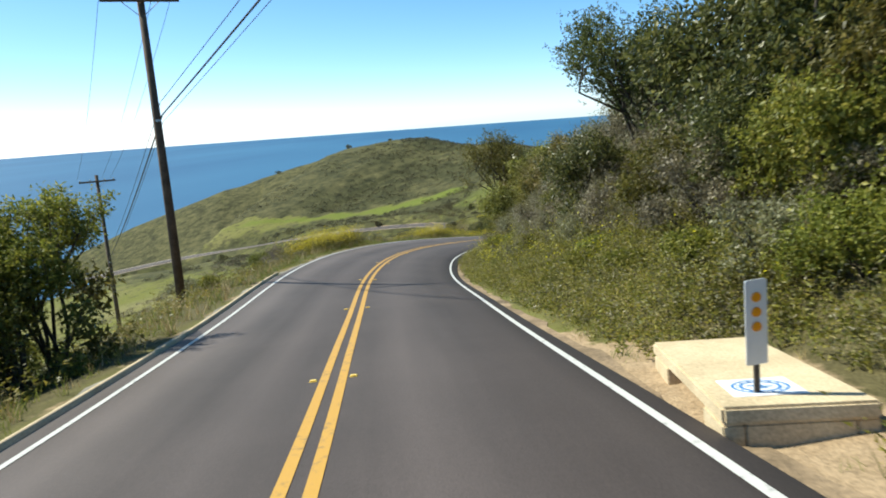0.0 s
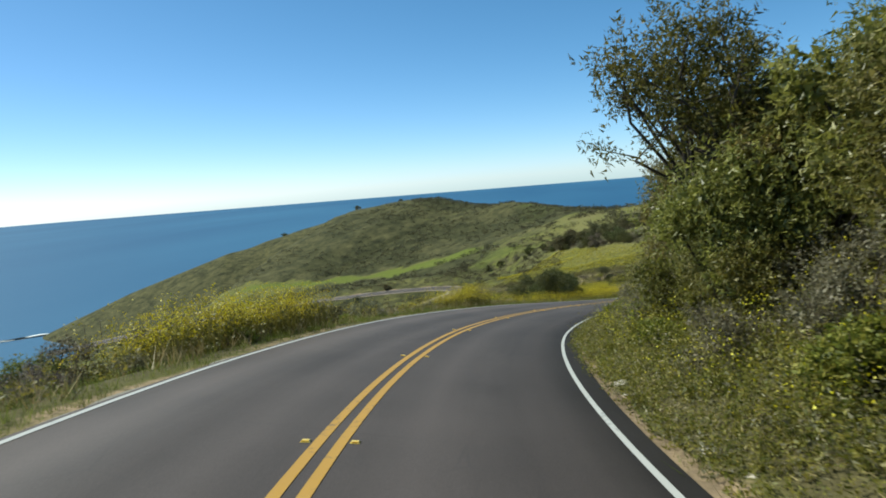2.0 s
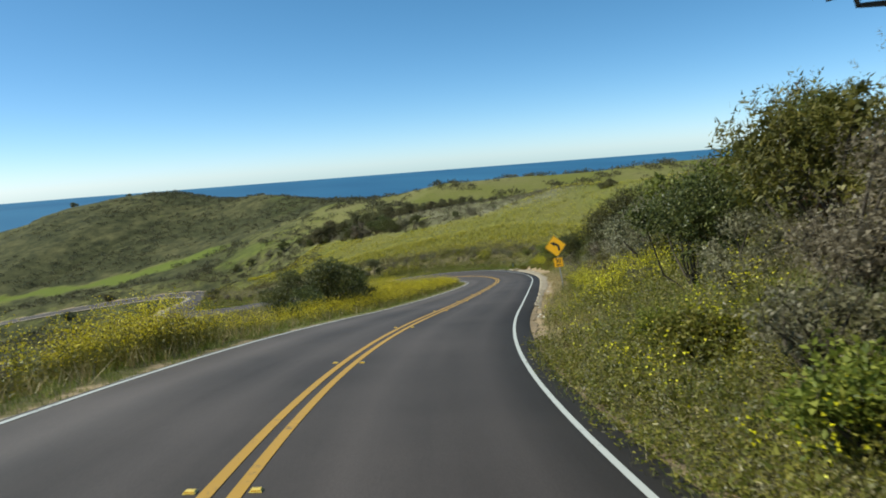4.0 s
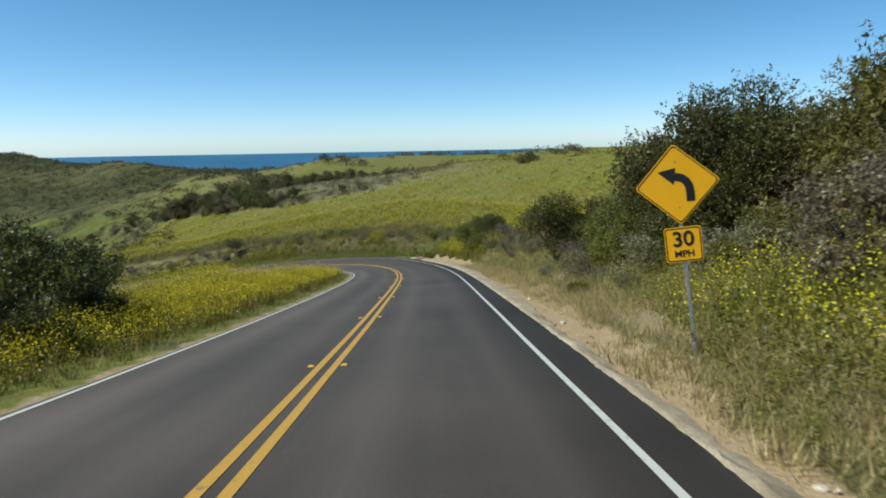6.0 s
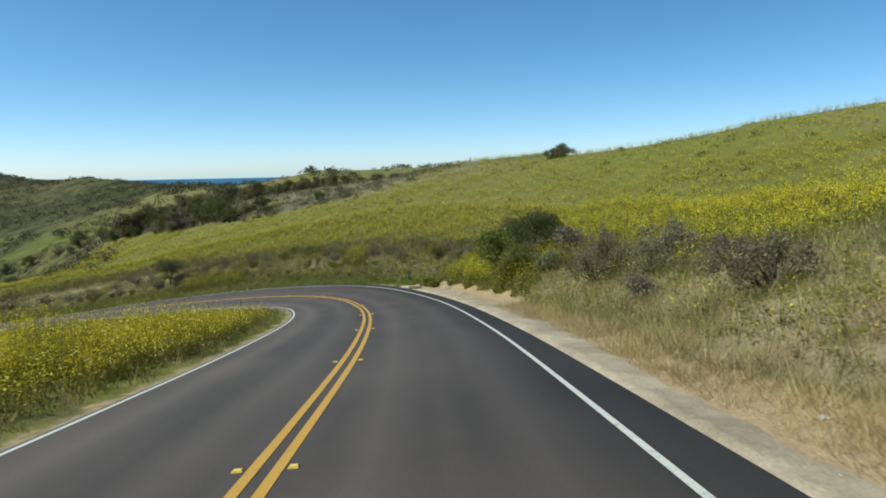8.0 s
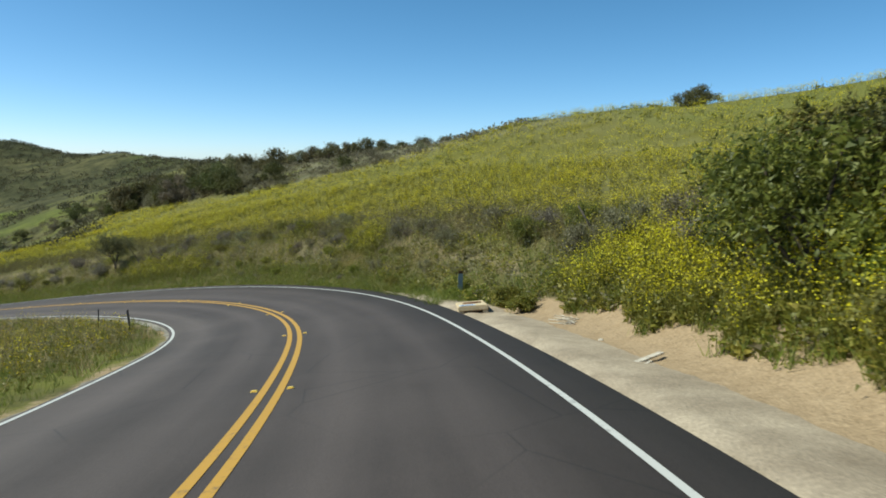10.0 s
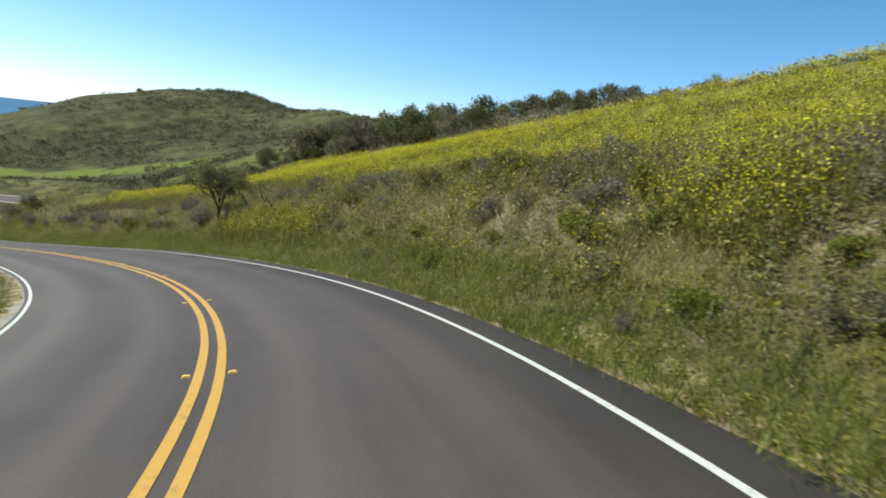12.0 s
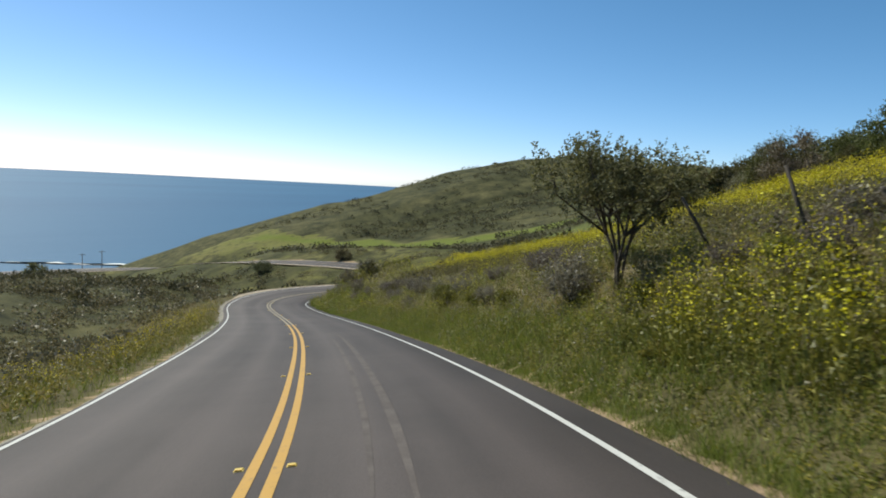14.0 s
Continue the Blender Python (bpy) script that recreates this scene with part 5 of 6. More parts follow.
def mustard_plants(p, rng, tall, flowers, petal, stems=3, leaves=4, slot=0):
    """Branching stems with a few leaves and small yellow flowers at the top."""
    n = len(p)
    h = tall * rng.uniform(0.55, 1.25, n)
    q = np.repeat(p, stems, 0) + np.stack([rng.normal(0, 0.05, n * stems), rng.normal(0, 0.05, n * stems), np.zeros(n * stems)], 1)
    st = blade_quads(q, np.repeat(h, stems) * rng.uniform(0.7, 1.0, n * stems), 0.018, rng, 0.2)
    q = np.repeat(p, leaves, 0) + np.stack([rng.normal(0, 0.09, n * leaves), rng.normal(0, 0.09, n * leaves), np.repeat(h, leaves) * rng.uniform(0.08, 0.6, n * leaves)], 1)
    lf = leaf_tris(q, rng.normal(size=(n * leaves, 3)) + (0, 0, 0.2), 0.095 * rng.uniform(0.6, 1.4, n * leaves), 0.4, rng)
    k = n * flowers
    q = np.repeat(p, flowers, 0) + np.stack([rng.normal(0, 0.12, k), rng.normal(0, 0.12, k), np.repeat(h, flowers) * rng.uniform(0.6, 1.06, k)], 1)
    fl = leaf_tris(q, rng.normal(size=(k, 3)), petal * rng.uniform(0.6, 1.3, k), 0.9, rng)
    return [(*st, slot), (*lf, slot), (*fl, 1)]


g = np.random.default_rng(11)
grass = [(*tufts(1900, -5, 62, 3.4, 5.4, 0.2, 9, g, 1.0, 0.007, 0.6), 0), (*tufts(900, -5, 62, 3.4, 4.8, 0.2, 8, g, 0.5, 0.006, 0.6), 1), (*tufts(900, 5, 62, 5.2, 9.0, 0.42, 8, g, 0.5, 0.008, 0.5), 0),
         (*tufts(900, 60, 82, 4.1, 5.4, 0.2, 7, g, 0.6), 1), (*tufts(4200, 70, 126, 5.5, 9.5, 0.24, 9, g, 0.2, 0.006, 0.6), 1), (*tufts(500, 84, 130, 6.0, 9.5, 0.3, 9, g, 0.1, 0.007, 0.5), 0), (*tufts(900, 60, 84, 4.6, 8.0, 0.26, 9, g, 0.5, 0.007, 0.5), 0), (*tufts(1500, 60, 80, 4.15, 6.5, 0.2, 8, g, 0.6, 0.008), 1),
         (*tufts(5600, 141, 215, 4.0, 5.5, 0.34, 8, g, 0.9, 0.011, 0.45), 0), (*tufts(3400, 140, 215, 5.6, 9.0, 0.42, 9, g, 0.2, 0.009, 0.6), 1), (*tufts(2200, 140, 215, 5.2, 8.0, 0.42, 10, g, 0.2, 0.009, 0.5), 0),
         (*tufts(2200, 128, 142, 6.0, 9.5, 0.36, 7, g), 0), (*edge_tufts(3200, 150, 226, g), 0),
         (*tufts(800, 66, 100, 5.9, 9.0, 0.34, 11, g, 0.0, 0.006, 0.55), 0), (*tufts(3600, 80, 126, 4.9, 7.4, 0.24, 12, g, 0.1, 0.006, 0.6), 1), (*tufts(3200, 106, 129, 5.4, 12, 0.32, 11, g, 0.8, 0.006, 0.55), 1), (*tufts(2200, 106, 129, 5.8, 13, 0.34, 11, g, 0.6, 0.006, 0.5), 0), (*tufts(3000, 146, 200, 3.9, 5.4, 0.26, 10, g, 0.6, 0.006, 0.5), 0), (*tufts(2600, 218, 262, 3.7, 7.0, 0.5, 10, g, 1.0, 0.012, 0.4), 0), (*tufts(2600, 62, 112, 5.0, 7.0, 0.26, 10, g, 0.3, 0.006, 0.6), 1), (*tufts(1200, 14, 62, 4.4, 6.6, 0.4, 10, g, 0.3, 0.006, 0.6), 0), (*tufts(2600, 78, 114, 5.3, 8.0, 0.40, 12, g, -0.1, 0.006, 0.6), 1), (*tufts(3600, 76, 123, 4.7, 6.0, 0.17, 12, g, 0.2, 0.006, 0.7), 1), (*tufts(1500, 78, 104, 5.7, 8.6, 0.5, 14, g, -0.5, 0.007, 0.5), 0), (*tufts(130, 153.2, 155.4, 5.5, 6.3, 0.32, 16, g, 2.0, 0.008, 0.6), 1)]
stuff("grass", grass, [GRASS_GREEN, GRASS_DRY], "green and straw-dry grass on the inner bank", "grass")
grass = [(*tufts(1000, 24, 66, -4.3, -3.4, 0.16, 8, g, 0.8, 0.008), 0), (*tufts(2600, 150, 240, -15, -4.6, 0.34, 7, g, 0.8), 1), (*tufts(3000, -5, 70, -8.5, -3.75, 0.28, 8, g, 0.5, 0.010), 0), (*tufts(1500, -5, 70, -8.5, -3.9, 0.38, 8, g), 1),
         (*tufts(6000, 60, 215, -8.5, -3.75, 0.26, 8, g, 0.7, 0.011), 0), (*tufts(1800, 60, 215, -9, -3.95, 0.32, 8, g), 1)]
stuff("grass", grass, [GRASS_GREEN, GRASS_DRY], "green and straw-dry grass on the outer verge", "grass")


def weeds(n, s0, s1, u0, u1, rng, tall=0.5, leaves=16, leaf=0.1, slim=0.42, gap=-0.35, patch=1.3):
    """Leafy herbs: a few leaning stems to each plant, with leaves all along them."""
    p, _, _ = scattered(n, s0, s1, u0, u1, rng)
    p = p[bumps(p[:, 0], p[:, 1], patch, rng.uniform(0, 50)) > gap]
    stems = 4
    per = max(leaves // stems, 2)
    h = np.repeat(tall * rng.uniform(0.4, 1.25, len(p)), stems)
    lean = np.stack([rng.normal(0, 0.45, len(h)), rng.normal(0, 0.45, len(h)), np.ones(len(h))], 1) * h[:, None]
    k = len(h) * per
    q = rng.uniform(0.1, 1.0, k)[:, None]
    at = np.repeat(np.repeat(p, stems, 0), per, 0) + np.repeat(lean, per, 0) * q
    out = np.repeat(unit(lean), per, 0) * 0.35 + unit(rng.normal(size=(k, 3)) * (1, 1, 0.35))
    return leaf_tris(at, out, leaf * (1.25 - 0.55 * q[:, 0]) * rng.uniform(0.6, 1.4, k), slim, rng)


def assorted(sets, share, rng):
    """The same herbs in several leaf colours, plant by plant."""
    return [(v, f, np.repeat(rng.choice(len(share), len(f) // 16 + 1, p=share), 16)[:len(f)]) for v, f in sets]


bank_herbs = [weeds(5200, 2, 62, 3.6, 5.6, g, 0.36, 20, 0.058), weeds(1900, 1, 22, 3.6, 6.0, g, 0.42, 24, 0.06), weeds(3000, 2, 62, 4.3, 5.9, g, 0.95, 30, 0.066, 0.42, 0.05, 2.0), weeds(420, 134, 150, 4.9, 7.5, g, 0.6, 20, 0.14), weeds(420, 124, 139, 6.2, 7.3, g, 0.36, 16, 0.15, 0.5), weeds(5200, 146, 232, 4.0, 7.0, g, 0.40, 20, 0.058), weeds(420, 150, 182, 5.2, 7.4, g, 0.6, 20, 0.10, 0.5, 0.1, 1.8), weeds(5200, 146, 212, 4.0, 6.4, g, 0.26, 20, 0.05, 0.4, -2), weeds(3000, 150, 215, 4.8, 8.5, g, 0.62, 30, 0.058), weeds(1600, 214, 262, 3.8, 8.5, g, 0.8, 22, 0.12),
                weeds(260, 84, 130, 6.0, 8.5, g, 0.36, 24, 0.06), weeds(700, 78, 104, 5.5, 8.0, g, 0.6, 30, 0.055, 0.3, 0.3, 1.9), weeds(420, 81.5, 87, 5.6, 7.4, g, 0.85, 36, 0.055, 0.26, -0.2), weeds(800, 104, 130, 6.0, 13, g, 0.45, 26, 0.065), weeds(1900, 60, 80, 5.0, 8.8, g, 0.55, 30, 0.06), weeds(1200, 60, 78, 4.3, 7.5, g, 0.3, 22, 0.05), weeds(5200, 7, 62, 3.4, 5.6, g, 0.24, 14, 0.055, 0.42, -2), weeds(1500, 1, 62, 5.4, 7.4, g, 0.26, 14, 0.055, 0.42, -2), weeds(1500, 164, 182, 5.0, 7.6, g, 0.26, 16, 0.05, 0.42, -2)]
stuff("weeds", assorted(bank_herbs, (0.44, 0.28, 0.13, 0.15), g),
      [LEAF_FRESH, LEAF_LIME, LEAF_OLIVE, LEAF_SAGE], "leafy green weeds at the foot of the bank", "weeds")
stuff("weeds", [(*weeds(1500, 140, 215, 6.2, 10.5, g, 0.75, 24, 0.085), 0), (*weeds(700, 140, 215, 5.8, 9.5, g, 0.5, 26, 0.075), 1), (*weeds(900, 4, 62, 3.8, 7.5, g, 0.5, 26, 0.07, 0.18), 3), (*weeds(1100, 4, 62, 4.2, 7.8, g, 0.55, 28, 0.06, 0.3), 1), (*weeds(700, 4, 62, 4.0, 7.5, g, 0.6, 24, 0.07, 0.3), 0), (*weeds(500, 140, 215, 5.6, 10.0, g, 0.6, 22, 0.09), 2),
                (*weeds(500, 62, 128, 6.2, 10.0, g, 0.5, 22, 0.07), 1), (*weeds(2600, 144, 204, 5.8, 8.8, g, 0.6, 40, 0.09, 0.12, 0.2, 2.6), 3), (*weeds(2600, 144, 204, 5.4, 8.8, g, 0.5, 34, 0.06, 0.3, 0.2, 3.1), 4)],
      [STALK, LEAF_SAGE, LEAF_FRESH, GRASS_DRY, LEAF_BUCKWHEAT], "tangled grey-brown dry weeds on the bank", "weeds")
verge_herbs = [weeds(1500, -5, 62, -8.5, -4.4, g, 0.6), weeds(2200, 62, 215, -8.5, -4.2, g, 0.4, 22, 0.08), weeds(1500, 176, 236, -13, -4.2, g, 0.55, 22, 0.1)]
stuff("weeds", assorted(verge_herbs, (0.55, 0.25, 0.2), g),
      [LEAF_FRESH, LEAF_LIME, LEAF_OLIVE], "leafy green weeds on the outer verge", "weeds")

p, s_, u_ = scattered(19000, 112, 226, 6.4, 18, g)
foot = u_ - field_foot(s_) + 0.35 * bumps(p[:, 0], p[:, 1], 1.5, 14)
keep = (foot > 0) & (bumps(p[:, 0], p[:, 1], 2.4, 14) + g.normal(0, 0.6, len(p)) + 1.0 > 0) & (p[:, 0] < field_edge(p[:, 1]))
front = foot[keep] < 2.2
near_plants = mustard_plants(p[keep][~front], g, 0.68, 19, 0.036, 3, 7) + mustard_plants(p[keep][front], g, 0.82, 5, 0.034, 5, 18, 2)
p, s_, u_ = scattered(28000, 105, 250, 17, 66, g)
up = (p[:, 0] - field_edge(p[:, 1])) * 0.8
drift = bumps(p[:, 0], p[:, 1], 4.2, 15) + 0.6 * bumps(p[:, 0], p[:, 1], 1.7, 16) + g.normal(0, 0.35, len(p))
p = p[((up < 0.3) & (drift > -0.75)) | ((up > 0.3) & (p[:, 1] < 178) & (drift > -0.55)) | ((up > 12) & (p[:, 1] < 190) & (drift > -0.2))]
far_plants = mustard_plants(p, g, 0.55, 13, 0.052, 2, 5)
stuff("mustard", near_plants + far_plants, [STEM, PETAL, STALK], "flowering yellow wild mustard covering the hillside", "wildflowers")
p, s_, u_ = scattered(2600, 84, 128, -8.5, -4.3, g)
keep = g.random(len(p)) < smooth(80, 92, s_) * 0.9
q, s_, u_ = scattered(260, 33, 64, -8.0, -4.2, g)
q = q[bumps(q[:, 0], q[:, 1], 2.3, 17) > 0.1]
tall_q, s_, u_ = scattered(4200, 33.5, 66, -7.2, -4.3, g)
clump = sum(np.exp(-((s_ - a) / b) ** 2 - ((u_ + c) / 1.0) ** 2) for a, b, c in ((37.0, 0.9, 5.6), (39.4, 1.4, 5.3), (41.6, 1.2, 5.2), (43.6, 1.0, 5.2), (61.5, 2.0, 5.4)))
tall_q = tall_q[g.random(len(tall_q)) < clump]
r, s_, u_ = scattered(1300, 60, 232, -9.5, -4.4, g)
r2, s_, u_ = scattered(1500, 56, 86, -8.5, -4.5, g)
r = np.concatenate([r, r2[bumps(r2[:, 0], r2[:, 1], 2.5, 45) > -0.2]])
mound, s_, u_ = scattered(8500, 68, 132, -12.5, -4.5, g)
lump = bumps(mound[:, 0], mound[:, 1], 2.6, 81) + 0.6 * bumps(mound[:, 0], mound[:, 1], 1.2, 82)
keep_mound = (lump > -0.25) & (g.random(len(mound)) < smooth(66, 84, s_) * smooth(132, 112, s_)) & (u_ < -4.7 - 0.4 * np.sin(s_ * 1.3))
high = ((0.5 + 0.65 * smooth(93, 103, s_)) * (0.85 + 0.35 * lump) * (0.75 + 0.3 * smooth(-4.6, -7, u_)))[keep_mound]
mound = mound[keep_mound]
stuff("mustard", mustard_plants(mound, g, high, 12, 0.044, 5, 24, 2) + mustard_plants(np.concatenate([p[keep], q, r]), g, 0.8, 13, 0.038) + mustard_plants(tall_q, g, 1.2, 26, 0.040, 4, 18), [STEM, PETAL, LEAF_LIME], "flowering yellow wild mustard on the outer verge", "wildflowers")
p, s_, u_ = scattered(1600, 12, 68, 4.1, 7.2, g)
daisies = scattered(260, 3, 34, 4.8, 8.0, g)[0]
p = np.concatenate([p[bumps(p[:, 0], p[:, 1], 1.7, 43) > 0.05], scattered(1000, 62, 82, 5.4, 7.6, g)[0]])
q, s_, u_ = scattered(330, 62, 128, 5.8, 9.5, g)
r, s_, u_ = scattered(4900, 131, 215, 4.9, 9.0, g)
r = r[bumps(r[:, 0], r[:, 1], 2.4, 41) + g.normal(0, 0.2, len(r)) > 0.5]
bend, s_, u_ = scattered(900, 222, 268, 5.2, 13, g)
corner, s_, u_ = scattered(2600, 124.5, 139.2, 6.2, 9.0, g)
corner = corner[(bumps(corner[:, 0], corner[:, 1], 1.4, 61) + g.normal(0, 0.4, len(u_)) > -0.35) & (g.random(len(u_)) < smooth(124.5, 129.0, s_))]
corner = np.concatenate([corner, scattered(150, 152.6, 155.2, 6.1, 7.3, g)[0], scattered(260, 169, 179, 4.9, 6.2, g)[0]])
stuff("mustard", mustard_plants(np.concatenate([p, q, bend]), g, 0.8, 9, 0.034, 3, 10) + mustard_plants(r, g, 0.9, 14, 0.034, 4, 16) + mustard_plants(daisies, g, 0.8, 3, 0.042, 4, 16) + mustard_plants(corner, g, 1.0, 15, 0.034, 4, 26), [STEM, PETAL], "scattered yellow wildflowers on the bank", "wildflowers")


def far_scrub(n, x0, x1, y0, y1, size, rng, mask, k=26, leaf=0.55, tall=0.75):
    x, y = rng.uniform(x0, x1, n), rng.uniform(y0, y1, n)
    keep = mask(x, y)
    x, y = x[keep], y[keep]
    z = land(x, y)[0]
    r = np.repeat(size * rng.uniform(0.4, 1.4, len(x)), k)
    way = unit(rng.normal(size=(len(r), 3)))
    way[:, 2] = np.abs(way[:, 2])
    q = np.repeat(np.stack([x, y, z], 1), k, 0) + way * (r * rng.uniform(0.4, 1.08, len(r)))[:, None] * np.array([1, 1, tall])
    return leaf_tris(q, way + rng.normal(size=way.shape) * 0.6, r * leaf, 0.75, rng)


def off_road(x, y, gap=7.5):
    return np.abs(land(x, y)[2]) > gap


def headland_mask(x, y):
    d, _ = along_spine(HEADLAND, x, y)
    speckle = np.sin(x * 12.9898 + y * 78.233)
    above = y > 319 + 0.2 * np.clip(-60 - x, -30, 150)
    patch = bumps(x, y, 26, 76) + 0.55 * bumps(x, y, 9, 77) + 0.55 * speckle - 0.9 * smooth(-95, -135, x)
    return above & (d < 150) & (patch > -0.2) & (d > 10) | above & (d < 14) & (x > -84) & (x < -20)


def sage_mask(x, y):
    up = (x - field_edge(y)) * 0.8
    return (up > 1.2) & (up < 19) & (y > 178 + 4 * bumps(x, y, 5, 79)) & (bumps(x, y, 6, 75) > -0.55)


stuff("far_scrub", [(*far_scrub(9000, -170, 70, 310, 470, 0.95, g, headland_mask, 22, 0.40), 0),
                    (*far_scrub(2600, -130, 0, 205, 306, 1.15, g, lambda x, y: (bumps(x, y, 11, 78) > 0.0) & (np.abs(land(x, y)[2]) > 9), 42, 0.30), 0),
                    (*far_scrub(1500, 0, 130, 255, 330, 1.5, g, lambda x, y: bumps(x, y, 11, 24) > 0.1, 42, 0.30), 0),
                    (*far_scrub(5200, -10, 62, 166, 262, 0.62, g, sage_mask, 40, 0.28), 1),
                    (*far_scrub(1500, -10, 62, 176, 275, 0.9, g, lambda x, y: sage_mask(x, y) & (y > 192) & (bumps(x, y, 8, 31) > 0.25), 60, 0.24, 0.9), 2),
                    (*far_scrub(1700, -26, 14, 158, 240, 0.62, g, lambda x, y: (land(x, y)[2] < -6.5) & (land(x, y)[2] > -30), 56, 0.22, 0.85), 1),
                    (*far_scrub(1900, -80, -10, 185, 275, 0.75, g, lambda x, y: off_road(x, y) & (bumps(x, y, 8, 33) > -0.1), 56, 0.24, 0.8), 2),
                    (*far_scrub(1700, -110, -20, 150, 232, 0.9, g, lambda x, y: (bumps(x, y, 8, 29) > -0.2) & (np.abs(land(x, y)[2]) > 9), 42, 0.30), 1),
                    (*far_scrub(1100, -60, -14, 20, 190, 0.9, g, lambda x, y: bumps(x, y, 9, 25) > 0.2, 42, 0.30), 1),
                    (*far_scrub(3800, 8, 95, 118, 235, 0.36, g, lambda x, y: (land(x, y)[2] > 13) & (bumps(x, y, 7, 51) + 0.7 * bumps(x, y, 2.6, 52) > 0.3), 26, 0.40, 0.55), 3)],
      [LEAF_SCRUB, LEAF_SAGE, LEAF_BRUSH, GRASS_GREEN], "dark scrub dotted over the far hills", "scrub")


# ---- roadside things ----
def posed(root, place, turn=0.0, lean=0.0, tip=0.0):
    """Stand a thing at a place, turned about the upright, leaning sideways and tipping forwards."""
    root.matrix_basis = Matrix.Translation(place) @ pose(0, 0, 0, 0, 0, turn) @ pose(0, 0, 0, tip, lean, 0)
    return root


def road_slope(s):
    return -math.degrees(math.atan(float(np.interp(s, ARC, _fall))))


def road_bank(s):
    return -math.degrees(math.atan(float(np.interp(s, ARC, _bank))))


def lettering(name, text, size, material, parent, place):
    """Flat letters as a mesh, facing the reader of a plate in the xz plane."""
    cu = bpy.data.curves.new(name, "FONT")
    cu.body, cu.size, cu.extrude, cu.align_x, cu.align_y = text, size, 0.002, "CENTER", "CENTER"
    cu.offset = size * 0.018
    tmp = bpy.data.objects.new(name, cu)
    scene.collection.objects.link(tmp)
    me = bpy.data.meshes.new_from_object(tmp.evaluated_get(bpy.context.evaluated_depsgraph_get()))
    bpy.data.objects.remove(tmp)
    me.transform(pose(*place, 90, 0, 0))
    me.materials.clear()
    me.materials.append(material)
    ob = new(name, me)
    ob.parent = parent
    return ob


def band(outline, width):
    """The inner outline of a border that follows a convex plate's edge."""
    cx = sum(x for x, _ in outline) / len(outline)
    cz = sum(z for _, z in outline) / len(outline)
    k = 1 - width / max(math.hypot(x - cx, z - cz) for x, z in outline)
    return [(cx + (x - cx) * k, cz + (z - cz) * k) for x, z in outline]


def frame_bm(outer, inner, depth):
    """A thin flat border between two outlines, just proud of a plate's face."""
    bm = bmesh.new()
    a = [bm.verts.new((x, -depth, z)) for x, z in outer]
    b = [bm.verts.new((x, -depth, z)) for x, z in inner]
    n = len(a)
    for i in range(n):
        bm.faces.new((a[i], a[(i + 1) % n], b[(i + 1) % n], b[i]))
    return bm


def curve_sign():
    root = new("warning_sign")
    part("post", box_bm((0.05, 0.05, 2.9), (0, 0.035, 1.0), 0.006), GALVANISED, root, "weathered grey post")
    half, mid = 0.53, 2.10
    outer = rounded([(0, mid + half), (half, mid), (0, mid - half), (-half, mid)], 0.05)
    plate = part("sign_plate", plate_bm(outer, 0.004), SIGN_YELLOW, root, "yellow diamond plate")
    e1 = [(x, z) for x, z in band(outer, 0.018)]
    part("border", frame_bm(e1, band(e1, 0.016), 0.003), SIGN_BLACK, plate, "black border")
    line = [(0.150, -0.235), (0.152, -0.12), (0.145, -0.035), (0.115, 0.03), (0.066, 0.075), (-0.02, 0.105)]
    left, right_ = [], []
    for i, (x, z) in enumerate(line):
        p0, p1 = line[max(i - 1, 0)], line[min(i + 1, len(line) - 1)]
        d = Vector((p1[0] - p0[0], p1[1] - p0[1])).normalized() * 0.052
        left.append((x - d.y, mid + z + d.x))
        right_.append((x + d.y, mid + z - d.x))
    head = [(-0.04, mid - 0.002), (-0.225, mid + 0.185), (0.0, mid + 0.215)]
    bm = bmesh.new()
    lv = [bm.verts.new((x, -0.003, z)) for x, z in left]
    rv = [bm.verts.new((x, -0.003, z)) for x, z in right_]
    for i in range(len(lv) - 1):
        bm.faces.new((lv[i], lv[i + 1], rv[i + 1], rv[i]))
    bm.faces.new([bm.verts.new((x, -0.0036, z)) for x, z in head])
    part("arrow", bm, SIGN_BLACK, plate, "black arrow bending left")
    low = mid - half - 0.26
    outer = rounded([(-0.23, low + 0.23), (0.23, low + 0.23), (0.23, low - 0.23), (-0.23, low - 0.23)], 0.035)
    speed = part("speed_plate", plate_bm(outer, 0.004), SIGN_YELLOW, root, "yellow advisory speed plate")
    e1 = band(outer, 0.016)
    part("border", frame_bm(e1, band(e1, 0.016), 0.003), SIGN_BLACK, speed, "black border")
    lettering("digits", "30", 0.275, SIGN_BLACK, speed, (0, -0.003, low + 0.065))
    lettering("letters", "MPH", 0.125, SIGN_BLACK, speed, (0, -0.003, low - 0.125))
    for z in (mid + 0.3, mid - 0.3, low + 0.15, low - 0.15):
        bolt = bmesh.new()
        bmesh.ops.create_cone(bolt, cap_ends=True, segments=8, radius1=0.009, radius2=0.007, depth=0.008, matrix=pose(0, -0.004, z, 90, 0, 0))
        part("bolt", bolt, GALVANISED, root)
    return tagged(root, "yellow left-curve warning sign with 30 MPH plate on leaning post", "road sign")


sign_foot = Vector((7.02, 76.0, 0))
sign_foot.z = -12.02
posed(curve_sign(), sign_foot, heading(80) - 18, -8.0)


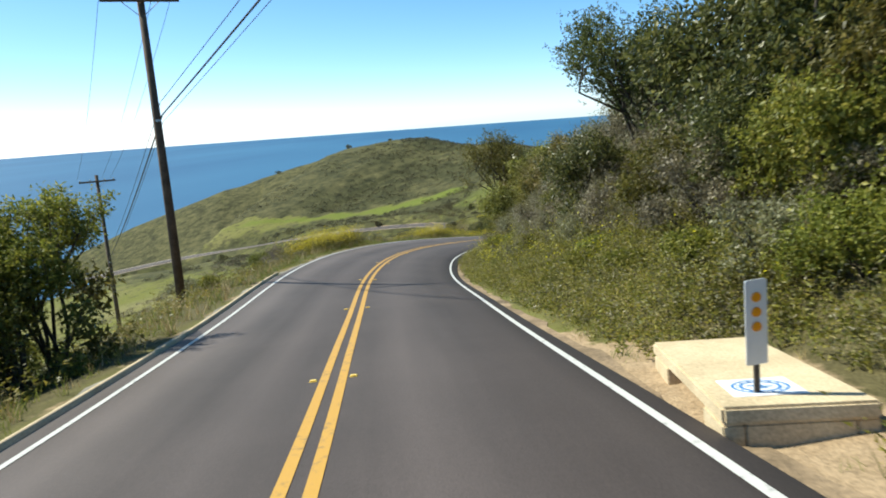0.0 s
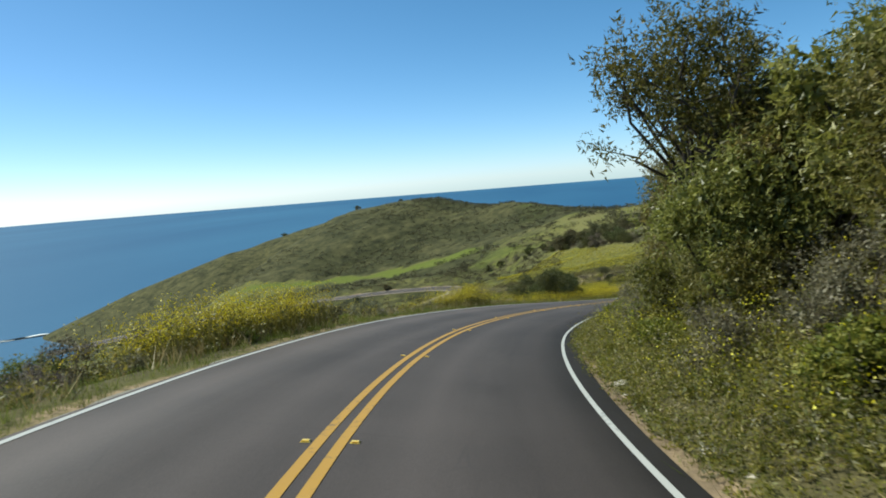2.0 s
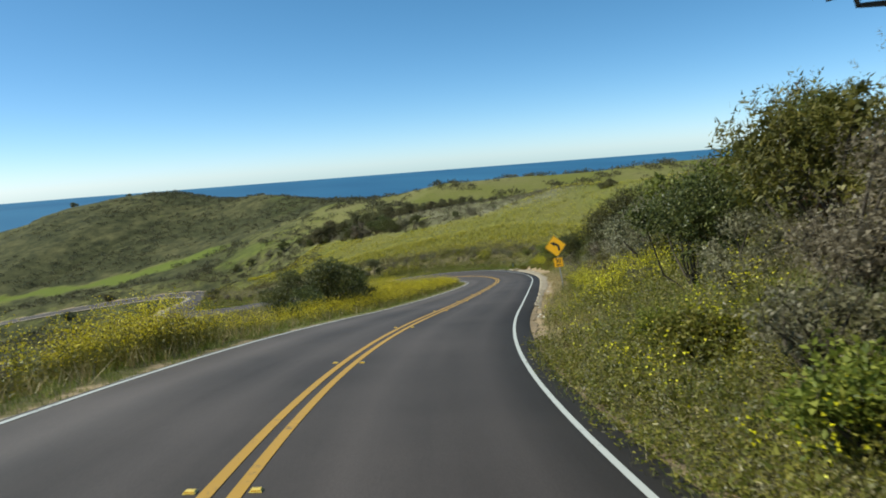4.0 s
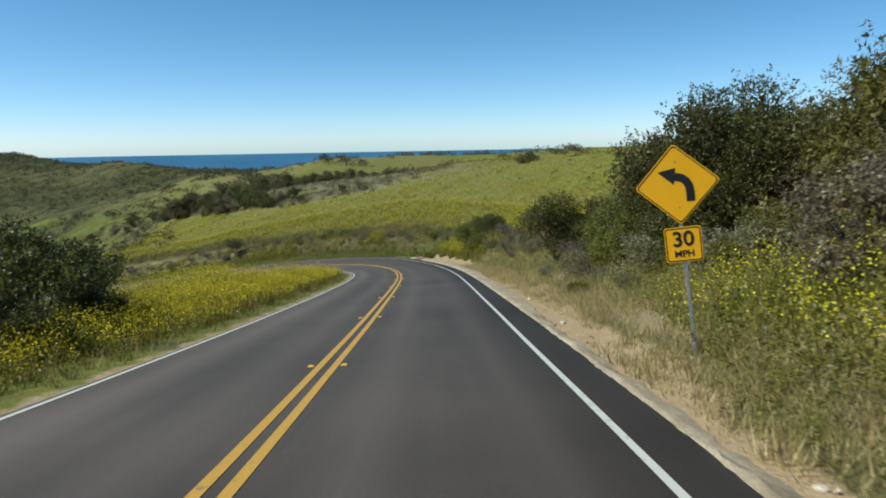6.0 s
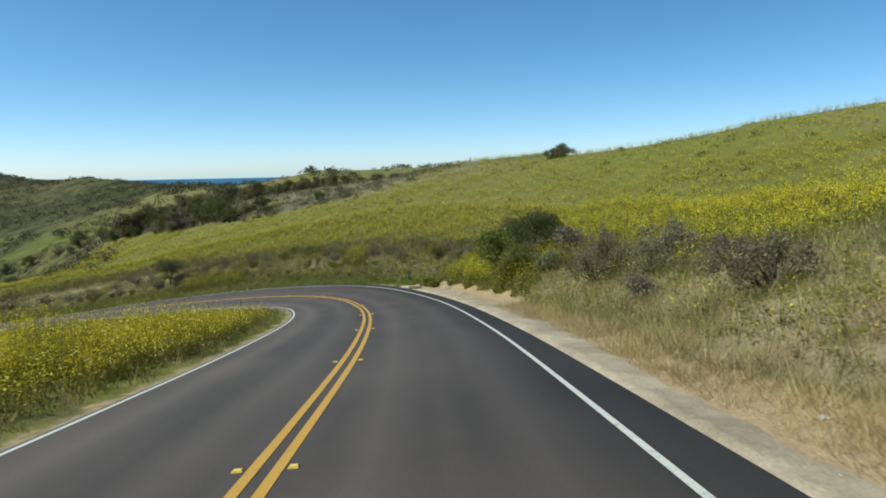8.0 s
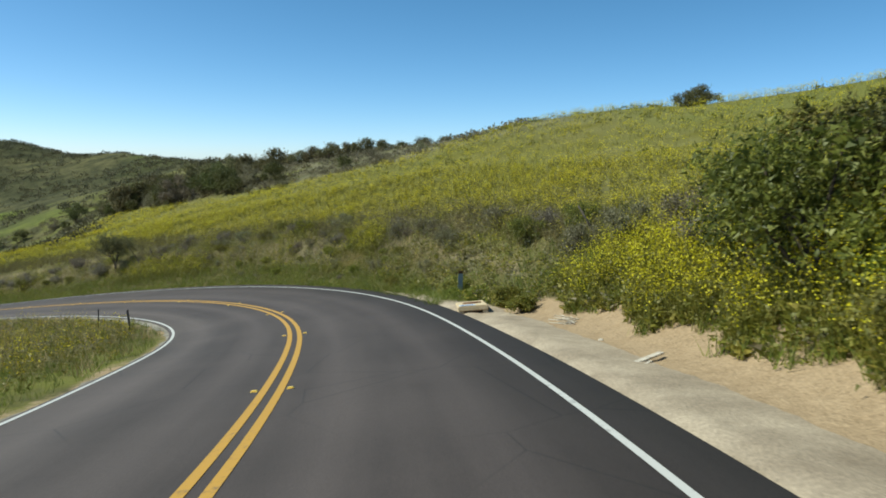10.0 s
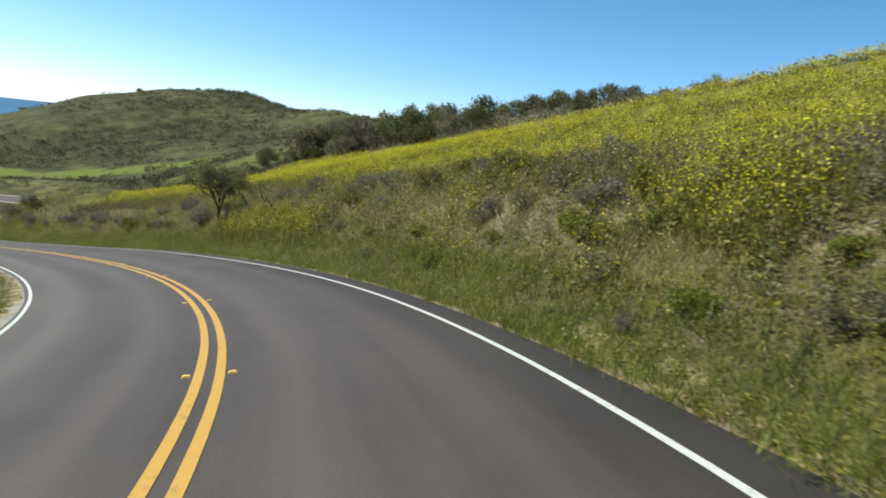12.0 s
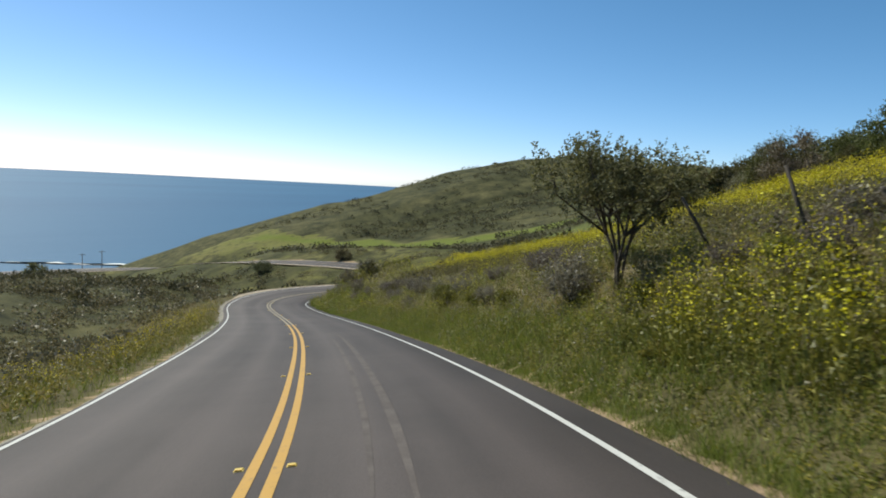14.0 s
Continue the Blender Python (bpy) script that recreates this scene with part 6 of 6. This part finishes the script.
def delineator(blade, dots, cap=None, label="", tall=0.95):
    """A flexible road marker: a narrow blade on a post, with round reflectors."""
    root = new("road_marker")
    part("post", box_bm((0.045, 0.02, tall), (0, 0.012, tall / 2 - 0.1), 0.004), POST_WOOD, root, "dark steel post")
    plate = part("blade", plate_bm(rounded([(-0.085, tall + 0.02), (0.085, tall + 0.02), (0.085, tall - 0.62), (-0.085, tall - 0.62)], 0.02), 0.006), blade, root, "narrow upright blade")
    for z in dots:
        bm = bmesh.new()
        bmesh.ops.create_cone(bm, cap_ends=True, segments=16, radius1=0.038, radius2=0.034, depth=0.012, matrix=pose(0, -0.005, tall + z, 90, 0, 0))
        part("reflector", bm, AMBER, plate, "round amber reflector")
    if cap:
        part("cap", box_bm((0.172, 0.012, 0.1), (0, 0.002, tall - 0.02), 0.003), cap, plate, "red-brown top band")
    return tagged(root, label, "road marker", "road markers")


def set_on_road_side(root, s, u, turn=0.0, lean=0.0):
    return posed(root, beside(s, u), heading(s) + turn, lean)


set_on_road_side(delineator(MARKER_WHITE, (-0.11, -0.22, -0.33), None, "white road marker with three amber reflectors beside the drain", 1.17), 4.25, 3.40, 4, -2.5)
set_on_road_side(delineator(MARKER_BLUE, (), RUST, "pale blue road marker with a red-brown top", 0.85), 143.2, 5.5, 6, 1)
set_on_road_side(delineator(MARKER_BACK, (), None, "dark back of a road marker leaning on the inner verge", 0.95), 151.5, -4.5, 60, -12)
set_on_road_side(delineator(MARKER_BACK, (), None, "dark back of a road marker on the inner verge", 0.85), 158.5, -4.8, 60, 4)


def drain_inlet(length, width, cover, top):
    """A concrete catch basin: a slab on low walls, open towards the uphill side, with a stencilled plaque."""
    root = new("drain_inlet")
    slab = box_bm((width, length, 0.13), (0, 0, top - 0.065), 0.022)
    for v in slab.verts:
        v.co.x += 0.012 * math.sin(v.co.y * 7.3)
        v.co.z += 0.006 * math.sin(v.co.x * 9.1 + v.co.y * 5)
    part("slab", slab, CONCRETE, root, "weathered tan concrete slab")
    part("side_wall", box_bm((0.15, length - 0.06, 0.62), (width / 2 - 0.08, 0, top - 0.13 - 0.31), 0.012), CONCRETE, root)
    if cover:
        part("side_wall", box_bm((0.15, length - 0.06, 0.62), (-width / 2 + 0.08, 0, top - 0.13 - 0.31), 0.012), CONCRETE, root)
    else:
        for y0, y1 in ((0.62, length / 2 - 0.03), (-length / 2 + 0.03, -0.75)):
            part("side_wall", box_bm((0.15, y1 - y0, 0.62), (-width / 2 + 0.08, (y0 + y1) / 2, top - 0.13 - 0.31), 0.012), CONCRETE, root)
    if not cover:
        part("front_wall", box_bm((width - 0.32, 0.15, 0.62), (0, -length / 2 + 0.1, top - 0.13 - 0.31), 0.012), CONCRETE, root)
    part("back_wall", box_bm((width - 0.32, 0.15, 0.62), (0, length / 2 - 0.1, top - 0.13 - 0.31), 0.012), CONCRETE, root)
    # floor coloured near-black to give the shade under the slab
    part("floor", box_bm((width - 0.32, length - 0.3, 0.05), (0, -0.05, top - 0.72), 0.0), DRAIN_SHADE, root, "drain floor coloured near-black for its shade")
    if cover:
        # added dark panel behind the bars, painted-in shade for the mouth
        part("shade_panel", box_bm((width - 0.30, 0.02, 0.55), (0, -length / 2 + 0.24, top - 0.13 - 0.29), 0.0), DRAIN_SHADE, root, "dark panel put in for the shade of the drain mouth")
    for x in (-width * 0.12, width * 0.14) if cover else ():
        part("bar", box_bm((0.03, 0.03, 0.5), (x, -length / 2 + 0.1, top - 0.13 - 0.25), 0.004), RUST, root, "rusty iron bar")
    px, py, a = (-width / 2 + 0.26, -length / 2 + 0.28, 0.22) if cover else (-width / 2 + 0.42, -length / 2 + 0.52, 0.26)
    plaque = part("plaque", box_bm((2 * a, 2 * a, 0.004), (px, py, top + 0.004), 0.0), STICKER_WHITE, root, "white square plaque")
    for r0, r1 in ((0.185, 0.205), (0.125, 0.15)):
        bm = bmesh.new()
        n = 40
        ins = [bm.verts.new((px + r0 * math.cos(t), py + r0 * math.sin(t), top + 0.0085)) for t in (2 * math.pi * k / n for k in range(n))]
        outs = [bm.verts.new((px + r1 * math.cos(t), py + r1 * math.sin(t), top + 0.0085)) for t in (2 * math.pi * k / n for k in range(n))]
        for k in range(n):
            bm.faces.new((ins[k], outs[k], outs[(k + 1) % n], ins[(k + 1) % n]))
        part("ring", bm, STICKER_BLUE, plaque, "blue ring")
    for k in range(14):
        t = 2 * math.pi * k / 14
        bm = box_bm((0.012, 0.022, 0.001), (0, 0, 0), 0, Matrix.Translation((px + 0.167 * math.cos(t), py + 0.167 * math.sin(t), top + 0.0085)) @ pose(0, 0, 0, 0, 0, math.degrees(t)))
        part("bar", bm, STICKER_BLUE, plaque, "small blue bar")
    for k, (dx, dy, w) in enumerate(((-0.03, 0.03, 0.12), (0.02, -0.01, 0.14), (-0.01, -0.05, 0.10))):
        part("stripe", box_bm((w, 0.024, 0.001), (px + dx, py + dy, top + 0.0085), 0, None), STICKER_BLUE, plaque, "pale blue stripe")
    if cover:
        bm = bmesh.new()
        bmesh.ops.create_cone(bm, cap_ends=True, segments=40, radius1=0.27, radius2=0.26, depth=0.03, matrix=Matrix.Translation((0.03, 0.12, top + 0.006)))
        lid = part("manhole_cover", bm, RUST, root, "round rusty iron cover")
        bm = bmesh.new()
        n = 40
        for r0, r1 in ((0.22, 0.235), (0.12, 0.135)):
            ins = [bm.verts.new((0.03 + r0 * math.cos(t), 0.12 + r0 * math.sin(t), top + 0.0245)) for t in (2 * math.pi * k / n for k in range(n))]
            outs = [bm.verts.new((0.03 + r1 * math.cos(t), 0.12 + r1 * math.sin(t), top + 0.0245)) for t in (2 * math.pi * k / n for k in range(n))]
            for k in range(n):
                bm.faces.new((ins[k], outs[k], outs[(k + 1) % n], ins[(k + 1) % n]))
        part("rib", bm, RUST, lid)
    return tagged(root, ("concrete storm drain inlet with a round cover and blue plaque" if cover else "concrete storm drain inlet with a blue stencilled plaque"), "drain", "storm drains")


for s, u, length, width, cover in ((5.12, 3.76, 2.66, 1.04, False), (140.25, 4.79, 1.78, 0.80, True)):
    p = on_road(s, u)
    posed(drain_inlet(length, width, cover, 0.06 if cover else 0.18), Vector(p), heading(s) - 12, road_bank(s), road_slope(s))


# raised pavement markers in pairs along the yellow lines
def pavement_marker():
    root = new("pavement_marker")
    bm = box_bm((0.10, 0.10, 0.018), (0, 0, 0.009), 0)
    for v in bm.verts:
        if v.co.z > 0.01:
            v.co.x *= 0.72
            v.co.y *= 0.5
    part("body", bm, REFLECTOR_YELLOW, root)
    part("lens", box_bm((0.07, 0.006, 0.011), (0, -0.04, 0.0085), 0, None), AMBER, root, "amber lens")
    return tagged(root, "small square yellow reflector stuck to the asphalt", "road reflector", "pavement markers")


first_marker = pavement_marker()
spots = [(s, u) for s in np.arange(0.6, 236, 7.3) for u in (-0.25, 0.25)]
for k, (s, u) in enumerate(spots):
    m = Matrix.Translation(Vector(on_road(s, u, 0.004))) @ pose(0, 0, 0, 0, 0, heading(s)) @ pose(0, 0, 0, road_slope(s), road_bank(s), 0)
    if k == 0:
        first_marker.matrix_basis = m
    else:
        copy_thing(first_marker, m)


# utility poles and their wires
def utility_pole(tall, arm_turn):
    root = new("utility_pole")
    part("pole", tube_bm([(0, 0, -0.6), (0.02, 0, tall * 0.4), (0.0, 0.02, tall)], [0.17, 0.15, 0.115], 12), POLE_WOOD, root, "dark brown wooden pole", True)
    arm_place = pose(0, 0, 0, 0, 0, arm_turn)
    arm = part("crossarm", box_bm((2.4, 0.10, 0.12), (0, -0.14, tall - 0.45), 0.012, arm_place), POLE_WOOD, root, "wooden crossarm")
    for x in (-1.1, -0.45, 0.5, 1.1):
        bm = tube_bm([(x, -0.14, tall - 0.39), (x, -0.14, tall - 0.33), (x, -0.14, tall - 0.30), (x, -0.14, tall - 0.26)], [0.02, 0.045, 0.03, 0.045], 10)
        bm.transform(arm_place)
        part("insulator", bm, CERAMIC, arm, "ceramic insulator", True)
    for x in (-0.6, 0.6):
        bm = tube_bm([(x, -0.08, tall - 0.47), (0, -0.08, tall - 1.0)], [0.014, 0.014], 6)
        bm.transform(arm_place)
        part("brace", bm, GALVANISED, root)
    part("bracket", box_bm((0.12, 0.2, 0.08), (0.12, -0.1, tall * 0.6), 0.01), GALVANISED, root)
    return tagged(root, "dark wooden utility pole with a crossarm", "utility pole", "utility poles")


def wire(name, a, b, sag, radius, label):
    a, b = Vector(a), Vector(b)
    pts = [a.lerp(b, q) - Vector((0, 0, sag * 4 * q * (1 - q))) for q in (k / 16 for k in range(17))]
    ob = part(name, tube_bm(pts, [radius] * 17, 6), CABLE, None, "", True)
    return tagged(ob, label, "cable", "overhead wires")


POLE_A = Vector((-11.8, 22.0, 0))
POLE_A.z = ground_at(POLE_A.x, POLE_A.y)
POLE_B = Vector((-31.0, 46.0, 0))
POLE_B.z = ground_at(POLE_B.x, POLE_B.y)
TALL_A = 6.6 - POLE_A.z
TALL_B = -0.7 - POLE_B.z
posed(utility_pole(TALL_A, 28), POLE_A, 0, 0.6)
posed(utility_pole(TALL_B, 40), POLE_B, 0, 0.8)
BEHIND = Vector((19.9, -13.0, 11.9))
side = Vector((math.cos(radians(30)), math.sin(radians(30)), 0))
for x in (-1.1, 0.5, 1.1):
    wire("wire", POLE_A + side * x + Vector((0, 0, TALL_A - 0.25)), BEHIND + side * x + Vector((0, 0, 4.4)), 0.2, 0.008, "thin black overhead power wire")
    wire("wire", POLE_A + side * x + Vector((0, 0, TALL_A - 0.25)), POLE_B + side * x + Vector((0, 0, TALL_B - 0.25)), 0.5, 0.008, "thin black overhead power wire")
CABLE_FOOT = Vector((-11.45, 21.9, 2.45))
for dz, r in ((0.0, 0.026), (0.42, 0.011), (-0.22, 0.009)):
    wire("cable", CABLE_FOOT + Vector((0, 0, dz)), BEHIND + Vector((0, 0, dz * 1.3)), 0.12, r, "black communication cable between the poles")
    wire("cable", CABLE_FOOT + Vector((0, 0, dz)), POLE_B + Vector((0, 0, TALL_B * 0.6 + dz)), 0.3, r, "black communication cable between the poles")


# leaning fence posts on the cut bank
def fence_post(seed, tall):
    r = random.Random(seed)
    root = new("fence_post")
    part("shaft", tube_bm([(0, 0, -0.4), (r.uniform(-0.02, 0.02), 0, tall * 0.5), (0, r.uniform(-0.02, 0.02), tall)], [0.036, 0.032, 0.026], 7), POST_WOOD, root, "", True)
    return tagged(root, "old dark leaning wooden fence post in the mustard", "fence post", "fence posts")


for k, (s, u, tall, lean, tip) in enumerate(((175.0, 6.35, 1.05, -40, -8), (177.2, 6.75, 1.3, -20, -8), (179.8, 6.95, 1.15, -30, -8),
                                             (140.6, 8.8, 1.2, -30, -16), (137.2, 9.8, 1.2, -34, -10), (130.0, 10.6, 1.3, -30, -8), (126.5, 12.0, 1.0, 4, 3))):
    posed(fence_post(k, tall), beside(s, u), heading(s), lean, tip)


# stones along the shoulder
def stone(seed, size):
    r = random.Random(seed)
    bm = bmesh.new()
    bmesh.ops.create_icosphere(bm, subdivisions=2, radius=size)
    for v in bm.verts:
        k = 1 + 0.28 * noise.noise(v.co * (2.2 / size) + Vector((seed * 3.1, 0, 0))) + r.uniform(-0.05, 0.05)
        v.co = Vector((v.co.x * k * 1.25, v.co.y * k, v.co.z * k * 0.65))
    me = bpy.data.meshes.new("stone")
    bm.to_mesh(me)
    bm.free()
    me.materials.append(STONE)
    return tagged(new("stone", me), "pale weathered stone lying on the shoulder", "stone", "shoulder stones")


for k, (s, u, size) in enumerate(((33.4, 3.75, 0.09), (34.5, 3.8, 0.13), (29.9, 3.8, 0.10), (28.9, 3.85, 0.07), (34.9, 3.95, 0.07), (69.3, 3.95, 0.07), (68.9, 4.15, 0.10), (70.1, 4.0, 0.06), (73.3, 3.95, 0.07),
                                  (71.6, 4.3, 0.06), (75.3, 4.2, 0.06), (85.0, 4.35, 0.09), (86.8, 4.7, 0.06), (91.2, 4.6, 0.08), (95.5, 4.8, 0.06), (103, 5.2, 0.07), (113.5, 5.8, 0.08), (118.2, 5.4, 0.06), (124.5, 6.3, 0.07), (134, 5.6, 0.06), (20.5, 3.8, 0.07), (12.4, 3.6, 0.08))):
    posed(stone(k, size * (0.75 if s > 60 else 1.0)), beside(s, u) + Vector((0, 0, size * 0.2)), k * 47)
GRIT = np.random.default_rng(31)
p_, s_, u_ = scattered(700, 64, 144, 3.95, 6.6, GRIT)
p_ = p_[u_ < pavement_right(s_) + shoulder_width(s_) + 0.5]
tetra = np.array([(1, 1, 1), (-1, -1, 1), (-1, 1, -1), (1, -1, -1)]) * 0.6
size_ = GRIT.uniform(0.008, 0.035, len(p_))
vv = (p_[:, None, :] + (tetra[None] * GRIT.uniform(0.6, 1.4, (len(p_), 4, 3))) * size_[:, None, None] + np.array([0, 0, 0.03])).reshape(-1, 3)
ff = (np.arange(len(p_))[:, None, None] * 4 + np.array([(0, 1, 2), (0, 3, 1), (0, 2, 3), (1, 3, 2)])[None]).reshape(-1, 3)
tagged(new("gravel", mesh_of("gravel", vv, ff, [STONE])), "loose pale gravel scattered on the shoulder", "gravel", kind="stuff")


# driftwood-like debris on the shoulder
def broken_plank():
    root = new("wood_plank")
    bm = box_bm((0.09, 0.75, 0.03), (0, 0, 0.015), 0.006)
    for v in bm.verts:
        v.co.z += 0.02 * math.sin(v.co.y * 4)
        v.co.x += 0.02 * math.sin(v.co.y * 6)
    part("board", bm, STONE, root)
    part("splinter", box_bm((0.04, 0.35, 0.02), (0.09, -0.28, 0.012), 0.004, pose(0, 0, 0, 0, 0, 12)), STONE, root)
    return tagged(root, "pale broken wooden board lying on the gravel shoulder", "wood")


posed(broken_plank(), beside(131.8, 5.4) + Vector((0, 0, 0.04)), heading(131) - 55)


def twig_pile(seed):
    rng = np.random.default_rng(seed)
    paths = []
    for _ in range(26):
        a, r0 = rng.uniform(0, 2 * np.pi), rng.uniform(0.15, 0.45)
        c = np.array([rng.normal(0, 0.12), rng.normal(0, 0.12), rng.uniform(0.02, 0.12)])
        d = np.array([np.cos(a), np.sin(a), rng.uniform(-0.1, 0.25)]) * r0
        paths.append([(c - d, 0.009), (c + rng.normal(0, 0.02, 3), 0.008), (c + d, 0.003)])
    v, f = branch_tubes(paths, 4)
    return tagged(new("twig_pile", mesh_of("twig_pile", v, f, [STONE], True)), "small pile of dry pale twigs on the shoulder", "twigs")


posed(twig_pile(1), beside(136.3, 5.9) + Vector((0, 0, 0.02)), 20)


# ---- the shore ----
q = np.linspace(0, 1, 40)
fo = np.array([-16.0, -9.0, -2.0, 6.0, 15.0])
fv = np.stack([np.stack([-392 + 62 * q - o * 0.75 * (1 + 0.5 * np.sin(q * 17 + o)), 355 + 52 * q - o * 0.66 + 2.5 * np.sin(q * 31 + o * 2), np.full(40, SEA_LEVEL + 0.35)], 1) for o in fo], 1)
fi = np.arange(40 * len(fo)).reshape(40, len(fo))
ffo = np.stack([fi[:-1, :-1], fi[:-1, 1:], fi[1:, 1:], fi[1:, :-1]], -1)[:, [0, 1, 2]].reshape(-1, 4)
tagged(new("surf", mesh_of("surf", fv.reshape(-1, 3), ffo, [FOAM], True)), "white surf breaking along the shore", "surf", kind="structure")
for x, y, tall in ((-232, 325, 15), (-226, 329, 15), (-214, 290, 9), (-216, 300, 9)):
    ground_z = ground_at(x, y)
    posed(utility_pole(tall, 60), Vector((x, y, ground_z)), 0)
